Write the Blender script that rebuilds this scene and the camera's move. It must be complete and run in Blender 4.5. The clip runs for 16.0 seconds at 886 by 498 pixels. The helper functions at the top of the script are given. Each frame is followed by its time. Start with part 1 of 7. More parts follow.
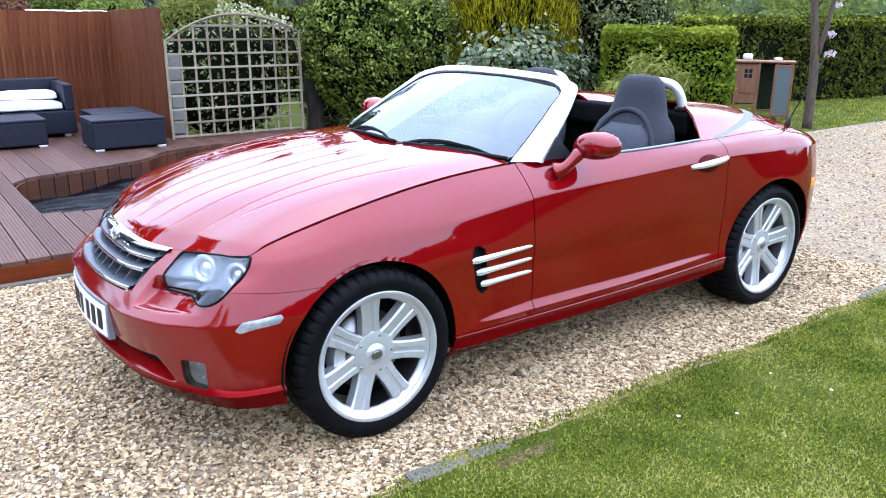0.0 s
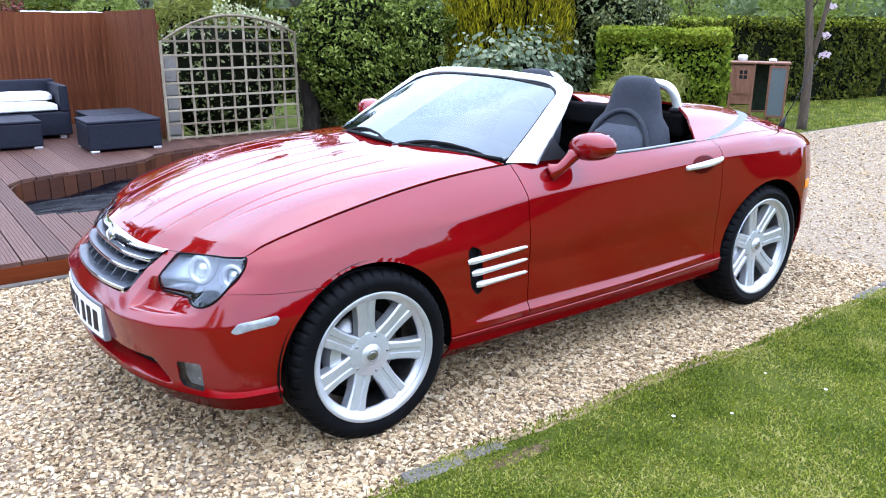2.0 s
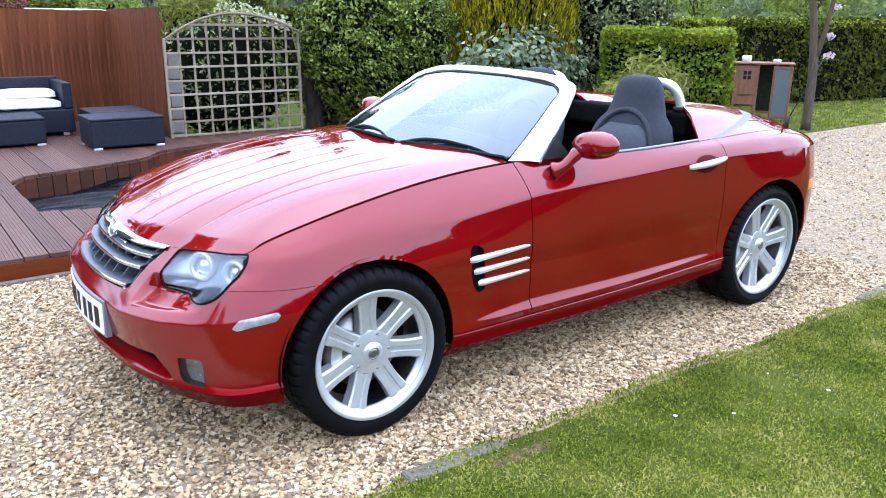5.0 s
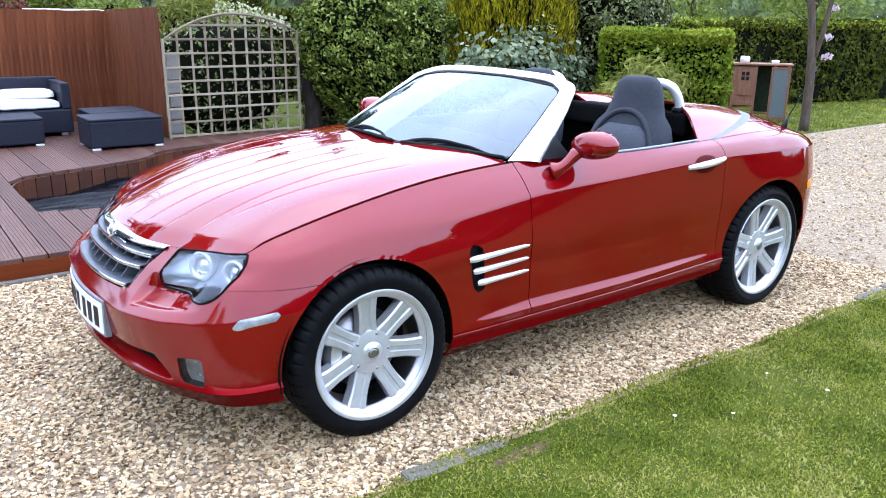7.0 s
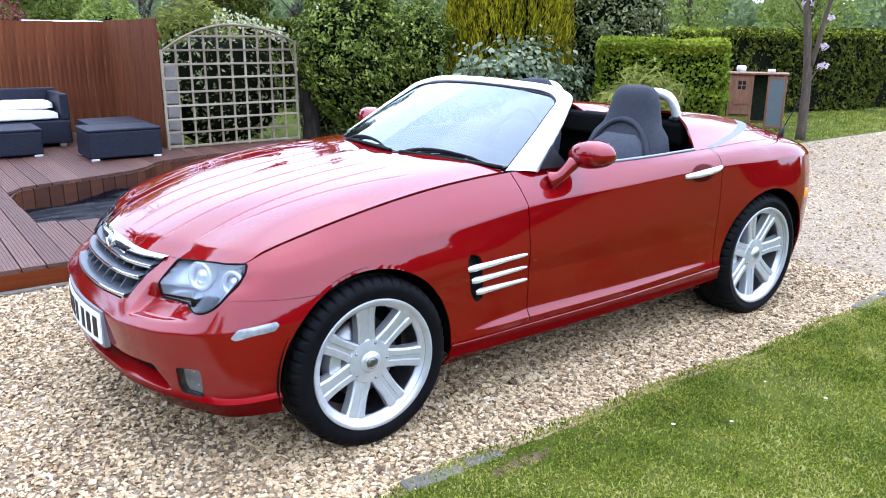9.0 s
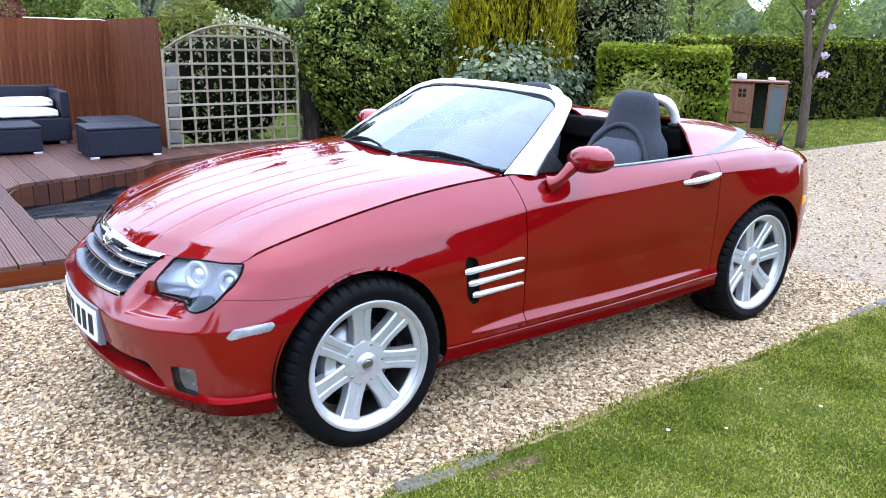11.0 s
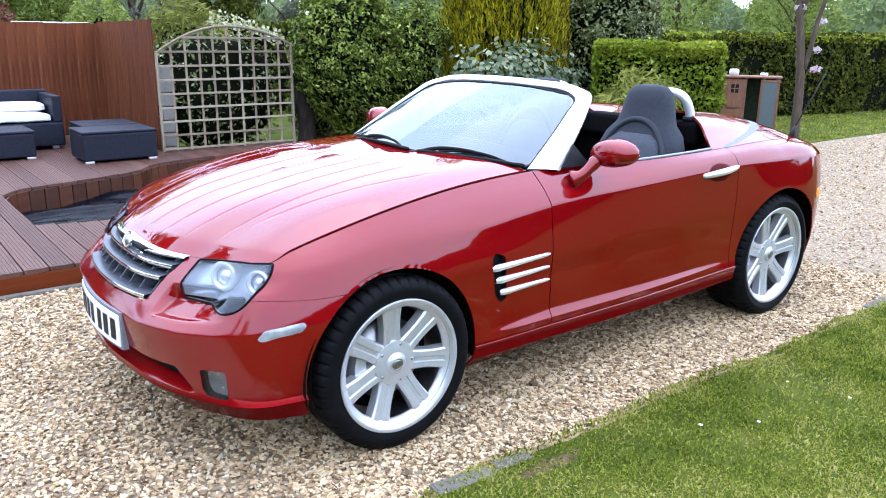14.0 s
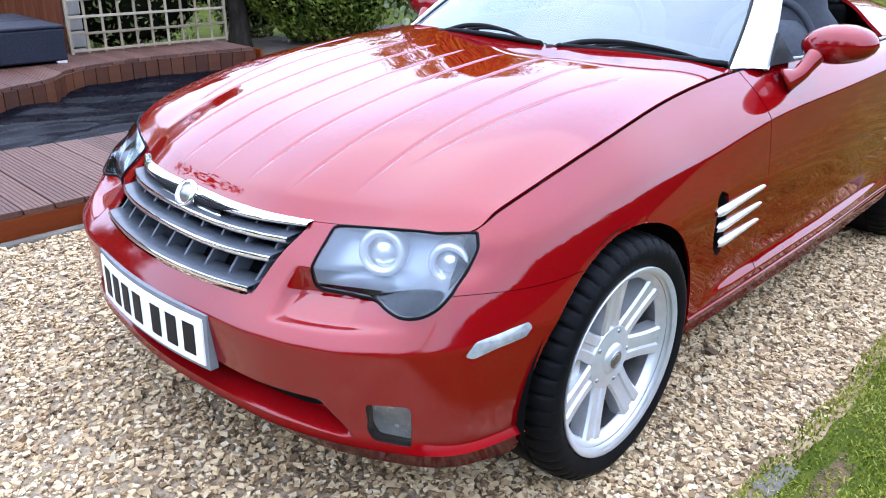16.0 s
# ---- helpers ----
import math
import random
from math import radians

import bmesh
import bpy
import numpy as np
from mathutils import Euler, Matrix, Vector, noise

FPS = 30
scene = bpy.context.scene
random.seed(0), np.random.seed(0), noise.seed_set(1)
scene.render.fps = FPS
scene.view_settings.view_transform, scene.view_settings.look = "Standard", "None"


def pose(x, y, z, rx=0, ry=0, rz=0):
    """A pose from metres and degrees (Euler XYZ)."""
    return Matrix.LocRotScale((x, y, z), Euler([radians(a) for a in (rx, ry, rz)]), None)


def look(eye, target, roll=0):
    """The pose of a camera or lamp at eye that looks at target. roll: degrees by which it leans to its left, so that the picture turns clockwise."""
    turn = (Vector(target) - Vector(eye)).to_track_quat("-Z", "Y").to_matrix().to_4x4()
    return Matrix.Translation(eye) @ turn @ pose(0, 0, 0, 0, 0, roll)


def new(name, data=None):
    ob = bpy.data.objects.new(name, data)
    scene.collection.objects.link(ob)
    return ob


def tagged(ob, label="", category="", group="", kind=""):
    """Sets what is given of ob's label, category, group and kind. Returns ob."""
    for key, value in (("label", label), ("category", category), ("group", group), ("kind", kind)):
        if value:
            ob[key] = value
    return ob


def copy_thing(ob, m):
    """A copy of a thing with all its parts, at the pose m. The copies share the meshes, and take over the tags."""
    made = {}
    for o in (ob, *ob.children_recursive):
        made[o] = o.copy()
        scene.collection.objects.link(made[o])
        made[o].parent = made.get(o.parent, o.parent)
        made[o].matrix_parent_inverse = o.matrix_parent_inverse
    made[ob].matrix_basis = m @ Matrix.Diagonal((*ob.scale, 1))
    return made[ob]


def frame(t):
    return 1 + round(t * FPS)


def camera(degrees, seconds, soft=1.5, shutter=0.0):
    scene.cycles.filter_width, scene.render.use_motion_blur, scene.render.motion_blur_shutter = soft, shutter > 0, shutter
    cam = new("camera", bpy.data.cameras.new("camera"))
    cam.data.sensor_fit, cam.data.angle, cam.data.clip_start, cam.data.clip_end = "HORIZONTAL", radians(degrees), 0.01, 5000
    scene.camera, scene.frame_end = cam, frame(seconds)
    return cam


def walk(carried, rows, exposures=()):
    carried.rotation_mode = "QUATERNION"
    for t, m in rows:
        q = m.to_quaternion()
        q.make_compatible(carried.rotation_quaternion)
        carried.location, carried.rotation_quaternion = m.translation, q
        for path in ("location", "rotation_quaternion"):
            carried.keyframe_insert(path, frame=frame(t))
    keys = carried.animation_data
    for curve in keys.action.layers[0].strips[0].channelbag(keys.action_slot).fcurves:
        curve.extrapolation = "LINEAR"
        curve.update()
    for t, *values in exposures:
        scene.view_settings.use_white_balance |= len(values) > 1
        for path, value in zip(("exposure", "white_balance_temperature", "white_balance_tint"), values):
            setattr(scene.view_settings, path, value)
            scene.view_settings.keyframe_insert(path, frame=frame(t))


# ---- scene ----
cam = camera(59.8, 16.0, soft=1.0)
PATH = [
    (0, (-1.306, -3.016, 1.466), (-0.173, -1.468, 0.899), 0.3),
    (0.5, (-1.303, -3.015, 1.466), (-0.167, -1.47, 0.898), 0.5),
    (1, (-1.302, -3.018, 1.468), (-0.162, -1.476, 0.9), 0.4),
    (1.5, (-1.304, -3.017, 1.465), (-0.166, -1.473, 0.899), 0.6),
    (2, (-1.308, -3.022, 1.467), (-0.167, -1.48, 0.903), 0.3),
    (2.5, (-1.306, -3.02, 1.464), (-0.163, -1.48, 0.897), 0.4),
    (3, (-1.302, -3.021, 1.464), (-0.161, -1.48, 0.896), 0.3),
    (3.5, (-1.303, -3.02, 1.463), (-0.168, -1.474, 0.897), 0.4),
    (4, (-1.303, -3.017, 1.461), (-0.17, -1.471, 0.89), 0.4),
    (6.5, (-1.306, -3.024, 1.457), (-0.165, -1.478, 0.903), 0.8),
    (7, (-1.309, -3.018, 1.456), (-0.169, -1.474, 0.893), 0.6),
    (7.5, (-1.309, -3.018, 1.461), (-0.169, -1.471, 0.909), 0.5),
    (8, (-1.314, -3.022, 1.464), (-0.171, -1.473, 0.923), 0.6),
    (8.5, (-1.314, -3.024, 1.46), (-0.168, -1.476, 0.92), 0.4),
    (11, (-1.309, -3.029, 1.455), (-0.158, -1.482, 0.924), 1.3),
    (11.5, (-1.312, -3.043, 1.448), (-0.168, -1.46, 1.017), 0.4),
    (12, (-1.312, -3.03, 1.446), (-0.168, -1.463, 0.961), 1.1),
    (12.5, (-1.308, -3.024, 1.442), (-0.166, -1.456, 0.955), 0.8),
    (13, (-1.306, -3.029, 1.446), (-0.167, -1.459, 0.958), 0.9),
    (13.5, (-1.331, -3.0, 1.439), (-0.174, -1.452, 0.925), 0.7),
    (14, (-1.406, -2.908, 1.427), (-0.227, -1.381, 0.899), 0.6),
    (14.5, (-1.452, -2.751, 1.395), (-0.295, -1.227, 0.812), 1.4),
    (15, (-1.408, -2.417, 1.351), (-0.247, -0.901, 0.755), 0.7),
    (15.5, (-1.426, -2.045, 1.297), (-0.233, -0.593, 0.615), 1.5),
    (16, (-1.475, -1.652, 1.286), (-0.141, -0.375, 0.518), 0.9),
]
walk(cam, [(t, look(eye, target, roll)) for t, eye, target, roll in PATH])

# ---- world, sun, exposure ----
SUN_AZ, SUN_EL = radians(35), radians(74)          # azimuth from +y towards +x
sun_dir = Vector((math.sin(SUN_AZ) * math.cos(SUN_EL), math.cos(SUN_AZ) * math.cos(SUN_EL), math.sin(SUN_EL)))
world = bpy.data.worlds.new("overcast_sky")
scene.world = world
world.use_nodes = True
wn, wl = world.node_tree.nodes, world.node_tree.links
wn.clear()
w_out = wn.new("ShaderNodeOutputWorld")
w_add = wn.new("ShaderNodeAddShader")
w_sky = wn.new("ShaderNodeTexSky")
w_sky.sky_type, w_sky.sun_disc, w_sky.sun_elevation, w_sky.sun_rotation = "NISHITA", False, SUN_EL, SUN_AZ
w_bg1, w_bg2 = wn.new("ShaderNodeBackground"), wn.new("ShaderNodeBackground")
w_bg1.inputs["Strength"].default_value = 0.05
w_bg2.inputs["Strength"].default_value = 1.92
w_co = wn.new("ShaderNodeTexCoord")
w_noise = wn.new("ShaderNodeTexNoise")
w_noise.inputs["Scale"].default_value, w_noise.inputs["Detail"].default_value = 2.2, 5.0
w_ramp = wn.new("ShaderNodeValToRGB")
w_ramp.color_ramp.elements[0].position, w_ramp.color_ramp.elements[0].color = 0.30, (0.50, 0.635, 1.0, 1)
w_ramp.color_ramp.elements[1].position, w_ramp.color_ramp.elements[1].color = 0.68, (0.645, 0.755, 1.0, 1)
w_dot = wn.new("ShaderNodeVectorMath")
w_dot.operation = "DOT_PRODUCT"
w_dot.inputs[1].default_value = sun_dir
w_glow = wn.new("ShaderNodeMapRange")              # the bright part of the cloud round the hidden sun
w_glow.interpolation_type = "SMOOTHSTEP"
for key, value in (("From Min", 0.0), ("From Max", 1.0), ("To Min", 2.1), ("To Max", 3.4)):
    w_glow.inputs[key].default_value = value
w_mul = wn.new("ShaderNodeVectorMath")
w_mul.operation = "SCALE"
wl.new(w_co.outputs["Generated"], w_noise.inputs["Vector"])
wl.new(w_noise.outputs["Fac"], w_ramp.inputs["Fac"])
wl.new(w_co.outputs["Generated"], w_dot.inputs[0])
wl.new(w_dot.outputs["Value"], w_glow.inputs["Value"])
wl.new(w_ramp.outputs["Color"], w_mul.inputs[0])
wl.new(w_glow.outputs["Result"], w_mul.inputs["Scale"])
wl.new(w_mul.outputs["Vector"], w_bg2.inputs["Color"])
wl.new(w_sky.outputs["Color"], w_bg1.inputs["Color"])
wl.new(w_bg1.outputs[0], w_add.inputs[0])
wl.new(w_bg2.outputs[0], w_add.inputs[1])
wl.new(w_add.outputs[0], w_out.inputs["Surface"])
sun_data = bpy.data.lights.new("sun", "SUN")
sun_data.energy, sun_data.angle, sun_data.color = 0.6, radians(60), (1.0, 0.97, 0.96)
sun = new("sun", sun_data)
sun.matrix_world = look(sun_dir * 60, (0, 0, 0))


# ---- materials ----
def nodes_of(name):
    m = bpy.data.materials.new(name)
    m.use_nodes = True
    return m, m.node_tree.nodes, m.node_tree.links, m.node_tree.nodes["Principled BSDF"]


def ramp_node(n, stops):
    r = n.new("ShaderNodeValToRGB")
    r.color_ramp.elements[0].position, r.color_ramp.elements[0].color = stops[0][0], (*stops[0][1], 1)
    r.color_ramp.elements[1].position, r.color_ramp.elements[1].color = stops[-1][0], (*stops[-1][1], 1)
    for at, colour in stops[1:-1]:
        r.color_ramp.elements.new(at).color = (*colour, 1)
    return r


def surface(name, stops, rough=0.6, scale=8.0, metal=0.0, bump=0.0, bump_scale=60.0, coat=0.0, stretch=(1, 1, 1), by="noise",
            rough_var=0.1, own=0.5, spec=0.5, sheen=0.0):
    """A painted, wooden or stone surface: colour by noise, by island or by object; fine relief; varying gloss."""
    m, n, l, b = nodes_of(name)
    co, mp = n.new("ShaderNodeTexCoord"), n.new("ShaderNodeMapping")
    mp.inputs["Scale"].default_value = stretch
    l.new(co.outputs["Object"], mp.inputs["Vector"])
    tex = n.new("ShaderNodeTexNoise")
    tex.inputs["Scale"].default_value, tex.inputs["Detail"].default_value, tex.inputs["Roughness"].default_value = scale, 6, 0.65
    l.new(mp.outputs[0], tex.inputs["Vector"])
    ramp = ramp_node(n, stops)
    fac = tex.outputs["Fac"]
    if by in ("island", "object"):
        src = n.new("ShaderNodeNewGeometry").outputs["Random Per Island"] if by == "island" else n.new("ShaderNodeObjectInfo").outputs["Random"]
        mix = n.new("ShaderNodeMix")
        mix.inputs["Factor"].default_value = 0.2 if by == "island" else own
        l.new(src, mix.inputs["A"])
        l.new(fac, mix.inputs["B"])
        fac = mix.outputs["Result"]
    l.new(fac, ramp.inputs["Fac"])
    l.new(ramp.outputs["Color"], b.inputs["Base Color"])
    fine = n.new("ShaderNodeTexNoise")
    fine.inputs["Scale"].default_value, fine.inputs["Detail"].default_value = bump_scale, 4
    l.new(mp.outputs[0], fine.inputs["Vector"])
    rr = n.new("ShaderNodeMapRange")
    rr.inputs["To Min"].default_value, rr.inputs["To Max"].default_value = max(0.0, rough - rough_var), min(1.0, rough + rough_var)
    l.new(fine.outputs["Fac"], rr.inputs["Value"])
    l.new(rr.outputs["Result"], b.inputs["Roughness"])
    if bump:
        bp = n.new("ShaderNodeBump")
        bp.inputs["Strength"].default_value, bp.inputs["Distance"].default_value = bump, 0.01
        l.new(fine.outputs["Fac"], bp.inputs["Height"])
        l.new(bp.outputs[0], b.inputs["Normal"])
    b.inputs["Metallic"].default_value, b.inputs["Coat Weight"].default_value = metal, coat
    b.inputs["Coat Roughness"].default_value = 0.03
    b.inputs["Specular IOR Level"].default_value = spec
    b.inputs["Sheen Weight"].default_value = sheen
    return m


def leafy(name, stops, rough=0.5, through_light=0.3, spec=0.13, patch=1.7, weight=0.4, spread=(0.0, 1.0)):
    """Leaves: a colour for each leaf, with light coming through."""
    m, n, l, b = nodes_of(name)
    geo = n.new("ShaderNodeNewGeometry")
    tex = n.new("ShaderNodeTexNoise")
    tex.inputs["Scale"].default_value = patch
    co = n.new("ShaderNodeTexCoord")
    l.new(co.outputs["Object"], tex.inputs["Vector"])
    mix = n.new("ShaderNodeMix")
    wide = n.new("ShaderNodeMapRange")
    wide.inputs["From Min"].default_value, wide.inputs["From Max"].default_value = spread
    l.new(tex.outputs["Fac"], wide.inputs["Value"])
    mix.inputs["Factor"].default_value = weight
    l.new(geo.outputs["Random Per Island"], mix.inputs["A"])
    l.new(wide.outputs["Result"], mix.inputs["B"])
    ramp = ramp_node(n, stops)
    l.new(mix.outputs["Result"], ramp.inputs["Fac"])
    l.new(ramp.outputs["Color"], b.inputs["Base Color"])
    b.inputs["Roughness"].default_value, b.inputs["Specular IOR Level"].default_value = rough, spec
    tr, ms = n.new("ShaderNodeBsdfTranslucent"), n.new("ShaderNodeMixShader")
    l.new(ramp.outputs["Color"], tr.inputs["Color"])
    ms.inputs["Fac"].default_value = through_light
    l.new(b.outputs[0], ms.inputs[1])
    l.new(tr.outputs[0], ms.inputs[2])
    l.new(ms.outputs[0], n["Material Output"].inputs["Surface"])
    return m


def thin_glass(name, tint=(1, 1, 1), ior=1.45, gloss=(1, 1, 1)):
    """A thin clear cover: see-through, with gloss by angle."""
    m, n, l, b = nodes_of(name)
    n.remove(b)
    tr, gl, fr, mx = n.new("ShaderNodeBsdfTransparent"), n.new("ShaderNodeBsdfGlossy"), n.new("ShaderNodeFresnel"), n.new("ShaderNodeMixShader")
    tr.inputs["Color"].default_value = (*tint, 1)
    gl.inputs["Roughness"].default_value, gl.inputs["Color"].default_value = 0.02, (*gloss, 1)
    fr.inputs["IOR"].default_value = ior
    l.new(fr.outputs[0], mx.inputs["Fac"])
    l.new(tr.outputs[0], mx.inputs[1])
    l.new(gl.outputs[0], mx.inputs[2])
    l.new(mx.outputs[0], n["Material Output"].inputs["Surface"])
    return m


def car_paint():
    """Candy red: bright flake under a deep red clear lacquer."""
    m, n, l, b = nodes_of("red_pearl_paint")
    co = n.new("ShaderNodeTexCoord")
    flake = n.new("ShaderNodeTexVoronoi")
    flake.inputs["Scale"].default_value = 900
    l.new(co.outputs["Object"], flake.inputs["Vector"])
    ramp = ramp_node(n, [(0.0, (0.50, 0.020, 0.030)), (1.0, (0.74, 0.030, 0.050))])
    l.new(flake.outputs["Color"], ramp.inputs["Fac"])
    l.new(ramp.outputs["Color"], b.inputs["Base Color"])
    dust = n.new("ShaderNodeTexNoise")
    dust.inputs["Scale"].default_value, dust.inputs["Detail"].default_value = 3.0, 8
    l.new(co.outputs["Object"], dust.inputs["Vector"])
    rr = n.new("ShaderNodeMapRange")
    rr.inputs["To Min"].default_value, rr.inputs["To Max"].default_value = 0.008, 0.035
    l.new(dust.outputs["Fac"], rr.inputs["Value"])
    split, nose_blur, add = n.new("ShaderNodeSeparateXYZ"), n.new("ShaderNodeMapRange"), n.new("ShaderNodeMath")   # rougher coat low on the nose, put in to blur the bright gravel's reflection
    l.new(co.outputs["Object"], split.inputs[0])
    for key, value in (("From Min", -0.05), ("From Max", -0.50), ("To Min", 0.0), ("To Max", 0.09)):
        nose_blur.inputs[key].default_value = value
    l.new(split.outputs["X"], nose_blur.inputs["Value"])
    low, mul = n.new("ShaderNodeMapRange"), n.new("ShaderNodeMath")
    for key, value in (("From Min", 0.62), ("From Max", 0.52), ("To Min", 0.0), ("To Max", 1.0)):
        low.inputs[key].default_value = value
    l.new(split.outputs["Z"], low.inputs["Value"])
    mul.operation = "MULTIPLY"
    l.new(nose_blur.outputs["Result"], mul.inputs[0])
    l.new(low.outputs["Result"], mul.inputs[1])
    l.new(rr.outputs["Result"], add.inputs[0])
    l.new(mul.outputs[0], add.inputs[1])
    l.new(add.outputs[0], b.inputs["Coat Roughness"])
    sill = n.new("ShaderNodeMapRange")                           # coat IOR drops low down, so the sill reflects as if over shaded gravel
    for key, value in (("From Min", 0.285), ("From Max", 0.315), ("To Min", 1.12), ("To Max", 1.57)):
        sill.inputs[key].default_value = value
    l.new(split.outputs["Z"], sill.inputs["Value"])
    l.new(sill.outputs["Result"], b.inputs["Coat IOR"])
    b.inputs["Coat Weight"].default_value = 1.0
    b.inputs["Metallic"].default_value, b.inputs["Roughness"].default_value = 0.25, 0.45
    b.inputs["Specular IOR Level"].default_value = 0.0
    b.inputs["Coat Tint"].default_value = (0.34, 0.08, 0.10, 1)
    return m


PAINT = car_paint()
SILVER = surface("satin_silver_paint", [(0.3, (0.70, 0.70, 0.70)), (0.7, (0.78, 0.78, 0.77))], 0.3, 30, metal=0.55, rough_var=0.05, coat=0.4)
CHROME = surface("chrome", [(0.3, (0.82, 0.83, 0.84)), (0.7, (0.9, 0.9, 0.9))], 0.09, 20, metal=1.0, rough_var=0.04)
ALLOY = surface("silver_alloy", [(0.3, (0.50, 0.51, 0.52)), (0.7, (0.60, 0.60, 0.61))], 0.30, 25, metal=0.55, rough_var=0.05, coat=0.08)
RUBBER = surface("tyre_rubber", [(0.3, (0.003, 0.003, 0.0035)), (0.7, (0.007, 0.007, 0.0075))], 0.55, 14, bump=0.15, bump_scale=180, spec=0.05)
BLACK = surface("black_plastic", [(0.3, (0.008, 0.008, 0.009)), (0.7, (0.015, 0.015, 0.016))], 0.45, 20, bump=0.1, bump_scale=300, spec=0.12)
DARK = surface("dark_cavity", [(0.3, (0.003, 0.003, 0.003)), (0.7, (0.006, 0.006, 0.006))], 0.9, 20, spec=0.05)
LAMPSHELL = surface("lamp_shell", [(0.3, (0.255, 0.277, 0.303)), (0.7, (0.374, 0.395, 0.418))], 0.40, 5, metal=0.5, rough_var=0.08)
TRIM = surface("grey_interior_trim", [(0.3, (0.020, 0.022, 0.026)), (0.7, (0.035, 0.037, 0.042))], 0.7, 20, bump=0.2, bump_scale=250, spec=0.2)
CLOTH = surface("charcoal_seat_cloth", [(0.3, (0.0136, 0.0161, 0.0228)), (0.7, (0.0231, 0.0266, 0.0357))], 0.85, 60, bump=0.3, bump_scale=500)
SEATPANEL = surface("grey_seat_panel", [(0.3, (0.0288, 0.0333, 0.044)), (0.7, (0.0446, 0.0503, 0.064))], 0.85, 60, bump=0.3, bump_scale=500)
STEEL = surface("brake_steel", [(0.3, (0.25, 0.25, 0.25)), (0.7, (0.38, 0.37, 0.36))], 0.35, 30, metal=1.0)
GREYTOP = surface("grey_hood_cloth", [(0.3, (0.12, 0.13, 0.14)), (0.7, (0.17, 0.18, 0.19))], 0.7, 30, bump=0.2, bump_scale=400)
WHITE = surface("white_plate", [(0.3, (0.74, 0.74, 0.72)), (0.7, (0.80, 0.80, 0.79))], 0.35, 6)
GLASS = thin_glass("windscreen_glass", (0.34, 0.42, 0.47), 1.95, (0.86, 0.96, 1.0))
THIN = thin_glass("clear_lamp_cover", (0.93, 0.95, 0.96))
HAZED = thin_glass("hazed_lamp_cover", (0.84, 0.88, 0.92), 1.58, (0.9, 0.95, 1.0))
BULB = surface("projector_glass", [(0.3, (0.75, 0.78, 0.80)), (0.7, (0.85, 0.87, 0.88))], 0.08, 20, metal=0.6, coat=1.0)
AMBER = surface("amber_lens", [(0.3, (0.75, 0.20, 0.01)), (0.7, (0.85, 0.28, 0.02))], 0.2, 30)
GRILLE = surface("slate_grille_plastic", [(0.3, (0.0459, 0.0527, 0.0648)), (0.7, (0.0743, 0.0837, 0.0985))], 0.4, 20)

PEBBLE = surface("gravel_pebble", [(0.10, (0.0914, 0.0543, 0.0269)), (0.26, (0.279, 0.174, 0.0848)), (0.44, (0.441, 0.305, 0.162)), (0.62, (0.538, 0.393, 0.22)),
                                   (0.78, (0.514, 0.392, 0.236)), (0.93, (0.616, 0.513, 0.357))], 0.75, 40, by="island", bump=0.25, bump_scale=150)
GRAVEL = surface("gravel_bed", [(0.30, (0.0588, 0.0383, 0.0222)), (0.44, (0.191, 0.136, 0.0801)), (0.56, (0.265, 0.198, 0.127)), (0.70, (0.353, 0.28, 0.192))], 0.85, 42, bump=1.0, bump_scale=60)
LAWN = surface("lawn", [(0.25, (0.0285, 0.0409, 0.00488)), (0.5, (0.0581, 0.0737, 0.00856)), (0.75, (0.102, 0.106, 0.0182))], 0.9, 3.5, spec=0.1, bump=1.0, bump_scale=110)
BLADE = leafy("grass_blade", [(0.22, (0.059, 0.0884, 0.00678)), (0.42, (0.16, 0.2, 0.0169)), (0.6, (0.281, 0.288, 0.0424)), (0.8, (0.4, 0.357, 0.121))], 0.5, 0.35, patch=3.2, weight=0.5, spread=(0.26, 0.76))
EDGE_SOIL = surface("dry_edge_soil", [(0.3, (0.115, 0.077, 0.0385)), (0.5, (0.231, 0.154, 0.077)), (0.75, (0.354, 0.254, 0.139))], 0.95, 16, bump=0.9, bump_scale=80)
WORN_SOIL = surface("trodden_brown_soil", [(0.3, (0.045, 0.0279, 0.011)), (0.5, (0.0825, 0.0496, 0.0193)), (0.75, (0.135, 0.0806, 0.033))], 0.95, 30, bump=1.0, bump_scale=90)
TAIL_RED = surface("dark_red_lens", [(0.3, (0.10, 0.004, 0.004)), (0.7, (0.15, 0.006, 0.006))], 0.15, 20, coat=1.0)
SOIL = surface("soil", [(0.3, (0.0385, 0.027, 0.0193)), (0.7, (0.077, 0.0577, 0.0385))], 0.95, 12, bump=0.8, bump_scale=70)
DECK = surface("stained_deck_board", [(0.2, (0.0564, 0.0236, 0.0163)), (0.5, (0.0941, 0.04, 0.0273)), (0.8, (0.143, 0.075, 0.0523))], 0.55, 7, by="object", own=0.72, spec=0.3, bump=0.35, bump_scale=70, stretch=(9, 0.6, 9))
FASCIA = surface("stained_fascia", [(0.2, (0.0918, 0.0167, 0.00286)), (0.5, (0.145, 0.0274, 0.00458)), (0.8, (0.205, 0.0458, 0.00804))], 0.5, 6, by="object", own=0.7, spec=0.15, bump=0.3, bump_scale=60, stretch=(0.6, 9, 9))
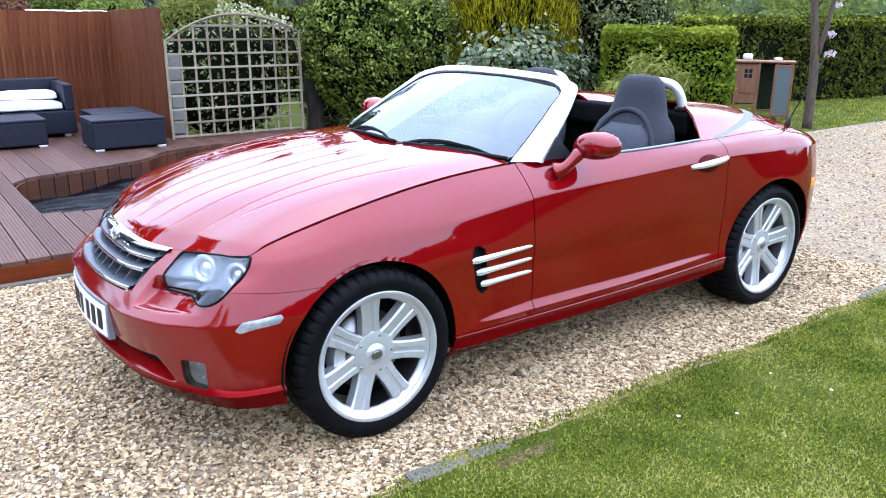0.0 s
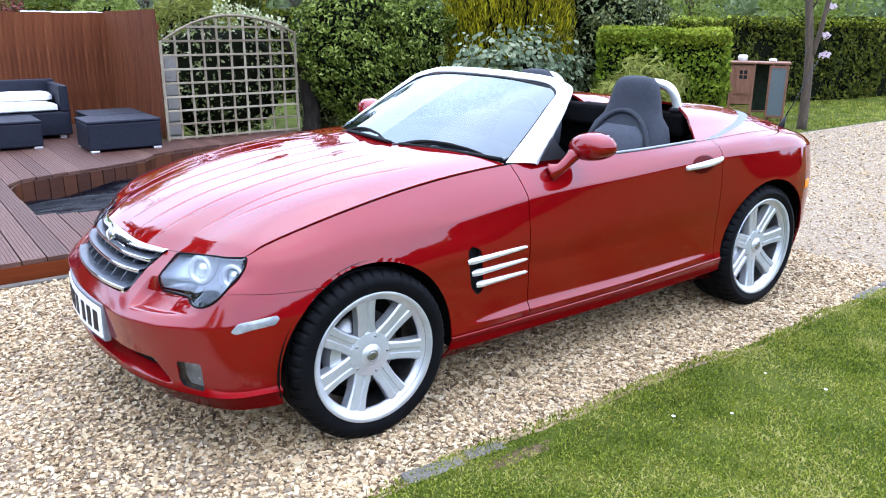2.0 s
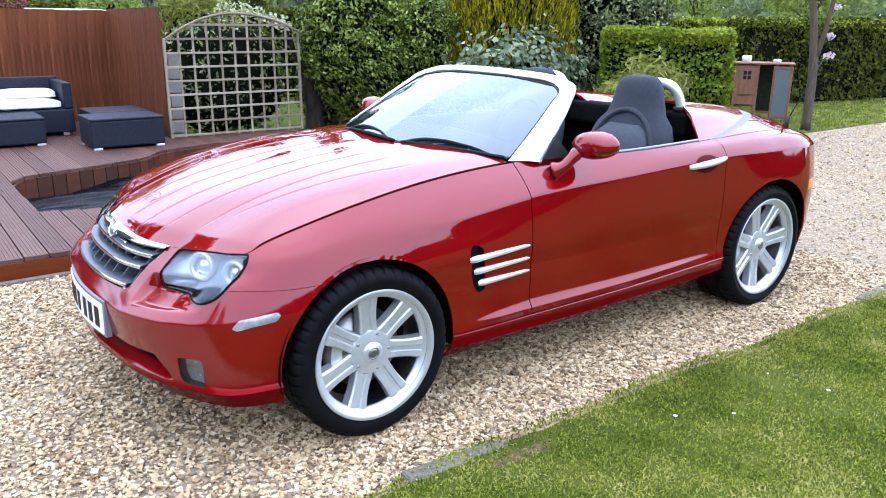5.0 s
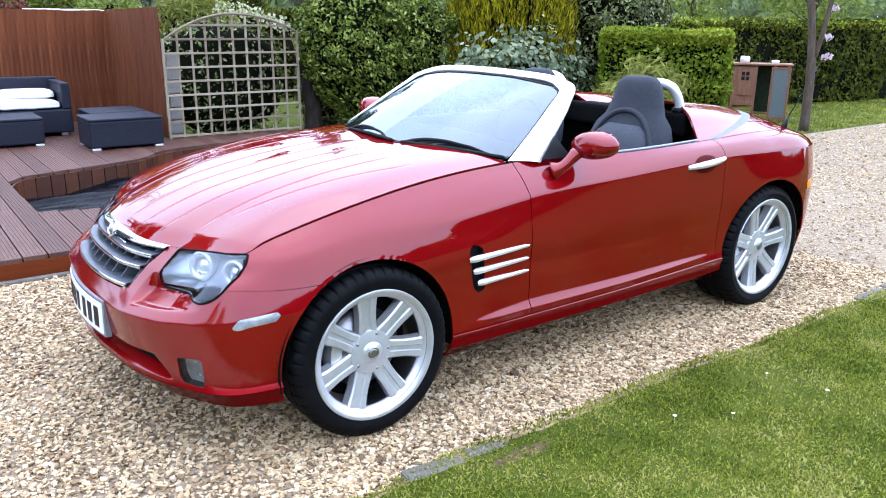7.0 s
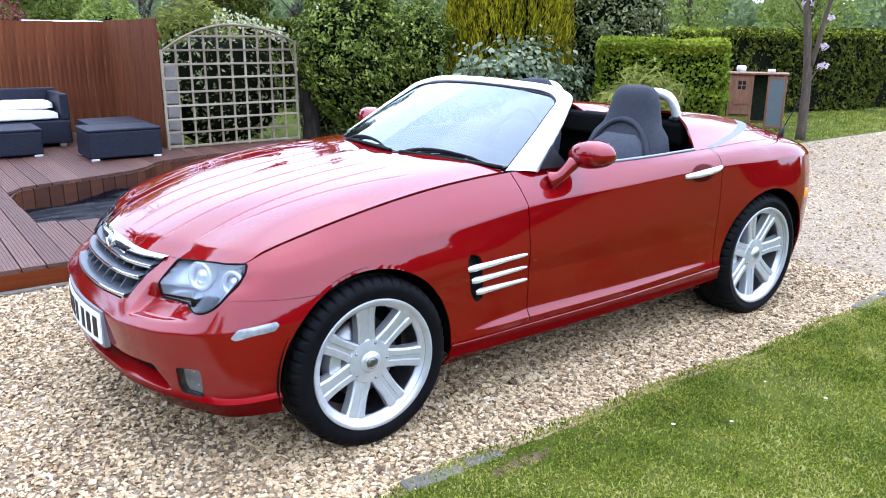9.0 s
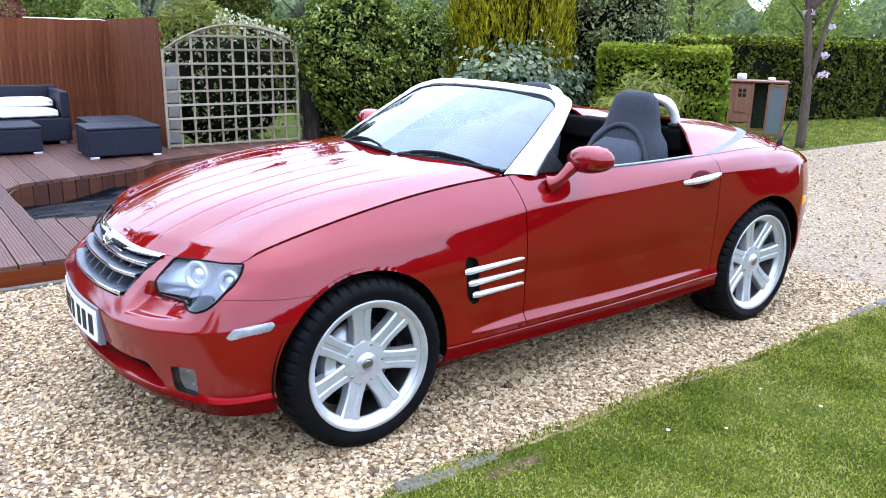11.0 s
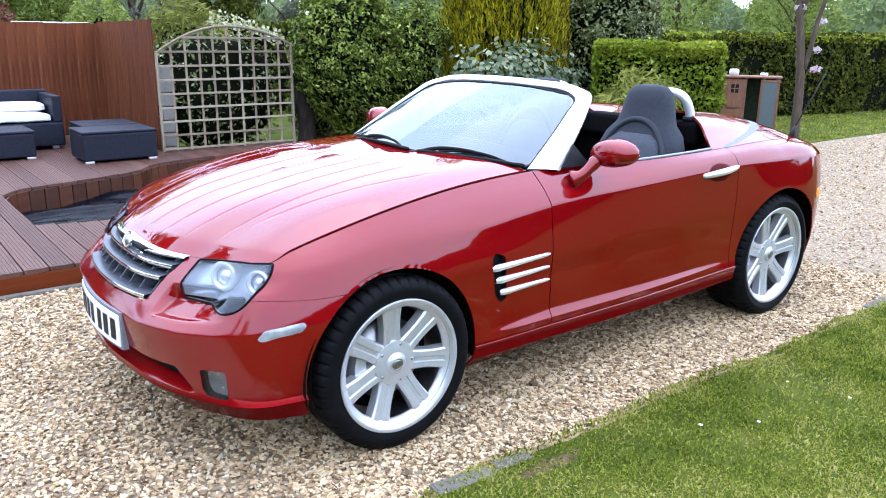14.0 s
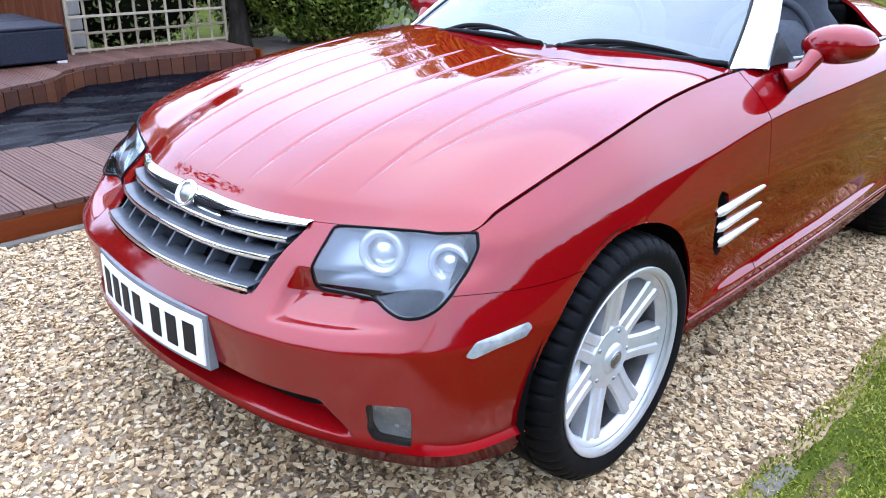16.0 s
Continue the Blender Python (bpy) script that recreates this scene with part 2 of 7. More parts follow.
# Pond wall timber: dark stain plus the pond's shade put into the colour.
SHADED_TIMBER = surface("shaded_pond_timber", [(0.2, (0.0345, 0.00984, 0.00369)), (0.5, (0.0653, 0.0188, 0.00677)), (0.8, (0.111, 0.0361, 0.0135))], 0.5, 6, by="object", own=0.62, bump=0.3, bump_scale=60, stretch=(0.6, 9, 9), spec=0.3)
FENCE = surface("stained_fence_board", [(0.25, (0.0587, 0.0151, 0.00599)), (0.45, (0.106, 0.0292, 0.0105)), (0.6, (0.156, 0.0478, 0.0171)), (0.80, (0.295, 0.132, 0.0637))], 0.75, 5, by="object", own=0.90, bump=0.3, bump_scale=50, stretch=(5, 5, 0.35), spec=0.15)
TRELLIS = surface("weathered_trellis_wood", [(0.25, (0.146, 0.108, 0.0693)), (0.5, (0.246, 0.193, 0.127)), (0.75, (0.354, 0.296, 0.208))], 0.8, 9, by="object", bump=0.35, bump_scale=70)
WICKER = surface("dark_wicker", [(0.3, (0.00558, 0.0066, 0.0128)), (0.7, (0.0118, 0.0139, 0.0256))], 0.55, 40, bump=0.6, bump_scale=140, spec=0.25)
CUSHION = surface("white_cushion", [(0.3, (0.72, 0.71, 0.69)), (0.7, (0.80, 0.79, 0.78))], 0.9, 4, bump=0.3, bump_scale=25)
LINER = surface("black_pond_liner", [(0.3, (0.00112, 0.00123, 0.00216)), (0.7, (0.00336, 0.00364, 0.00648))], 0.28, 6, bump=0.2, bump_scale=14, rough_var=0.10, spec=0.03)
STONE = surface("grey_edging_stone", [(0.25, (0.078, 0.0667, 0.0529)), (0.5, (0.122, 0.105, 0.0831)), (0.8, (0.19, 0.167, 0.133))], 0.85, 14, bump=0.7, bump_scale=60)
OLDBARK = surface("dark_old_bark", [(0.25, (0.010, 0.008, 0.006)), (0.55, (0.026, 0.020, 0.015)), (0.8, (0.05, 0.04, 0.03))], 0.9, 9, bump=1.0, bump_scale=40, stretch=(3, 3, 0.6), spec=0.15)
BARK = surface("bark", [(0.25, (0.036, 0.0238, 0.0147)), (0.55, (0.078, 0.0544, 0.0346)), (0.8, (0.138, 0.102, 0.0686))], 0.9, 9, bump=1.0, bump_scale=40, stretch=(3, 3, 0.6))
HUTCHWOOD = surface("hutch_wood", [(0.25, (0.144, 0.0537, 0.0253)), (0.55, (0.209, 0.0886, 0.0442)), (0.8, (0.275, 0.133, 0.0695))], 0.6, 8, bump=0.3, bump_scale=50, stretch=(6, 6, 0.7))
MESHWIRE = surface("hutch_screen", [(0.3, (0.0861, 0.111, 0.111)), (0.7, (0.13, 0.156, 0.156))], 0.4, 60)
RUNMESH = surface("dark_wire_mesh", [(0.3, (0.014, 0.020, 0.012)), (0.7, (0.030, 0.042, 0.026))], 0.8, 14, spec=0.1)
CONCRETE = surface("old_post", [(0.25, (0.185, 0.169, 0.146)), (0.8, (0.308, 0.293, 0.262))], 0.9, 9, bump=0.5)

# Darkest tones of bush and conifer also paint the shade in their gaps.
L_BUSH = leafy("climber_leaf", [(0.18, (0.012, 0.022, 0.003)), (0.40, (0.062, 0.092, 0.010)), (0.62, (0.20, 0.255, 0.036)), (0.88, (0.47, 0.52, 0.16))])
# The palest laurel tones put the glossy leaves' glints into colour.
L_DARK = leafy("laurel_leaf", [(0.15, (0.00972, 0.018, 0.00416)), (0.42, (0.0762, 0.104, 0.0221)), (0.65, (0.215, 0.236, 0.0762)), (0.9, (0.444, 0.429, 0.221))], 0.3, 0.15, 0.4)
L_GOLD = leafy("golden_conifer_frond", [(0.18, (0.014, 0.017, 0.0012)), (0.44, (0.125, 0.118, 0.004)), (0.75, (0.447, 0.381, 0.0123)), (0.97, (0.601, 0.498, 0.0308))], 0.6)
L_IVY = leafy("variegated_ivy_leaf", [(0.15, (0.0204, 0.0344, 0.0132)), (0.35, (0.0748, 0.106, 0.0502)), (0.6, (0.163, 0.199, 0.111)), (0.86, (0.374, 0.392, 0.238))], 0.4)
L_BOX = leafy("box_hedge_leaf", [(0.1, (0.0347, 0.0616, 0.00462)), (0.4, (0.1, 0.15, 0.00924)), (0.75, (0.223, 0.285, 0.0231)), (0.97, (0.37, 0.4, 0.0539))])
L_HEDGE = leafy("conifer_hedge_leaf", [(0.15, (0.0111, 0.0186, 0.00209)), (0.45, (0.0473, 0.0606, 0.00576)), (0.75, (0.126, 0.134, 0.0136)), (0.97, (0.221, 0.186, 0.0236))], 0.6)
L_FERN = leafy("pale_shrub_leaf", [(0.1, (0.106, 0.126, 0.0246)), (0.5, (0.205, 0.22, 0.0442)), (0.9, (0.343, 0.33, 0.0884))])
L_SPRING = leafy("spring_tree_leaf", [(0.1, (0.123, 0.169, 0.027)), (0.5, (0.262, 0.323, 0.0693)), (0.9, (0.4, 0.447, 0.154))], 0.5, 0.5)
L_WOOD = leafy("far_wood_leaf", [(0.1, (0.114, 0.152, 0.061)), (0.5, (0.165, 0.211, 0.0886)), (0.9, (0.228, 0.269, 0.133))])
L_RED = leafy("red_shrub_leaf", [(0.1, (0.077, 0.0193, 0.0154)), (0.5, (0.169, 0.0423, 0.0347)), (0.9, (0.269, 0.108, 0.0847))])
L_PINK = leafy("pink_blossom", [(0.1, (0.462, 0.308, 0.362)), (0.5, (0.585, 0.462, 0.493)), (0.9, (0.693, 0.639, 0.639))])
L_SILVER = leafy("grey_green_leaf", [(0.1, (0.1, 0.115, 0.077)), (0.5, (0.169, 0.185, 0.123)), (0.9, (0.293, 0.3, 0.223))])
L_PALETOP = leafy("pale_hedge_leaf", [(0.1, (0.115, 0.155, 0.0096)), (0.5, (0.223, 0.266, 0.02)), (0.9, (0.331, 0.348, 0.048))])
L_CREAM = leafy("cream_flower", [(0.1, (0.20, 0.24, 0.08)), (0.5, (0.42, 0.42, 0.24)), (0.9, (0.70, 0.68, 0.50))])
# Twig cores: near-black, with the shade inside the foliage put into colour.
SHADED_TWIGS = surface("shaded_twig_core", [(0.3, (0.002, 0.003, 0.001)), (0.7, (0.007, 0.008, 0.003))], 0.95, 8, bump=0.8, bump_scale=30, spec=0.05)


# ---- building helpers ----
def thing(name, label, category, at=(0, 0, 0), group="", kind=""):
    ob = new(name)
    ob.location = at
    ob.empty_display_size = 0.1
    return tagged(ob, label, category, group, kind)


def part(name, bm, material, parent=None, label="", smooth=False):
    """Links a bmesh as one mesh object; its coordinates are those of its parent."""
    me = bpy.data.meshes.new(name)
    bm.to_mesh(me)
    bm.free()
    me.materials.append(material)
    if smooth:
        me.shade_smooth()
    ob = new(name, me)
    ob.parent = parent
    return tagged(ob, label)


def solid(name, verts, faces, material, parent=None, label="", smooth=True):
    me = bpy.data.meshes.new(name)
    me.from_pydata([tuple(v) for v in verts], [], [tuple(f) for f in faces])
    bm = bmesh.new()
    bm.from_mesh(me)
    bmesh.ops.recalc_face_normals(bm, faces=bm.faces[:])
    bm.to_mesh(me)
    bm.free()
    me.materials.append(material)
    me.update()
    if smooth:
        me.shade_smooth()
    ob = new(name, me)
    ob.parent = parent
    return tagged(ob, label)


def soup(name, verts, quads, material, parent=None, label="", smooth=False):
    """A mesh of many quads straight from arrays."""
    me = bpy.data.meshes.new(name)
    k = quads.shape[1]
    me.vertices.add(len(verts))
    me.vertices.foreach_set("co", np.asarray(verts, dtype=np.float32).ravel())
    me.loops.add(quads.size)
    me.loops.foreach_set("vertex_index", quads.astype(np.int32).ravel())
    me.polygons.add(len(quads))
    me.polygons.foreach_set("loop_start", np.arange(0, quads.size, k, dtype=np.int32))
    me.polygons.foreach_set("loop_total", np.full(len(quads), k, dtype=np.int32))
    me.polygons.foreach_set("use_smooth", np.full(len(quads), smooth, dtype=bool))
    me.materials.append(material)
    me.update(calc_edges=True)
    ob = new(name, me)
    ob.parent = parent
    return tagged(ob, label)


def box_bm(size, at=(0, 0, 0), bevel=0.0, segments=2, bm=None, turn=None):
    own = bmesh.new()
    bmesh.ops.create_cube(own, size=1)
    bmesh.ops.scale(own, vec=size, verts=own.verts)
    if bevel:
        bmesh.ops.bevel(own, geom=own.edges[:], offset=bevel, segments=segments, affect="EDGES", profile=0.5)
    if turn is not None:
        bmesh.ops.transform(own, matrix=turn, verts=own.verts)
    bmesh.ops.translate(own, vec=at, verts=own.verts)
    if bm is None:
        return own
    me = bpy.data.meshes.new("tmp")
    own.to_mesh(me)
    own.free()
    bm.from_mesh(me)
    bpy.data.meshes.remove(me)
    return bm


def box(name, size, at, material, parent=None, bevel=0.004, label="", turn=None, smooth=False):
    return part(name, box_bm(size, at, bevel, turn=turn), material, parent, label, smooth)


def tube_arrays(path, radii, sides=10, closed_ends=True):
    """A tapered tube along a path."""
    path = np.asarray(path, float)
    radii = np.broadcast_to(np.asarray(radii, float), (len(path),))
    tang = np.gradient(path, axis=0)
    tang /= np.linalg.norm(tang, axis=1)[:, None] + 1e-9
    ref = np.array([0, 0, 1.0]) if abs(tang[:, 2]).mean() < 0.8 else np.array([1.0, 0, 0])
    a = np.cross(tang, ref)
    a /= np.linalg.norm(a, axis=1)[:, None] + 1e-9
    b = np.cross(tang, a)
    ang = np.linspace(0, 2 * np.pi, sides, endpoint=False)
    v = path[:, None] + radii[:, None, None] * (np.cos(ang)[None, :, None] * a[:, None] + np.sin(ang)[None, :, None] * b[:, None])
    v = v.reshape(-1, 3)
    f = []
    for i in range(len(path) - 1):
        for j in range(sides):
            f.append((i * sides + j, i * sides + (j + 1) % sides, (i + 1) * sides + (j + 1) % sides, (i + 1) * sides + j))
    if closed_ends:
        f.append(tuple(range(sides))[::-1])
        f.append(tuple(range((len(path) - 1) * sides, len(path) * sides)))
    return v, f


def tube(name, path, radii, material, parent=None, sides=10, label=""):
    v, f = tube_arrays(path, radii, sides)
    return solid(name, v, f, material, parent, label)


def revolve(profile, sides, axis="y"):
    """Quads of a profile of (radius, along) turned about y."""
    prof = np.asarray(profile, float)
    ang = np.linspace(0, 2 * np.pi, sides, endpoint=False)
    v = np.stack([np.outer(np.cos(ang), prof[:, 0]), np.tile(prof[:, 1], (sides, 1)), np.outer(np.sin(ang), prof[:, 0])], -1)
    k = len(prof)
    f = [(i * k + j, i * k + j + 1, ((i + 1) % sides) * k + j + 1, ((i + 1) % sides) * k + j) for i in range(sides) for j in range(k - 1)]
    return v.reshape(-1, 3), f


def bend(points, n):
    """A smooth line of n points through the given ones."""
    p = np.asarray(points, float)
    t = np.concatenate([[0], np.cumsum(np.linalg.norm(np.diff(p, axis=0), axis=1))])
    return hermite(p, t, np.linspace(0, t[-1], n))


def hermite(p, t, s, first=None, last=None, breaks=()):
    """Cubic through p at the knots t, taken at s; breaks: knots with a crease."""
    n = len(t)
    d = (p[1:] - p[:-1]) / (t[1:] - t[:-1]).reshape(-1, *([1] * (p.ndim - 1)))
    mid = np.zeros_like(p)
    w = ((t[1:-1] - t[:-2]) / (t[2:] - t[:-2])).reshape(-1, *([1] * (p.ndim - 1)))
    mid[1:-1] = d[:-1] * (1 - w) + d[1:] * w
    mid[0] = d[0] if first is None else first
    mid[-1] = d[-1] if last is None else last
    left, right = mid.copy(), mid.copy()               # slopes arriving at and leaving each knot
    for k in breaks:
        left[k], right[k] = d[k - 1], d[k]
    i = np.clip(np.searchsorted(t, s, side="right") - 1, 0, n - 2)
    h = t[i + 1] - t[i]
    x = (s - t[i]) / h
    sh = (-1, *([1] * (p.ndim - 1)))
    x, h = x.reshape(sh), h.reshape(sh)
    return ((2 * x ** 3 - 3 * x ** 2 + 1) * p[i] + (x ** 3 - 2 * x ** 2 + x) * h * right[i]
            + (3 * x ** 2 - 2 * x ** 3) * p[i + 1] + (x ** 3 - x ** 2) * h * left[i + 1])


# ---- ground ----
rng = np.random.default_rng(7)


def ground_sheet():
    """Lawn to the horizon: a lowered bed for the drive, a dug hole below the deck."""
    xs = [-400, -60, -7, -3, 0, 3.1, 6, 12, 30, 80, 400]
    ys = [-400, -60, -10, -3, -1.19, -1.16, 1.86, 2.6, 5.95, 8.5, 20, 80, 400]
    def level(x, y):
        return 0.022 if y < -1.17 else (-0.03 if y < 2.0 else -0.005)
    verts = [(x, y, level(x, y)) for y in ys for x in xs]
    n = len(xs)
    faces = []
    for j in range(len(ys) - 1):
        for i in range(n - 1):
            if -7 <= xs[i] < 3.1 and 1.86 <= ys[j] < 5.95:
                continue
            faces.append((j * n + i, j * n + i + 1, (j + 1) * n + i + 1, (j + 1) * n + i))
    return tagged(solid("ground", verts, faces, LAWN, smooth=False), "short green mown lawn ground beside and behind the drive", "lawn", kind="structure")


ground_sheet()


def drive_edge(x):
    """The far side of the drive: the deck, then the lawn."""
    return 1.82 if x < 3.3 else min(2.75, 1.82 + (x - 3.3) * 0.8)


def gravel_drive():
    xs = np.concatenate([np.linspace(-40, -4, 10), np.linspace(-3.8, 6, 99), np.linspace(6.5, 60, 40)])
    ws = np.linspace(0, 1, 33)
    verts = []
    for x in xs:
        lo, hi = -1.165 + 0.02 * math.sin(x * 2.1) + 0.012 * math.sin(x * 7.3), drive_edge(x)
        for w in ws:
            y = lo + (hi - lo) * w
            verts.append((x, y, 0.005 * noise.noise((x * 1.3, y * 1.3, 0)) - 0.003))
    n = len(ws)
    faces = [(i * n + j, (i + 1) * n + j, (i + 1) * n + j + 1, i * n + j + 1) for i in range(len(xs) - 1) for j in range(n - 1)]
    return tagged(solid("gravel_drive", verts, faces, GRAVEL), "pale tan and brown loose gravel drive", "gravel", kind="structure")


gravel_drive()


def pebbles(name, places, sizes, parent=None, coarse=False):
    """Angular chips: six uneven faces each; the coarse ones are plain wedges of eight."""
    corners = np.array([(x, y, z) for x in (-1, 1) for y in (-1, 1) for z in (-1, 1)], float) * 0.66
    f0 = np.array([(0, 1, 3, 2), (4, 6, 7, 5), (0, 4, 5, 1), (2, 3, 7, 6), (0, 2, 6, 4), (1, 5, 7, 3)])
    if coarse:
        corners = np.array([(1, 0, 0), (-1, 0, 0), (0, 1, 0), (0, -1, 0), (0, 0, 1), (0, 0, -1)], float)
        f0 = np.array([(0, 2, 4), (2, 1, 4), (1, 3, 4), (3, 0, 4), (2, 0, 5), (1, 2, 5), (3, 1, 5), (0, 3, 5)])
    n, k = len(places), len(corners)
    stretch = np.stack([rng.uniform(0.8, 1.5, n), rng.uniform(0.6, 1.05, n), rng.uniform(0.35, 0.75, n)], 1) * sizes[:, None]
    v = (corners[None] * rng.uniform(0.55, 1.25, (n, k, 1)) + rng.normal(0, 0.12, (n, k, 3))) * stretch[:, None]
    tip = rng.normal(0, 0.4, n)
    c, s = np.cos(tip)[:, None], np.sin(tip)[:, None]
    v = np.stack([v[..., 0], v[..., 1] * c - v[..., 2] * s, v[..., 1] * s + v[..., 2] * c], -1)
    a = rng.uniform(0, 2 * np.pi, n)
    c, s = np.cos(a)[:, None], np.sin(a)[:, None]
    v = np.stack([v[..., 0] * c - v[..., 1] * s, v[..., 0] * s + v[..., 1] * c, v[..., 2]], -1) + places[:, None]
    f = f0[None] + (np.arange(n) * k)[:, None, None]
    return soup(name, v.reshape(-1, 3), f.reshape(-1, f0.shape[1]), PEBBLE, parent)


def gravel_stones():
    n = 112000
    x = np.concatenate([rng.uniform(-2.3, 3.0, 41000), rng.uniform(2.6, 7.0, 18000), rng.uniform(-1.9, -0.2, 16000), rng.uniform(7.0, 13.0, 14000), rng.uniform(-0.4, 3.6, 23000)])
    y = np.concatenate([rng.uniform(-1.2, 1.82, 41000), rng.uniform(-1.2, 2.7, 18000), rng.uniform(-1.2, 1.82, 16000), rng.uniform(-1.2, 2.7, 14000), rng.uniform(-1.2, -0.35, 23000)])
    hidden = (x > 0.6) & (x < 2.8) & (y > -0.2) & (y < 1.6)
    keep = ~hidden & (y < np.where(x < 3.3, 1.80, np.minimum(2.72, 1.80 + (x - 3.3) * 0.8))) & ((y > -1.2 + 0.02 * np.sin(x * 2.1) + rng.normal(0, 0.012, n)))
    x, y = x[keep], y[keep]
    size = rng.lognormal(-4.79, 0.28, len(x)) * np.interp(x, [4, 8], [1, 1.4])
    z = rng.uniform(-0.003, 0.006, len(x)) + np.clip((-1.10 - y) / 0.05, 0, 1) * 0.010
    places, far = np.stack([x, y, z], 1), x > 3.6
    tagged(pebbles("gravel_stones", places[far], size[far], coarse=True), "loose tan and cream gravel farther along the drive", "gravel", kind="stuff")
    return tagged(pebbles("gravel_stones", places[~far], size[~far]), "loose rounded tan, brown and cream gravel stones on the drive", "gravel", kind="stuff")


gravel_stones()


def grass_blades(name, x, y, z, height, lean=0.5, width=0.0029):
    n = len(x)
    a = rng.uniform(0, 2 * np.pi, n)
    h = height * rng.uniform(0.55, 1.25, n)
    w = width * rng.uniform(0.7, 1.5, n)
    tilt = rng.uniform(0, lean, n)
    d = rng.uniform(0, 2 * np.pi, n)
    base = np.stack([x, y, z], 1)
    side = np.stack([np.cos(a), np.sin(a), np.zeros(n)], 1) * w[:, None]
    out = np.stack([np.cos(d), np.sin(d), np.zeros(n)], 1)
    up = np.array([0, 0, 1.0])
    mid = base + up * (h * 0.6)[:, None] + out * (h * tilt * 0.4)[:, None]
    tip = base + up * (h * (1 - 0.25 * tilt))[:, None] + out * (h * tilt * 1.1)[:, None]
    v = np.stack([base - side, base + side, mid + side * 0.8, mid - side * 0.8, tip + side * 0.15, tip - side * 0.15], 1)
    q = np.array([[0, 1, 2, 3], [3, 2, 4, 5]])[None] + (np.arange(n) * 6)[:, None, None]
    return soup(name, v.reshape(-1, 3), q.reshape(-1, 4), BLADE)


WORN = (0.33, -1.275)


def lawn_grass():
    x = np.concatenate([rng.uniform(-0.6, 3.2, 115000), rng.uniform(2.0, 6.5, 36000)])
    y = np.concatenate([rng.uniform(-2.6, -1.13, 115000), rng.uniform(-2.6, -1.13, 36000)])
    edge = -1.165 + 0.022 * np.sin(x * 2.1) + 0.02 * np.sin(x * 5.3 + 1) + 0.012 * np.sin(x * 13)
    patchy = np.array([noise.noise((a * 2.3, b * 2.3, 5)) + 0.5 * noise.noise((a * 7, b * 7, 8)) for a, b in zip(x, y)])
    keep = y < edge + np.abs(rng.normal(0, 0.014, len(x)))
    keep &= rng.random(len(x)) < np.clip((x + 0.65) / 0.5, 0, 1) * np.clip((6.5 - x) / 1.5, 0, 1) * np.clip((y + 2.62) / 0.35, 0, 1)      # thins out where the short turf begins
    keep &= rng.random(len(x)) < np.clip(0.92 - 0.7 * patchy, 0.4, 1)
    keep &= rng.random(len(x)) > 0.45 * np.exp(-((x - WORN[0]) / 0.22) ** 2 - ((y - WORN[1]) / 0.10) ** 2)      # worn thin by the edging stone
    x, y = x[keep], y[keep]
    return tagged(grass_blades("lawn_grass", x, y, np.full(len(x), 0.018), 0.0155, 1.0), "short green lawn grass with a few pale dry blades", "grass", kind="stuff")


lawn_grass()


def far_turf():
    """Rougher tufts of grass on the lawn beyond the drive."""
    x, y = rng.uniform(7.0, 17.0, 42000), rng.uniform(2.4, 6.4, 42000)
    keep = (y > 2.78) & (y < 6.3) & (np.array([noise.noise((a * 0.9, b * 0.9, 2)) for a, b in zip(x, y)]) + rng.normal(0, 0.35, len(x)) > -0.25)
    x, y = x[keep], y[keep]
    return tagged(grass_blades("lawn_grass", x, y, np.full(len(x), -0.008), 0.036, 1.0, 0.005), "longer rough grass on the lawn by the hutch", "grass", kind="stuff")


far_turf()


def bare_edge():
    """A worn strip of dry soil where the turf meets the gravel."""
    xs = np.linspace(-3.0, 9.0, 361)
    v = []
    for x in xs:
        w = 0.5 + 0.5 * noise.noise((x * 1.9, 3, 0)) + 0.35 * noise.noise((x * 8, 1, 0))
        mid = -1.165 + 0.022 * math.sin(x * 2.1) + 0.02 * math.sin(x * 5.3 + 1) + 0.01 * noise.noise((x * 11, 0, 4))
        v += [(x, mid - 0.055, 0.016), (x, mid - 0.03, 0.0245), (x, mid + 0.005 + 0.02 * w, 0.010), (x, mid + 0.012 + 0.036 * w, 0.001), (x, mid + 0.018 + 0.04 * w, -0.02)]
    f = [(i * 5 + j, (i + 1) * 5 + j, (i + 1) * 5 + j + 1, i * 5 + j + 1) for i in range(len(xs) - 1) for j in range(4)]
    return tagged(solid("bare_edge", v, f, EDGE_SOIL), "worn strip of dry tan soil between lawn and gravel", "soil", kind="structure")


bare_edge()


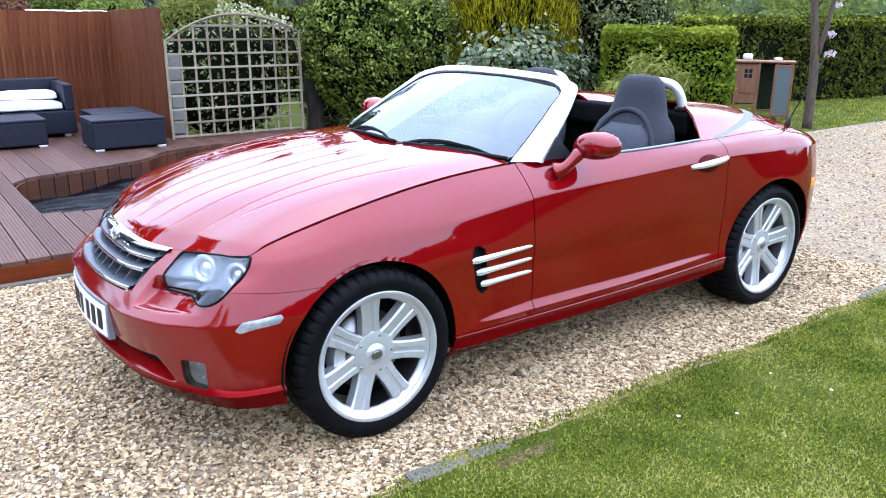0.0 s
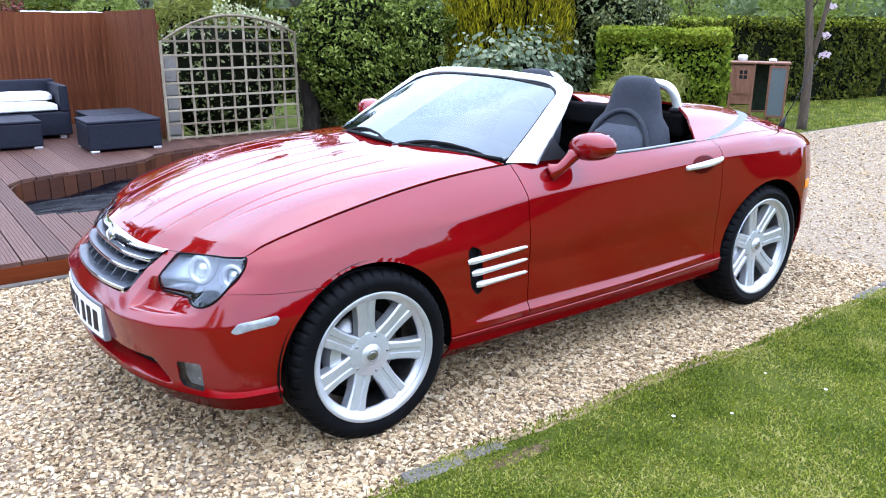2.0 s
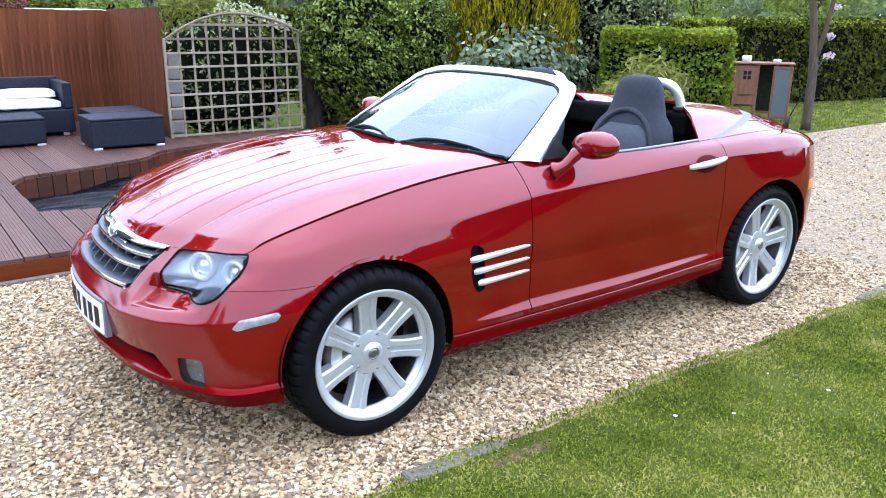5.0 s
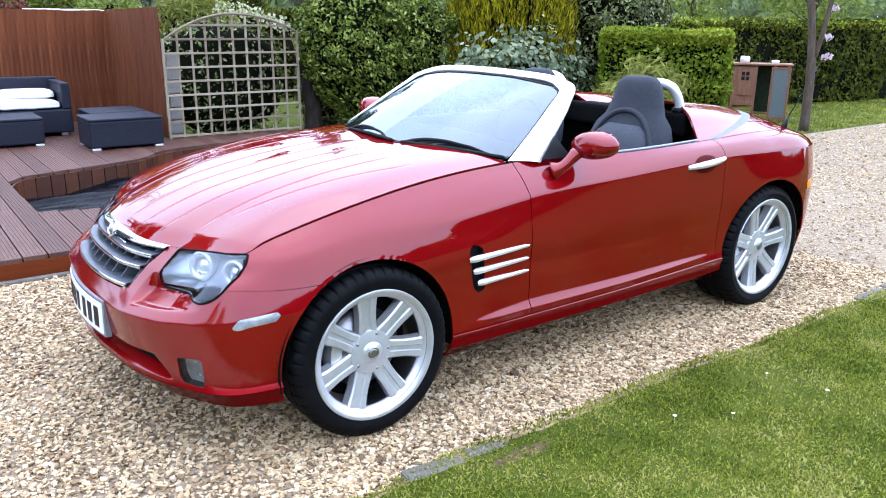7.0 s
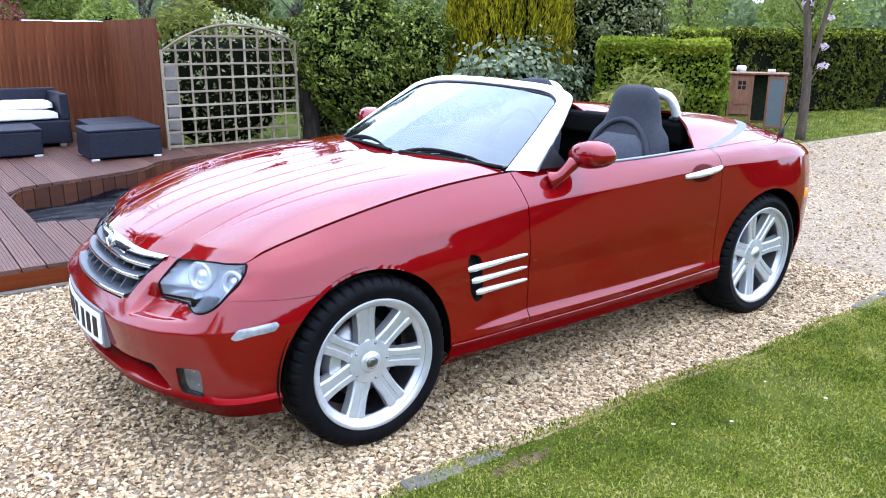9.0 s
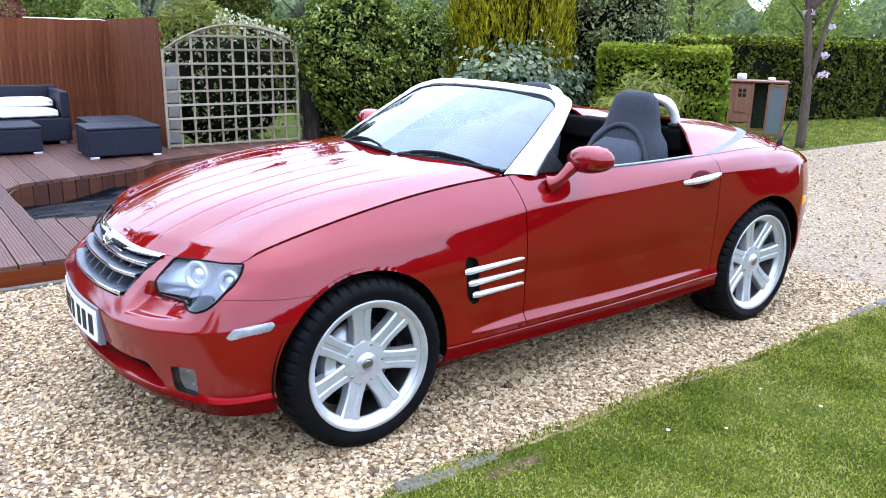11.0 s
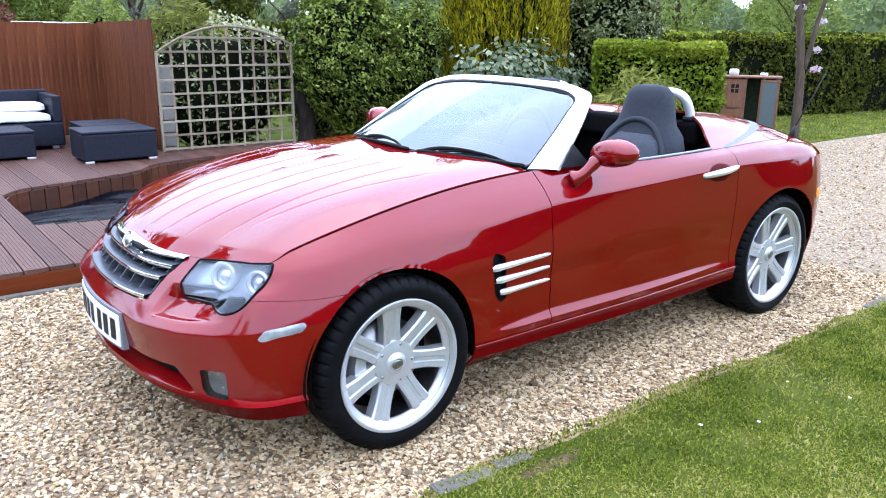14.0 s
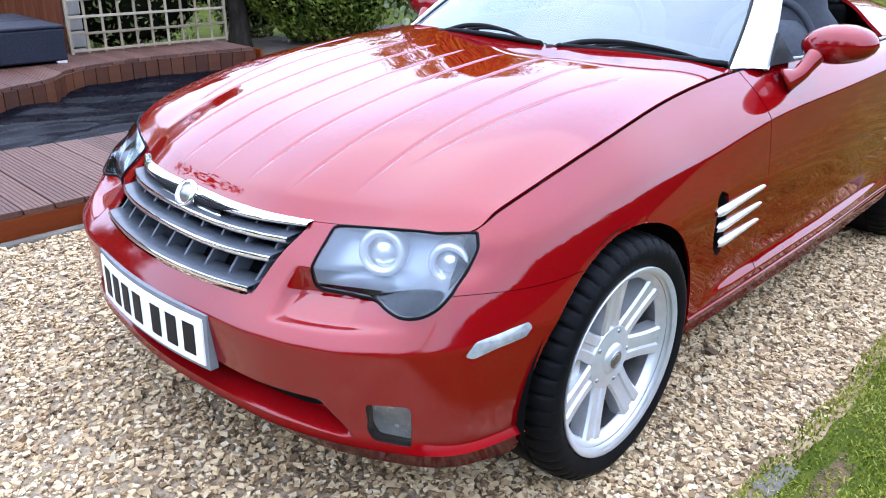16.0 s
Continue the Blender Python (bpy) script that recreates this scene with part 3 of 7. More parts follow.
def worn_patch():
    """Bare trodden soil among thin grass beside the edging stone."""
    v, f, n = [(WORN[0], WORN[1], 0.0235)], [], 40
    for k in range(1, 6):
        for i in range(n):
            a = 2 * math.pi * i / n
            r = k / 5 * (1 + 0.35 * noise.noise((2 * math.cos(a), 2 * math.sin(a), 3)) + 0.12 * noise.noise((7 * math.cos(a), 7 * math.sin(a), 1)))
            v.append((WORN[0] + 0.24 * r * math.cos(a), WORN[1] + 0.055 * r * math.sin(a), 0.0235 - 0.008 * (k / 5) ** 3 + 0.002 * noise.noise((k * 3.1, i * 0.7, 2))))
    f += [(0, 1 + i, 1 + (i + 1) % n) for i in range(n)]
    f += [(1 + k * n + i, 1 + k * n + n + i, 1 + k * n + n + (i + 1) % n, 1 + k * n + (i + 1) % n) for k in range(4) for i in range(n)]
    return tagged(solid("worn_patch", v, f, WORN_SOIL), "worn patch of dry brown soil in the lawn", "soil", kind="structure")


worn_patch()


def edging_stone(x, y, length, width, turn):
    bm = box_bm((length, width, 0.06), bevel=0.012)
    bmesh.ops.subdivide_edges(bm, edges=bm.edges[:], cuts=2)
    for v in bm.verts:
        v.co += Vector((noise.noise(v.co * 9 + Vector((x, 0, 0))), noise.noise(v.co * 9 + Vector((0, x, 5))), 0.4 * noise.noise(v.co * 14))) * 0.012
    ob = part("edging_stone", bm, STONE)
    ob.matrix_basis = pose(x, y, -0.004, 0, 0, turn)
    return tagged(ob, "flat grey weathered edging stone sunk between gravel and lawn", "stone", "edging stones of the lawn")


for ex, ey, el, ew, et in ((0.03, -1.172, 0.24, 0.08, -3), (0.25, -1.178, 0.17, 0.065, -6), (3.05, -1.16, 0.3, 0.06, 2), (3.4, -1.15, 0.32, 0.06, -2)):
    edging_stone(ex, ey, el, ew, et)


def daisies():
    """Small white daisy heads scattered on the lawn."""
    v, f = [], []
    spots = [(1.56, -1.44), (1.62, -1.67)] + [(rng.uniform(0.3, 4.4), rng.uniform(-2.1, -1.3)) for _ in range(6)]
    for x, y in spots:
        if y < -1.25:
            i = len(v)
            r = rng.uniform(0.005, 0.009)
            v.append((x, y, 0.056))
            v += [(x + r * math.cos(q * math.pi / 4), y + r * math.sin(q * math.pi / 4), 0.053) for q in range(8)]
            f += [(i, i + 1 + q, i + 1 + (q + 1) % 8) for q in range(8)]
            j = len(v)
            v += [(x - 0.001, y, 0.02), (x + 0.001, y, 0.02), (x, y, 0.055)]
            f.append((j, j + 1, j + 2))
    return tagged(solid("daisies", v, f, WHITE), "small white daisies open in the short lawn", "flowers", kind="stuff")


daisies()


# ---- deck, pond, fence, trellis ----
DECK_Z = 0.135
POND = bend([(-0.46, 3.06), (-0.46, 3.6), (-0.45, 4.25), (-0.36, 4.45), (-0.07, 4.57), (0.49, 4.76), (0.82, 4.93), (1.05, 5.2), (1.5, 5.38), (2.24, 5.44), (3.08, 5.36)], 80)


def pond_far(x):
    """The far rim of the pond at x."""
    return float(np.interp(x, POND[19:, 0], POND[19:, 1]))


def board(parent, x, y0, y1, width=0.1275, slope=0.0):
    """One grooved deck board, laid along y."""
    n = 6
    prof = [(-width / 2 + 0.003, -0.026), (-width / 2, -0.003)]
    for k in range(n):
        a = -width / 2 + width * (k + 0.12) / n
        b = -width / 2 + width * (k + 0.88) / n
        prof += [(a, 0.0), (b, 0.0)]
        if k < n - 1:
            prof += [(b + width * 0.05 / n, -0.0035), (b + width * 0.19 / n, -0.0035)]
    prof += [(width / 2, -0.003), (width / 2 - 0.003, -0.026)]
    m = len(prof)
    half = (y1 - y0) / 2
    v = [(px, s * half + (slope * px if s < 0 else 0.0), pz) for s in (-1, 1) for px, pz in prof]
    f = [(i, i + 1, m + i + 1, m + i) for i in range(m - 1)] + [tuple(range(m))[::-1], tuple(range(m, 2 * m))]
    ob = solid("board", v, f, DECK, parent, smooth=False)
    ob.location = (x, (y0 + y1) / 2, DECK_Z + rng.uniform(-0.0015, 0.0015))
    return ob


def deck():
    root = thing("deck", "raised dark red-brown stained timber deck with grooved boards round a pond", "deck", kind="structure")
    step = 0.1335
    for k in range(-29, 28):
        x = k * step - 0.673
        if x < -0.5:
            board(root, x, 1.825, 4.6)
            board(root, x, 4.604, 8.26)
            continue
        near = 2.86 + 0.19 * math.exp(-(x + 0.5) / 0.22)
        board(root, x, 1.825, near)
        far = pond_far(x)
        board(root, x, far, 8.26 if x < 1.36 else 6.15, slope=(pond_far(x + 0.06) - pond_far(x - 0.06)) / 0.12)
    for x0, x1 in ((-4.6, -2.0), (-1.996, 0.5), (0.504, 3.04)):
        box("fascia_board", (x1 - x0, 0.028, 0.105), ((x0 + x1) / 2, 1.838, DECK_Z - 0.080), FASCIA, root, 0.004)
    box("end_board", (0.028, 0.8, 0.12), (3.085, 5.76, DECK_Z - 0.088), FASCIA, root, 0.004)
    return root


deck()


def kerb(x0, x1):
    ob = box("kerb", (x1 - x0 - 0.006, 0.05, 0.07), (0, 0, 0), STONE, None, 0.008)
    ob.location = ((x0 + x1) / 2, 1.795, -0.018)
    return tagged(ob, "weathered grey concrete edging along the foot of the deck", "kerb", "kerbs along the deck")


for kx in range(-5, 4):
    kerb(kx * 0.915, kx * 0.915 + 0.915)


def pond():
    """The dug pond: timber walls following the rim and a wrinkled black liner."""
    root = thing("pond", "empty curved pond sunk in the deck, timber walls and wrinkled black liner", "pond", kind="structure")
    rim = POND
    i = 0
    while i < len(rim) - 2:
        a, b = rim[i], rim[i + 2]
        d = b - a
        ang = math.degrees(math.atan2(d[1], d[0]))
        ob = box("wall_board", (float(np.linalg.norm(d)) - 0.006, 0.022, 0.30), (0, 0, 0), SHADED_TIMBER, root, 0.004)
        ob.matrix_basis = pose((a[0] + b[0]) / 2, (a[1] + b[1]) / 2, DECK_Z - 0.178, 0, 0, ang)
        i += 2
    box("near_wall", (3.5, 0.022, 0.30), (1.28, 2.84, DECK_Z - 0.178), SHADED_TIMBER, root, 0.004)
    xs, ys = np.linspace(-0.6, 3.4, 130), np.linspace(2.7, 5.7, 120)
    v = []
    for y in ys:
        for x in xs:
            fold = 0.10 * abs(noise.noise((x * 0.8 + 0.5 * y, y * 2.2, 1.3))) + 0.07 * (0.4 - abs(noise.noise((x * 0.9 - y * 0.5, y * 4.2 + x * 0.6, 4)))) + 0.006 * noise.noise((x * 5 + y, y * 15, 2))
            v.append((x, y, -0.10 + fold + 0.05 * noise.noise((x * 0.8, y * 0.8, 9))))
    n = len(xs)
    f = [(j * n + i, j * n + i + 1, (j + 1) * n + i + 1, (j + 1) * n + i) for j in range(len(ys) - 1) for i in range(n - 1)]
    solid("liner", v, f, LINER, root, "crumpled black rubber pond liner")
    return root


pond()
solid("under_deck_soil", [(-7, 1.7, -0.22), (3.6, 1.7, -0.22), (3.6, 8.6, -0.22), (-7, 8.6, -0.22)], [(0, 1, 2, 3)], SOIL, smooth=False)
tagged(bpy.data.objects["under_deck_soil"], "bare dark soil under the deck", "soil", kind="structure")


def fence_panel(name, length, height, label, relief=0.005, step=0.115):
    """Overlapping upright feather-edge boards on rails, along x from 0."""
    root = thing(name, label, "fence", kind="structure")
    k, w = 0, step * 0.574
    v = [(-w, 0.0, 0), (w, -relief, 0), (w, -0.008 - relief, 0), (-w, -0.006, 0)]
    shape = [(x, y, 0.0) for x, y, _ in v] + [(x, y, height) for x, y, _ in v]
    faces = [(0, 1, 2, 3), (7, 6, 5, 4), (0, 4, 5, 1), (1, 5, 6, 2), (2, 6, 7, 3), (3, 7, 4, 0)]
    first = None
    while k * step < length:
        if first is None:
            ob = first = solid("board", shape, faces, FENCE, root, smooth=False)
        else:
            ob = new("board", first.data)
            ob.parent = root
        ob.location = (k * step + step * 0.52, rng.uniform(-0.15, 0.15) * relief, rng.uniform(-0.006, 0.006))
        k += 1
    for z in (0.2, height * 0.55, height - 0.18):
        box("rail", (length, 0.04, 0.07), (length / 2, 0.024, z), FENCE, root, 0.004)
    return root


fence_panel("fence_back", 6.4, 1.43, "tall red-brown stained upright board fence behind the sofa").matrix_basis = pose(-4.98, 8.3, 0.14)
fence_panel("fence_side", 2.15, 1.45, "red-brown stained upright board fence panel at the deck's edge", 0.0008, 0.54).matrix_basis = pose(1.43, 8.28, 0.14, 0, 0, -90)


def trellis():
    root = thing("trellis", "weathered grey-brown wooden lattice trellis panel with arched top", "trellis", (1.43, 6.0, DECK_Z))
    wide, side, rise = 1.64, 1.20, 0.25
    top = lambda x: side - 0.10 * (1 - x / wide) + rise * (1 - abs((x - wide * 0.46) / (wide * (0.46 if x < wide * 0.46 else 0.54))) ** 2.0)
    for x in (0.0, wide):
        box("post", (0.029, 0.029, top(x) + 0.02), (x, 0, (top(x) + 0.02) / 2), TRELLIS, root, 0.004)
    for k in range(1, 10):
        x = wide * k / 10
        box("upright_slat", (0.026, 0.012, top(x)), (x, 0.008, top(x) / 2), TRELLIS, root, 0.002)
    for k in range(9):
        z = 0.03 + 0.155 * k
        inside_x = [x for x in np.linspace(0, wide, 165) if top(x) > z]
        x0, x1 = inside_x[0], inside_x[-1]
        box("cross_slat", (x1 - x0, 0.012, 0.024), ((x0 + x1) / 2, -0.006, z), TRELLIS, root, 0.002)
    arch = [(x, 0, top(x)) for x in np.linspace(0, wide, 33)]
    v, f = tube_arrays(arch, 0.014, 8)
    solid("arched_rail", v, f, TRELLIS, root)
    return root


trellis()


def weathered_post():
    """A short stack of old timber ends behind the trellis."""
    root = thing("weathered_post", "old pale grey-brown timber post behind the trellis", "post", (1.60, 6.32, 0.0))
    z = 0.0
    for k in range(7):
        h = 0.155 + 0.012 * math.sin(k * 2.3)
        box("block", (0.15 + 0.015 * math.sin(k * 1.7), 0.12, h - 0.008), (0.006 * math.sin(k * 3.1), 0, z + h / 2), CONCRETE, root, 0.012)
        z += h
    return root


weathered_post()


# ---- the car ----
from mathutils import kdtree
car = thing("roadster", "shiny red pearl two-seat roadster with its roof down, parked on gravel", "car")

# Lines along the left flank from the nose's middle to the tail's middle, bottom to top: (x, half width, z) at sixteen stations.
R_BOTTOM = [(-0.695, 0, 0.238), (-0.678, 0.25, 0.235), (-0.663, 0.42, 0.23), (-0.579, 0.61, 0.218), (-0.471, 0.735, 0.21), (-0.345, 0.785, 0.212), (0, 0.8, 0.2), (0.36, 0.79, 0.205),
            (0.745, 0.782, 0.202), (1.35, 0.785, 0.206), (1.99, 0.795, 0.216), (2.4, 0.84, 0.226), (2.77, 0.82, 0.22), (3, 0.68, 0.25), (3.17, 0.42, 0.26), (3.22, 0, 0.26)]
R_LIP = [(-0.76, 0, 0.29), (-0.741, 0.25, 0.288), (-0.711, 0.42, 0.284), (-0.618, 0.635, 0.28), (-0.499, 0.772, 0.277), (-0.35, 0.822, 0.282), (0, 0.832, 0.285), (0.363, 0.828, 0.25),
         (0.745, 0.838, 0.249), (1.35, 0.846, 0.252), (1.99, 0.85, 0.266), (2.4, 0.862, 0.3), (2.77, 0.842, 0.31), (3, 0.702, 0.33), (3.18, 0.43, 0.34), (3.23, 0, 0.34)]
R_DOORFOOT = [(-0.756, 0, 0.334), (-0.738, 0.25, 0.334), (-0.71, 0.42, 0.334), (-0.616, 0.635, 0.318), (-0.488, 0.763, 0.292), (-0.345, 0.81, 0.296), (0, 0.836, 0.325), (0.363, 0.834, 0.305),
              (0.745, 0.845, 0.311), (1.35, 0.852, 0.317), (1.99, 0.857, 0.336), (2.4, 0.872, 0.35), (2.77, 0.852, 0.36), (3, 0.715, 0.37), (3.185, 0.44, 0.38), (3.235, 0, 0.38)]
R_LOW = [(-0.76, 0, 0.385), (-0.742, 0.25, 0.385), (-0.718, 0.42, 0.386), (-0.626, 0.635, 0.39), (-0.497, 0.77, 0.392), (-0.345, 0.818, 0.396), (0, 0.845, 0.4), (0.363, 0.833, 0.385),
         (0.745, 0.836, 0.382), (1.35, 0.842, 0.38), (1.99, 0.848, 0.388), (2.4, 0.878, 0.4), (2.77, 0.858, 0.41), (3, 0.725, 0.42), (3.19, 0.445, 0.43), (3.24, 0, 0.43)]
R_BEAK = [(-0.772, 0, 0.498), (-0.754, 0.25, 0.502), (-0.731, 0.42, 0.508), (-0.644, 0.62, 0.515), (-0.507, 0.765, 0.525), (-0.345, 0.821, 0.535), (0, 0.85, 0.54), (0.363, 0.836, 0.53),
          (0.745, 0.832, 0.52), (1.35, 0.842, 0.52), (1.99, 0.85, 0.53), (2.4, 0.883, 0.55), (2.77, 0.864, 0.56), (3, 0.738, 0.56), (3.19, 0.45, 0.56), (3.24, 0, 0.56)]
R_SEAM = [(-0.725, 0, 0.572), (-0.701, 0.25, 0.574), (-0.658, 0.4, 0.578), (-0.579, 0.58, 0.592), (-0.485, 0.735, 0.625), (-0.345, 0.798, 0.617), (0, 0.843, 0.625), (0.363, 0.838, 0.63),
          (0.745, 0.838, 0.625), (1.35, 0.85, 0.635), (1.99, 0.856, 0.65), (2.4, 0.883, 0.68), (2.77, 0.858, 0.69), (3, 0.735, 0.69), (3.17, 0.45, 0.7), (3.22, 0, 0.7)]
R_WAIST = [(-0.675, 0, 0.632), (-0.654, 0.25, 0.633), (-0.603, 0.4, 0.637), (-0.531, 0.58, 0.647), (-0.447, 0.718, 0.665), (-0.34, 0.772, 0.69), (0, 0.812, 0.732), (0.363, 0.813, 0.752),
           (0.745, 0.818, 0.798), (1.35, 0.842, 0.826), (1.99, 0.85, 0.846), (2.4, 0.856, 0.848), (2.77, 0.83, 0.838), (3, 0.715, 0.82), (3.14, 0.45, 0.81), (3.18, 0, 0.81)]
R_SHOULDER = [(-0.642, 0, 0.667), (-0.622, 0.25, 0.669), (-0.565, 0.4, 0.669), (-0.496, 0.58, 0.686), (-0.425, 0.712, 0.698), (-0.337, 0.75, 0.725), (0, 0.782, 0.786), (0.363, 0.768, 0.824),
              (0.745, 0.764, 0.862), (1.35, 0.81, 0.877), (1.99, 0.82, 0.895), (2.4, 0.815, 0.898), (2.77, 0.785, 0.885), (3, 0.665, 0.856), (3.13, 0.43, 0.848), (3.165, 0, 0.848)]
R_BELT = [(-0.616, 0, 0.695), (-0.596, 0.25, 0.697), (-0.531, 0.4, 0.699), (-0.468, 0.58, 0.718), (-0.402, 0.7, 0.728), (-0.33, 0.716, 0.759), (0, 0.731, 0.843), (0.363, 0.703, 0.892),
          (0.745, 0.70, 0.918), (1.35, 0.772, 0.917), (1.99, 0.768, 0.925), (2.4, 0.755, 0.932), (2.77, 0.705, 0.91), (3, 0.575, 0.88), (3.11, 0.4, 0.87), (3.14, 0, 0.87)]
RAILS = np.array([R_BOTTOM, R_LIP, R_DOORFOOT, R_LOW, R_BEAK, R_SEAM, R_WAIST, R_SHOULDER, R_BELT])
BOTTOM, LIP, FOOT, LOW, BEAK, SEAM, WAIST, SHOULDER, BELT = range(9)
KNOTS = np.array([0.000, 0.250, 0.422, 0.639, 0.815, 0.952, 1.298, 1.661, 2.044, 2.650, 3.290, 3.702, 4.073, 4.338, 4.644, 5.082])      # girth length at each station


def rails_at(u):
    """All nine lines at the girth lengths u: (len(u), 9, 3)."""
    p = RAILS.transpose(1, 0, 2)
    across = np.zeros((9, 3))
    first = across.copy()
    first[:, 1] = 1.0
    last = across.copy()
    last[:, 1] = -1.0
    return hermite(p, KNOTS, np.asarray(u, float), first=first, last=last)


def flank(u, v):
    """Points of the left flank at pairs u, v (v counts the lines), in the car's axes."""
    u, v = np.asarray(u, float), np.asarray(v, float)
    r = rails_at(u)                                             # n, 9, 3
    out = np.zeros((len(u), 3))
    k = np.clip(np.floor(v).astype(int), 0, 7)
    x = (v - k)[:, None]
    d = r[:, 1:] - r[:, :-1]
    m = np.zeros_like(r)
    m[:, 1:-1] = (d[:, 1:] + d[:, :-1]) / 2
    m[:, 0], m[:, -1] = d[:, 0], d[:, -1]
    i = np.arange(len(u))
    right, left = m[i, k].copy(), m[i, k + 1].copy()
    for c in (LIP, FOOT):
        right[k == c] = d[i, k][k == c]
        left[k + 1 == c] = d[i, k][k + 1 == c]
    soft = 0.75                                                   # a softer crease at the waist and the beak
    spear = soft * np.clip((u - 1.50) / 0.25, 0, 1)[:, None]      # the waist crease begins behind the front wheel
    for c, hard in ((WAIST, spear), (BEAK, np.full((len(u), 1), soft))):
        a, b = k == c, k + 1 == c
        right[a] = (right[a] * (1 - hard[a]) + d[i, k][a] * hard[a])
        left[b] = (left[b] * (1 - hard[b]) + d[i, k][b] * hard[b])
    h00, h10, h01, h11 = 2 * x ** 3 - 3 * x ** 2 + 1, x ** 3 - 2 * x ** 2 + x, 3 * x ** 2 - 2 * x ** 3, x ** 3 - x ** 2
    out = h00 * r[i, k] + h10 * right + h01 * r[i, k + 1] + h11 * left
    # the scooped lower intake: a red shelf rising from the lip to an overhang
    reach = np.interp(v, [1.6, 2.94], [0.605, 0.545])
    w = np.clip((reach - u) / 0.035, 0, 1)
    scoop = np.interp(v, [1.45, 1.95, 2.84, 2.96], [0, 0.055, 0.06, 0])
    out[:, 0] += scoop * w * w * (3 - 2 * w)
    # the shelf under the lamp, walled by the fin beside the grille
    pocket = np.interp(u, [0.420, 0.434, 0.60, 0.74], [0, 1, 0.9, 0]) * np.interp(v, [4.36, 4.46, 5.10, 5.75], [0, 0.5, 1, 0])
    out[:, 0] += 0.038 * pocket
    out[:, 2] -= 0.014 * pocket
    a = np.clip((u - 1.48) / 0.25, 0, 1)
    b = np.clip((2.02 - u) / 0.25, 0, 1)
    c = np.clip(1 - np.abs(v - 5.6) / 0.5, 0, 1)
    out[:, 1] -= 0.0015 * (a * a * (3 - 2 * a)) * (b * b * (3 - 2 * b)) * (c * c * (3 - 2 * c))   # the hollow under the spear line
    # the ledge along the foot of door and wing, and the rolled upper edge of the sill
    px = out[:, 0]
    side = (u > 0.9) & (u < 4.0)
    foot = np.interp(px, [0.43, 0.757, 1.31, 1.95], [2.42, 2.44, 2.48, 2.70])
    head = np.interp(px, [0.43, 0.757, 1.31, 1.95], [2.58, 2.92, 2.90, 2.86])
    much = np.interp(px, [0.43, 0.60, 1.70, 1.96], [0, 1, 0.9, 0]) * side
    rise = np.clip((v - 2.0) / (foot - 2.0), 0, 1)
    fall = np.clip((v - foot) / (head - foot), 0, 1)
    back = np.clip((v - head) / 0.6, 0, 1)
    out[:, 1] += much * (0.010 * rise - 0.015 * fall + 0.005 * back)
    out[:, 1] += 0.005 * np.interp(v, [1.5, 1.8, 1.92, 2.0], [0, 1, 1, -0.3]) * (v <= 2.0) * side * np.clip((px - 0.3) / 0.05, 0, 1) * np.clip((2.1 - px) / 0.05, 0, 1)
    out[:, 1] *= -1
    return out


def u_at_x(x):
    """The girth length at which the waist line passes x, on the flank."""
    return float(np.interp(x, RAILS[WAIST, 4:14, 0], KNOTS[4:14]))


V_SCALE = 0.085                                                  # metres for one step of v, about
ARCHES = ((0.005, 0.318, 0.350), (2.402, 0.330, 0.366))


def inside(poly, pts):
    """Which points lie in a polygon."""
    x, y = pts[:, 0], pts[:, 1]
    c = np.zeros(len(pts), bool)
    j = len(poly) - 1
    for i in range(len(poly)):
        (xi, yi), (xj, yj) = poly[i], poly[j]
        hit = ((yi > y) != (yj > y)) & (x < (xj - xi) * (y - yi) / (yj - yi + 1e-12) + xi)
        c ^= hit
        j = i
    return c


def onto(poly, pts, reach):
    """Moves points that lie nearer than reach to a polygon's outline onto it."""
    best, place = np.full(len(pts), 1e9), pts.copy()
    for i in range(len(poly)):
        a, b = np.array(poly[i]), np.array(poly[(i + 1) % len(poly)])
        t = np.clip(((pts - a) @ (b - a)) / ((b - a) @ (b - a)), 0, 1)
        q = a + t[:, None] * (b - a)
        d = np.linalg.norm(pts - q, axis=1)
        near = d < best
        best[near], place[near] = d[near], q[near]
    out = pts.copy()
    out[best < reach] = place[best < reach]
    return out


def rounded(poly, r=0.012, n=4):
    """A polygon with its corners rounded."""
    out, p = [], [np.array(q, float) for q in poly]
    for i in range(len(p)):
        a, b, c = p[i - 1], p[i], p[(i + 1) % len(p)]
        ra, rc = min(r, np.linalg.norm(a - b) * 0.45), min(r, np.linalg.norm(c - b) * 0.45)
        s, e = b + (a - b) / np.linalg.norm(a - b) * ra, b + (c - b) / np.linalg.norm(c - b) * rc
        for k in range(n + 1):
            t = k / n
            out.append(tuple((1 - t) ** 2 * s + 2 * t * (1 - t) * b + t ** 2 * e))
    return out


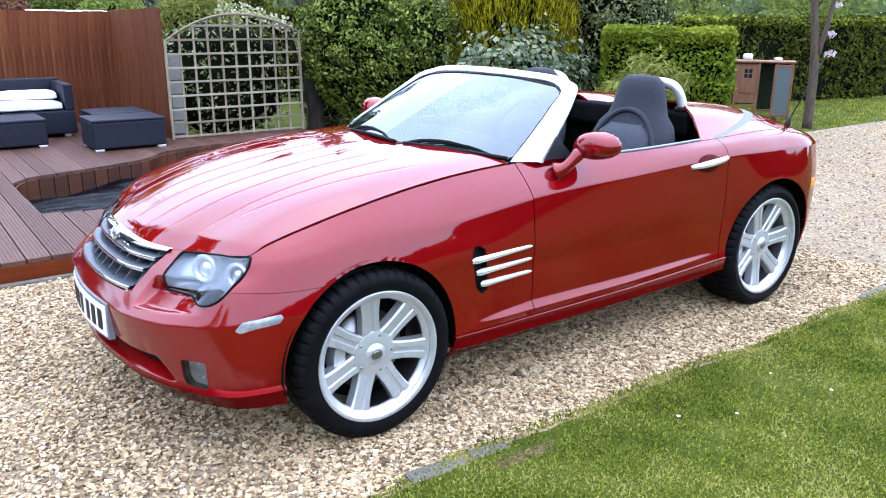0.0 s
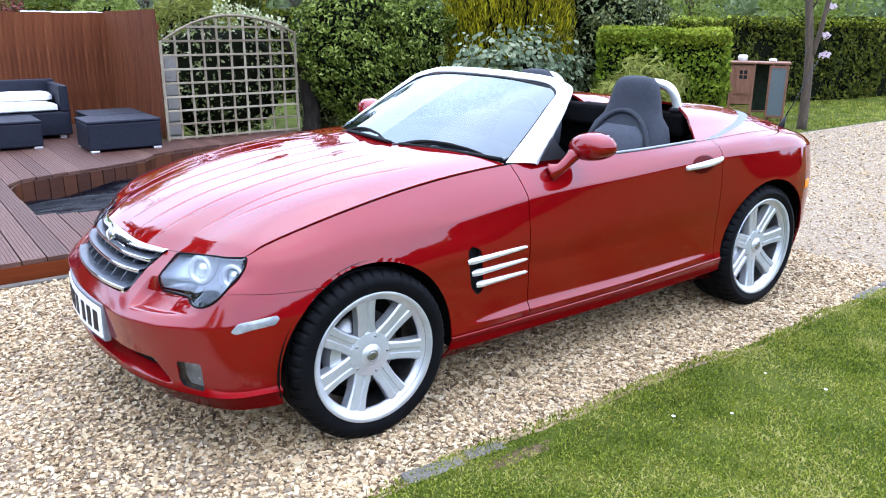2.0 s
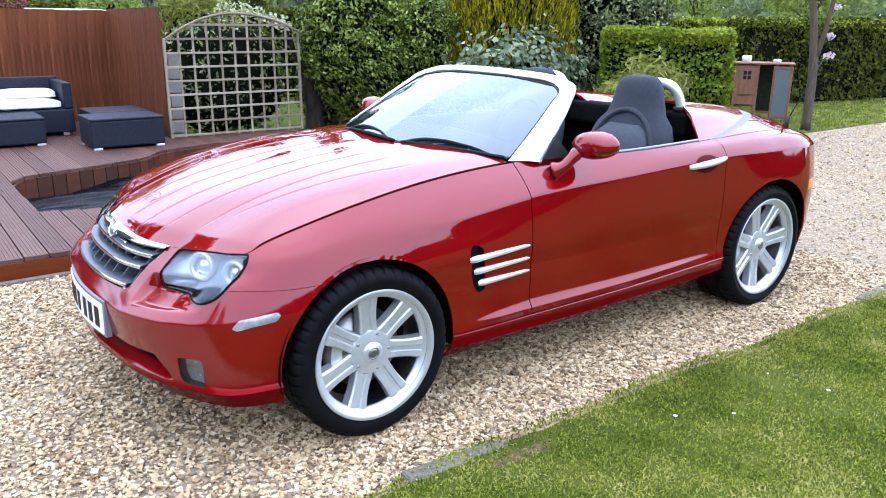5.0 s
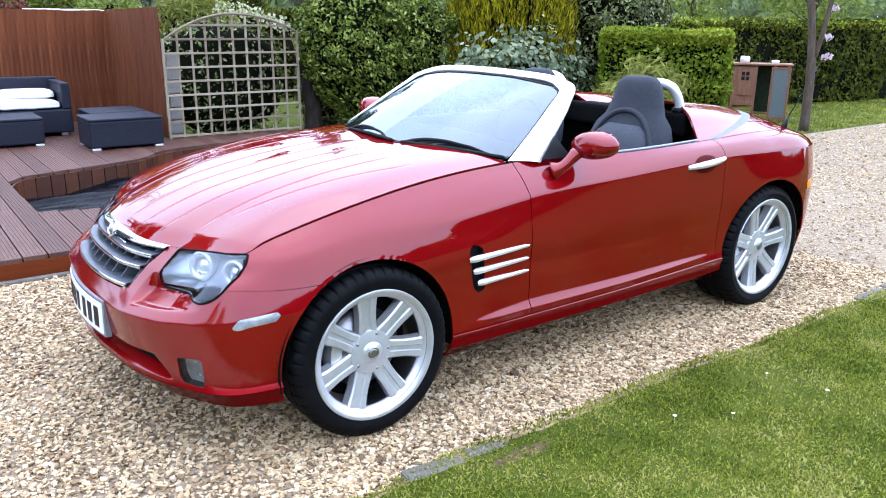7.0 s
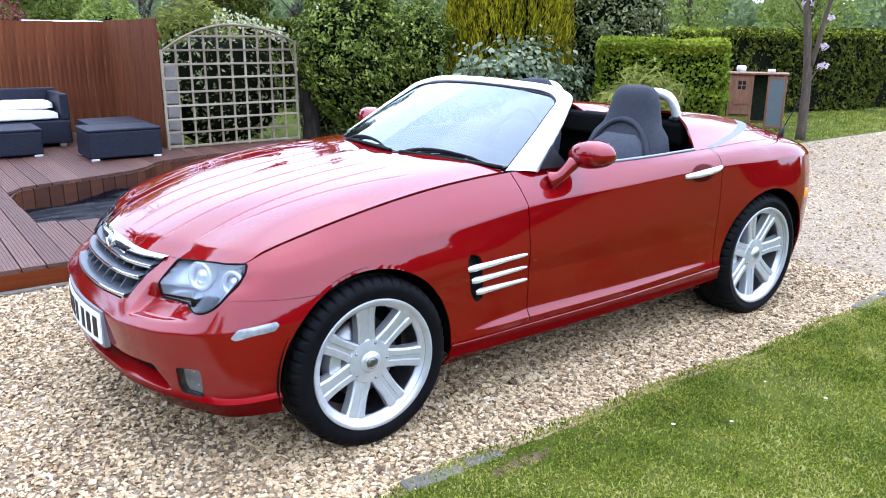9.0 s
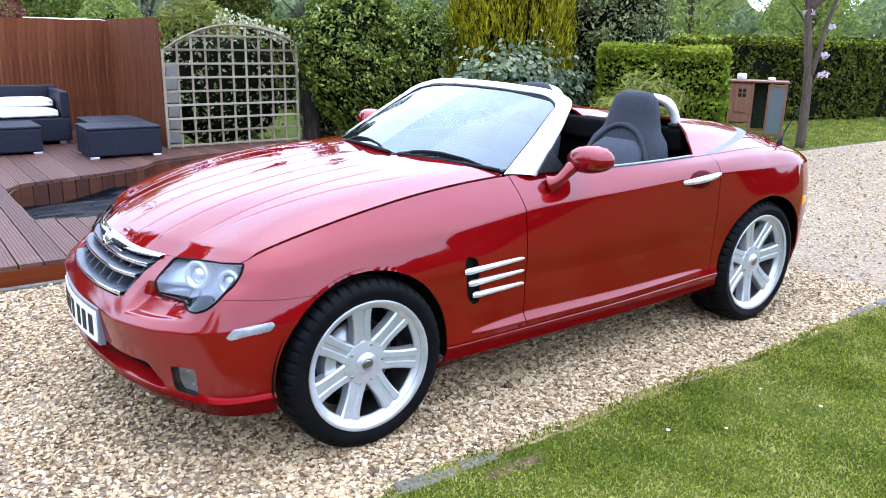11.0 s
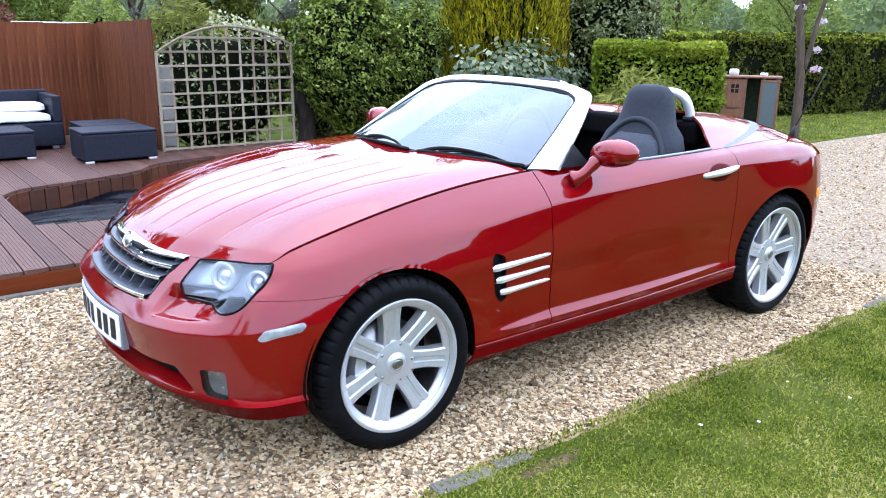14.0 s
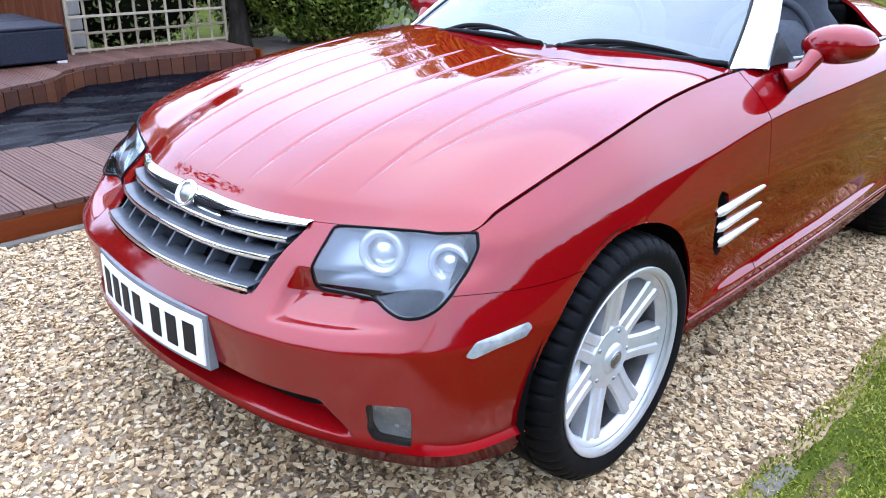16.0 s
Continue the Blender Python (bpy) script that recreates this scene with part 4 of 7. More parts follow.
def panel_arrays(u0, u1, v0, v1, cuts=(), gap=0.0022, arches=True, du=0.0105, dv=0.105, offset=0.0):
    """The flank between two girths and two lines, less the polygons in cuts (in metres: girth, v * V_SCALE)."""
    u0, u1 = (u0 + gap if u0 > 0.001 else u0), (u1 - gap if u1 < KNOTS[-1] - 0.001 else u1)
    v0, v1 = v0 + gap / V_SCALE * (v0 > 0), v1 - gap / V_SCALE
    nu, nv = max(3, int((u1 - u0) / du) + 1), max(3, int((v1 - v0) / dv) + 1)
    uu, vv = np.meshgrid(np.linspace(u0, u1, nu), np.linspace(v0, v1, nv), indexing="ij")
    uv = np.stack([uu.ravel(), vv.ravel() * V_SCALE], 1)
    q = np.array([(i * nv + j, (i + 1) * nv + j, (i + 1) * nv + j + 1, i * nv + j + 1) for i in range(nu - 1) for j in range(nv - 1)])
    alive = np.ones(len(q), bool)
    for poly in cuts:
        uv = onto(poly, uv, 0.56 * math.hypot(du, dv * V_SCALE))
        alive &= ~inside(poly, uv[q].mean(1))
    p = flank(uv[:, 0], uv[:, 1] / V_SCALE)
    if arches:
        for cx, cz, r in ARCHES:
            d = np.hypot(p[:, 0] - cx, p[:, 2] - cz)
            near = (np.abs(d - r) < 0.0058) & (p[:, 1] < -0.6)
            p[near, 0] = cx + (p[near, 0] - cx) * r / d[near]
            p[near, 2] = cz + (p[near, 2] - cz) * r / d[near]
            c = p[q].mean(1)
            alive &= ~((np.hypot(c[:, 0] - cx, c[:, 2] - cz) < r) & (c[:, 1] < -0.6))
    return p, q[alive]


def mirrored(p, q):
    p2 = p.copy()
    p2[:, 1] *= -1
    return p2, q[:, ::-1]


def sheet_part(name, pieces, parent, material, label="", flange=0.007, weld=True):
    """Joins patches into one panel with turned-in edges."""
    bm = bmesh.new()
    for p, q in pieces:
        vs = [bm.verts.new(c) for c in p]
        for f in q:
            try:
                bm.faces.new([vs[i] for i in f])
            except ValueError:
                pass
    if weld:
        bmesh.ops.remove_doubles(bm, verts=bm.verts[:], dist=0.0004)
    bmesh.ops.delete(bm, geom=[v for v in bm.verts if not v.link_faces], context="VERTS")
    bmesh.ops.recalc_face_normals(bm, faces=bm.faces[:])
    bm.normal_update()
    mid = Vector((1.2, 0, 0.35))
    score = sum(((f.calc_center_median() - mid).normalized()).dot(f.normal) * f.calc_area() for f in bm.faces)
    if score < 0:
        bmesh.ops.reverse_faces(bm, faces=bm.faces[:])
        bm.normal_update()
    if flange:
        edges = [e for e in bm.edges if e.is_boundary]
        tree_ = kdtree.KDTree(len(bm.verts))                     # steady inward directions from the skin round about
        own = [(v.co.copy(), v.normal.copy()) for v in bm.verts]
        for k, (co, _) in enumerate(own):
            tree_.insert(co, k)
        tree_.balance()
        normals = {}
        for v in {w for e in edges for w in e.verts}:
            total = Vector((0, 0, 0))
            for _, k, _ in tree_.find_range(v.co, 0.022):
                total += own[k][1]
            normals[v] = total.normalized()
        at = {v.co.copy().freeze(): n for v, n in normals.items()}
        out = bmesh.ops.extrude_edge_only(bm, edges=edges)
        for g in out["geom"]:
            if isinstance(g, bmesh.types.BMVert):
                n = at.get(g.co.copy().freeze())
                if n:
                    g.co -= n * flange
        for e in edges:
            e.smooth = False
    ob = part(name, bm, material, parent, label)
    ob.data.shade_smooth()
    bm2 = ob.data
    bm2.set_sharp_from_angle(angle=radians(50))
    return ob


def metric(pairs):
    return [(u, v * V_SCALE) for u, v in pairs]


U_ARCH_F, U_DOOR_F, U_DOOR_R, U_REAR = u_at_x(-0.197), u_at_x(0.745), u_at_x(1.985), u_at_x(2.98)
U_AXLE_F, U_AXLE_R = u_at_x(0.0), u_at_x(2.4)

# Openings in the skin: girth, line.
HEADLAMP = rounded(metric([(0.452, 7.9), (0.55, 7.93), (0.70, 7.93), (0.842, 7.88), (0.848, 6.95), (0.832, 5.9), (0.814, 5.08), (0.79, 4.76), (0.755, 4.60), (0.715, 4.62),
                           (0.68, 4.8), (0.645, 5.04), (0.566, 5.17), (0.476, 5.21), (0.463, 5.94)]), 0.022, 4)
FOGLAMP = rounded(metric([(0.634, 3.05), (0.722, 3.05), (0.717, 1.58), (0.645, 1.58), (0.63, 2.1)]), 0.012)
VENT = rounded(metric([(1.725, 5.05), (1.745, 5.2), (1.79, 5.05), (1.808, 3.6), (1.775, 3.5), (1.745, 3.75)]), 0.01)
G_LOW, G_TOP = 0.354, 0.388                                        # half girth of the grille at its foot and its head
GRILLE_CUT = metric([(-0.1, 8.2), (G_TOP, 8.2), (G_TOP, 7.9), (G_LOW, 4.92), (G_LOW - 0.02, 4.74), (-0.1, 4.74)])

WING_SIDE = metric([(0.66, SEAM - 0.010), (3.0, SEAM - 0.010), (3.0, 8.6), (0.66, 8.6)])
bump_l = panel_arrays(0, U_AXLE_F - 0.02, BOTTOM, BELT, [HEADLAMP, FOGLAMP, GRILLE_CUT, WING_SIDE], du=0.0062, dv=0.055)
sheet_part("front_bumper", [bump_l, mirrored(*bump_l)], car, PAINT)
BUMPER_CUT = metric([(0.3, -0.5), (U_AXLE_F, -0.5), (U_AXLE_F, SEAM + 0.008), (0.3, SEAM + 0.008)])
wing_a = panel_arrays(0.62, U_DOOR_F, FOOT, BELT, [HEADLAMP, VENT, BUMPER_CUT], du=0.0062, dv=0.06)
sheet_part("front_wing", [wing_a], car, PAINT)
sheet_part("front_wing", [mirrored(*wing_a)], car, PAINT)
door_a = panel_arrays(U_DOOR_F, U_DOOR_R, FOOT, BELT, dv=0.05)
sheet_part("door", [door_a], car, PAINT)
sheet_part("door", [mirrored(*door_a)], car, PAINT)
sill_a = panel_arrays(U_AXLE_F + 0.05, U_AXLE_R - 0.05, BOTTOM, FOOT, du=0.0065, dv=0.06)
sheet_part("sill", [sill_a], car, PAINT)
sheet_part("sill", [mirrored(*sill_a)], car, PAINT)
rear_a = panel_arrays(U_DOOR_R, U_REAR, FOOT, BELT, du=0.007, dv=0.055)
sheet_part("rear_wing", [rear_a], car, PAINT)
sheet_part("rear_wing", [mirrored(*rear_a)], car, PAINT)
tail_a, tail_b = panel_arrays(U_REAR, KNOTS[-1], BOTTOM, BELT), panel_arrays(U_AXLE_R + 0.05, U_REAR, BOTTOM, FOOT, du=0.0065, dv=0.06)
sheet_part("rear_bumper", [tail_a, mirrored(*tail_a), tail_b, mirrored(*tail_b)], car, PAINT)


def inner_shell():
    """A near-black offset copy of the skin, added to block light behind the panel joints."""
    pieces = []
    for u0, u1, v0, v1 in ((0.80, KNOTS[-1] - 0.05, 1.6, 7.9), (U_AXLE_F, U_AXLE_R, 0.3, 1.6)):
        p, q = panel_arrays(u0, u1, v0, v1, [VENT], du=0.03, dv=0.3)
        p = p.copy()
        p[:, 1] += 0.02
        p[:, 0] = 1.2 + (p[:, 0] - 1.2) * 0.985
        c = p[q].mean(1)
        keep = np.ones(len(q), bool)
        for cx, cz, r in ARCHES:
            keep &= np.hypot(c[:, 0] - cx, c[:, 2] - cz) > r + 0.03
        pieces.append((p, q[keep]))
    bm_pieces = pieces + [mirrored(*a) for a in pieces]
    return sheet_part("inner_shell", bm_pieces, car, DARK, flange=0, weld=False)


inner_shell()


def lens_patch(poly, lift, rings=14, dome=0.0):
    """A patch of the flank inside a polygon: rings from its middle to its outline."""
    poly = np.array(poly)
    c = poly.mean(0)
    n = len(poly)
    uv = [c[None]] + [c + (poly - c) * (k / rings) for k in range(1, rings + 1)]
    uv = np.concatenate(uv)
    p = flank(uv[:, 0], uv[:, 1] / V_SCALE)
    e = 0.004
    a = flank(uv[:, 0] + e, uv[:, 1] / V_SCALE) - p
    b = flank(uv[:, 0], uv[:, 1] / V_SCALE + e / V_SCALE) - p
    nrm = np.cross(a, b)
    nrm /= np.linalg.norm(nrm, axis=1)[:, None] + 1e-12
    nrm *= np.sign((nrm * (p - np.array([1.2, 0, 0.4]))).sum(1))[:, None]
    r = np.concatenate([[0]] + [np.full(n, k / rings) for k in range(1, rings + 1)])
    p = p + nrm * (lift + dome * (1 - r ** 2))[:, None]
    f = [(0, 1 + j, 1 + (j + 1) % n) for j in range(n)]
    for k in range(rings - 1):
        s0, s1 = 1 + k * n, 1 + (k + 1) * n
        f += [(s0 + j, s1 + j, s1 + (j + 1) % n, s0 + (j + 1) % n) for j in range(n)]
    return p, f, nrm


def flip_y(p):
    p = p.copy()
    p[:, 1] *= -1
    return p


def both(build):
    """Calls a builder for the left and for the right side."""
    for side in (1, -1):
        build(lambda p, s=side: p if s == 1 else flip_y(np.asarray(p)), side)


def headlamp(put, side):
    root = new("headlamp")
    root.parent = car
    tagged(root, "clear headlamp with two round projectors in a dark housing")
    p, f, n = lens_patch(HEADLAMP, 0.003, dome=0.004)
    k, m = len(p), len(HEADLAMP)
    lens = solid("lens", put(p), f, HAZED, root)
    lens.visible_shadow = False
    # housing: a bowl behind the lens
    pb, fb, nb = lens_patch(HEADLAMP, -0.006)
    r = np.concatenate([[0]] + [np.full(m, (q + 1) / 14) for q in range(14)])
    inward = np.array([0.75, 0.35, -0.12])
    pb = pb + inward * (0.075 * (1 - r ** 6))[:, None]
    solid("housing", put(pb), fb, LAMPSHELL, root, "silver-grey lamp housing")
    # bezel: a thin black seal on the outline
    rim = p[k - m:]
    v, ff = tube_arrays(np.concatenate([rim, rim[:2]]), 0.0032, 6, False)
    solid("seal", put(v), ff, RUBBER, root)
    band = rounded(metric([(0.474, 5.25), (0.474, 5.32), (0.57, 5.33), (0.655, 5.28), (0.668, 5.0), (0.648, 5.09), (0.568, 5.21)]), 0.006, 3)
    lobe = rounded(metric([(0.65, 5.20), (0.695, 5.28), (0.745, 5.32), (0.785, 5.24), (0.800, 5.08), (0.786, 4.80), (0.753, 4.65), (0.717, 4.67), (0.683, 4.85), (0.65, 5.08)]), 0.01, 3)
    for poly, lift in ((band, -0.0035), (lobe, -0.0025)):
        pl, fl, nl = lens_patch(poly, lift, 6)
        solid("lower_trim", put(pl), fl, DARK, root, "black trim band along the lamp's foot")
    for (pu, pv), size in (((0.598, 6.45), 0.052), ((0.765, 6.15), 0.043)):
        c = flank([pu], [pv])[0] + np.array([0.052, 0.022, -0.008])
        axis = Vector((-0.86, -0.42 - (pu - 0.5) * 0.6, 0.16)).normalized()
        turn = axis.to_track_quat("-Y", "Z").to_matrix().to_4x4()
        def ring(profile, name, mat_, sides=40):
            v, ff = revolve(profile, sides)
            v = np.array([turn @ Vector(q) for q in v]) + c
            return solid(name, put(v), ff, mat_, root)
        ring([(size * 0.62, -0.012), (size * 0.70, -0.020), (size * 0.92, -0.022), (size * 1.02, -0.012), (size * 1.02, 0.03)], "chrome_ring", SILVER)
        ring([(0.0005, -0.016), (size * 0.25, -0.014), (size * 0.45, -0.008), (size * 0.62, 0.004)], "projector", BULB)
        ring([(size * 0.64, -0.010), (size * 0.5, 0.012), (size * 0.3, 0.024), (0.0005, 0.03)], "reflector", CHROME)


both(headlamp)


FOGBOWL = surface("fog_lamp_bowl", [(0.3, (0.22, 0.23, 0.24)), (0.7, (0.42, 0.43, 0.44))], 0.25, 25, metal=0.4)


def fog_lamp(put, side):
    root = new("fog_lamp")
    root.parent = car
    tagged(root, "square grey fog lamp in the lower bumper")
    p, f, n = lens_patch(FOGLAMP, -0.008, 5)
    solid("glass", put(p), f, THIN, root).visible_shadow = False
    q = p + np.array([0.022, 0.010, 0])
    solid("bowl", put(q), f, FOGBOWL, root)
    m = len(FOGLAMP)
    rim, rim2 = p[-m:] + n[-m:] * 0.006, p[-m:] + np.array([0.035, 0.015, 0])
    solid("frame", put(np.concatenate([rim, rim2])), [(j, (j + 1) % m, m + (j + 1) % m, m + j) for j in range(m)], BLACK, root)


both(fog_lamp)


def side_marker(put, side):
    poly = rounded(metric([(0.830, 3.87), (0.851, 4.08), (0.950, 4.17), (0.957, 4.02), (0.943, 3.89), (0.843, 3.80)]), 0.005)
    p, f, n = lens_patch(poly, 0.001, 5, 0.003)
    solid("side_marker", put(p), f, FROSTED_WHITE, car, "clear whitish side marker lamp in the bumper")


FROSTED_WHITE = surface("white_marker_lens", [(0.35, (0.20, 0.21, 0.22)), (0.65, (0.40, 0.41, 0.41))], 0.15, 14, coat=0.6)
both(side_marker)


def rear_marker(put, side):
    poly = rounded(metric([(4.03, 4.76), (4.13, 4.76), (4.13, 4.36), (4.03, 4.36)]), 0.008)
    p, f, n = lens_patch(poly, 0.002, 4, 0.005)
    solid("rear_marker", put(p), f, AMBER, car, "amber rear side marker lamp")


both(rear_marker)


def tail_lamp(put, side):
    poly = rounded(metric([(4.30, 6.3), (4.42, 6.75), (4.62, 6.75), (4.66, 5.3), (4.45, 4.9), (4.33, 5.2)]), 0.02)
    p, f, n = lens_patch(poly, 0.002, 5, 0.006)
    solid("tail_lamp", put(p), f, TAIL_RED, car, "dark red tail lamp lens")


both(tail_lamp)


def intake_slot():
    """The dark gap under the overhang of the lower intake."""
    u = np.linspace(0.0, 0.535, 40)
    rows = []
    for v in (1.98, 2.2, 2.42, 2.64, 2.84):
        a = flank(u, np.interp(u, [0.47, 0.54], [v, 2.42 + (v - 2.42) * 0.3])) + np.array([-0.012, 0, 0.002])
        rows.append(np.concatenate([flip_y(a)[::-1], a[1:]]))
    n = len(rows[0])
    f = [(j * n + i, j * n + i + 1, (j + 1) * n + i + 1, (j + 1) * n + i) for j in range(4) for i in range(n - 1)]
    solid("intake_slot", np.concatenate(rows), f, DARK, car, "dark slot under the bumper")


intake_slot()


def grille():
    root = new("grille")
    root.parent = car
    tagged(root, "slatted slate-grey grille with silver-edged bars")
    p, q = panel_arrays(0, 0.44, 4.5, 8.0, du=0.03, dv=0.25, gap=0)
    p = p + np.array([0.075, 0, -0.01])
    sheet_part("backing", [(p, q), mirrored(p, q)], root, DARK, flange=0)
    for k, v in enumerate((4.92, 5.86, 6.82)):
        half = G_LOW + (G_TOP - G_LOW) * (v - 5.0) / 3
        u = np.linspace(0, half - 0.010, 26)
        a = flank(u, np.full(26, v))
        line = np.concatenate([flip_y(a)[::-1], a[1:]])
        n = len(line)
        prof = [(-0.009, -0.0072), (-0.0135, 0.0), (-0.009, 0.0072)]
        vv = np.concatenate([line + np.array([px, 0, pz]) for px, pz in prof])
        ff = [(j * n + i, j * n + i + 1, (j + 1) * n + i + 1, (j + 1) * n + i) for j in range(2) for i in range(n - 1)]
        solid("bar_edge", vv, ff, CHROME, root, "bright chrome bar edge")
        prof = [(-0.008, 0.007), (0.05, 0.012), (0.05, -0.012), (-0.008, -0.007)]
        vv = np.concatenate([line + np.array([px, 0, pz]) for px, pz in prof])
        ff = [(j * n + i, j * n + i + 1, (j + 1) * n + i + 1, (j + 1) * n + i) for j in range(3) for i in range(n - 1)]
        solid("slat", vv, ff, GRILLE, root)
    for y in np.linspace(-0.32, 0.32, 9):
        u = abs(y) * 1.01
        a, b = flank([u], [4.85])[0], flank([u], [7.8])[0]
        vv = []
        for e, x0 in ((a, 0.015), (b, 0.015), (b, 0.07), (a, 0.07)):
            for dy in (-0.004, 0.004):
                vv.append((e[0] + x0, y + dy, e[2]))
        solid("fin", vv, [(0, 2, 4, 6), (1, 7, 5, 3), (0, 1, 3, 2), (2, 3, 5, 4), (4, 5, 7, 6), (6, 7, 1, 0)], GRILLE, root, smooth=False)
    return root


grille()


def winged_emblem():
    """The chrome strip on the bonnet's lip with a round medallion and ribbed wings."""
    root = new("emblem")
    root.parent = car
    tagged(root, "chrome winged strip with a round medallion above the grille")
    u = np.linspace(0, G_TOP, 30)
    a = flank(u, np.full(30, 7.86))
    line = np.concatenate([flip_y(a)[::-1], a[1:]])
    n = len(line)
    t = np.abs(line[:, 1]) / np.abs(line[:, 1]).max()
    tall = 0.0125 * (1 - 0.75 * t) + 0.003
    rows = []
    for px, pz in ((0.004, -1.0), (-0.012, -0.8), (-0.015, 0.0), (-0.008, 0.8), (0.012, 1.0)):
        r = line.copy()
        r[:, 0] += px
        r[:, 2] += pz * tall
        rows.append(r)
    ff = [(j * n + i, j * n + i + 1, (j + 1) * n + i + 1, (j + 1) * n + i) for j in range(4) for i in range(n - 1)]
    solid("wing_strip", np.concatenate(rows), ff, CHROME, root)
    for s in (-1, 1):
        for k in range(5):
            m = (t < 0.36 + 0.05 * k) & (t > 0.07) & (np.sign(line[:, 1]) == s)
            r = line[m].copy()
            r[:, 0] -= 0.0178 - 0.0008 * (k - 2) ** 2
            r[:, 2] += (k - 2) * 0.0044 * (1 - 0.5 * t[m])
            if len(r) > 2:
                tube("rib", r, 0.0019, BLACK, root, 6)
        m = (t < 0.40) & (t > 0.06) & (np.sign(line[:, 1]) == s)
        for drop, rad, mat_ in ((0.0225, 0.0052, CHROME), (0.0150, 0.0030, BLACK)):      # the short lower feather of each wing
            r = line[m].copy()
            r[:, 0] -= 0.013
            r[:, 2] -= drop
            tube("feather", r, rad, mat_, root, 8)
    c = np.array([flank([0], [7.86])[0][0] - 0.014, 0, flank([0], [7.86])[0][2]])
    turn = Euler((0, 0, radians(-90))).to_matrix().to_4x4()
    tip = Euler((0, radians(30), 0)).to_matrix().to_4x4()
    def disc(profile, name, mat_):
        v, f = revolve(profile, 36)
        v = np.array([tip @ (turn @ Vector(q)) for q in v]) + c
        solid(name, v, f, mat_, root)
    disc([(0.032, 0.006), (0.035, -0.005), (0.032, -0.014), (0.024, -0.008)], "medallion_rim", CHROME)
    disc([(0.025, -0.006), (0.023, -0.008), (0.021, -0.008), (0.016, -0.015), (0.008, -0.019), (0.0005, -0.020)], "medallion", STEEL)


winged_emblem()


def number_plate():
    root = new("number_plate")
    root.parent = car
    tagged(root, "white number plate in a dark holder on the nose")
    def strip(name, half, z0, z1, lift, thick, mat_, n=25, y_mid=0.0):
        ys = np.linspace(y_mid - half, y_mid + half, n)
        front = -0.783 + 0.34 * ys ** 2 - lift
        v = []
        for x_off in (0.0, thick):
            for z in (z0, z1):
                v += [(fx + x_off + (z - z0) * 0.02, y, z) for fx, y in zip(front, ys)]
        f = []
        for a, b in ((0, 1), (3, 2), (1, 3), (2, 0)):
            f += [(a * n + i, a * n + i + 1, b * n + i + 1, b * n + i) for i in range(n - 1)]
        f += [(0, n, 3 * n, 2 * n), (n - 1, 3 * n - 1, 4 * n - 1, 2 * n - 1)]
        return solid(name, v, f, mat_, root, smooth=False)
    strip("holder", 0.268, 0.366, 0.502, 0.0, 0.02, GREYTOP, y_mid=0.012)
    strip("plate", 0.256, 0.376, 0.490, 0.004, 0.004, WHITE, y_mid=0.012)
    for k, y in enumerate((-0.198, -0.132, -0.066, 0.024, 0.088, 0.150, 0.216)):
        strip("bar", 0.020, 0.394, 0.470, 0.0055, 0.0012, BLACK, 3, y_mid=y)


number_plate()


def fender_vent(put, side):
    root = new("wing_vent")
    root.parent = car
    tagged(root, "dark vent behind the front wheel with three bright silver blades")
    p, f, n = lens_patch(VENT, -0.03, 5)
    solid("recess", put(p), f, BLACK, root)
    m = len(VENT)
    p0, _, _ = lens_patch(VENT, 0.0, 5)
    solid("recess_wall", put(np.concatenate([p0[-m:], p[-m:]])), [(j, (j + 1) % m, m + (j + 1) % m, m + j) for j in range(m)], BLACK, root)
    for (x0, z0), (x1, z1) in (((0.425, 0.594), (0.728, 0.607)), ((0.447, 0.543), (0.731, 0.553)), ((0.470, 0.493), (0.735, 0.499))):
        s = np.linspace(0, 1, 22)
        xs, zs = x0 + (x1 - x0) * s, z0 + (z1 - z0) * s
        ys = np.array([flank([u_at_x(x)], [np.interp(z, [.53, .63], [BEAK, SEAM])])[0][1] for x, z in zip(xs, zs)])
        tall = 0.0135 * np.minimum(1, (s + 0.02) * 14) ** 0.5 * (1 - 0.45 * s) * np.minimum(1, (1.01 - s) * 16) ** 0.5
        out = 0.014 * np.minimum(1, (s + 0.03) * 8) * (1 - 0.75 * s)
        rows = []
        for a, b in ((-1, -0.3), (-0.75, 0.7), (-0.2, 1.0), (0.3, 1.0), (0.8, 0.7), (1, -0.3)):
            rows.append(np.stack([xs, ys - out * b - 0.002, zs + a * tall], 1))
        nn = len(s)
        ff = [(j * nn + i, j * nn + i + 1, (j + 1) * nn + i + 1, (j + 1) * nn + i) for j in range(5) for i in range(nn - 1)]
        solid("blade", put(np.concatenate(rows)), ff, SILVER, root)


both(fender_vent)


def coons(front, side, back, mid, ns, nt):
    """A patch between four curves: front and back run from the middle to the edge, mid and side from front to back."""
    s, t = np.linspace(0, 1, ns)[:, None, None], np.linspace(0, 1, nt)[None, :, None]
    f, b = front[None], back[None]
    m, e = mid[:, None], side[:, None]
    corner = (1 - s) * (1 - t) * front[0] + (1 - s) * t * front[-1] + s * (1 - t) * back[0] + s * t * back[-1]
    return (1 - s) * f + s * b + (1 - t) * m + t * e - corner


def resample(points, n):
    p = np.asarray(points, float)
    t = np.concatenate([[0], np.cumsum(np.linalg.norm(np.diff(p, axis=0), axis=1))])
    u = np.linspace(0, t[-1], n)
    return np.stack([np.interp(u, t, p[:, k]) for k in range(3)], 1)


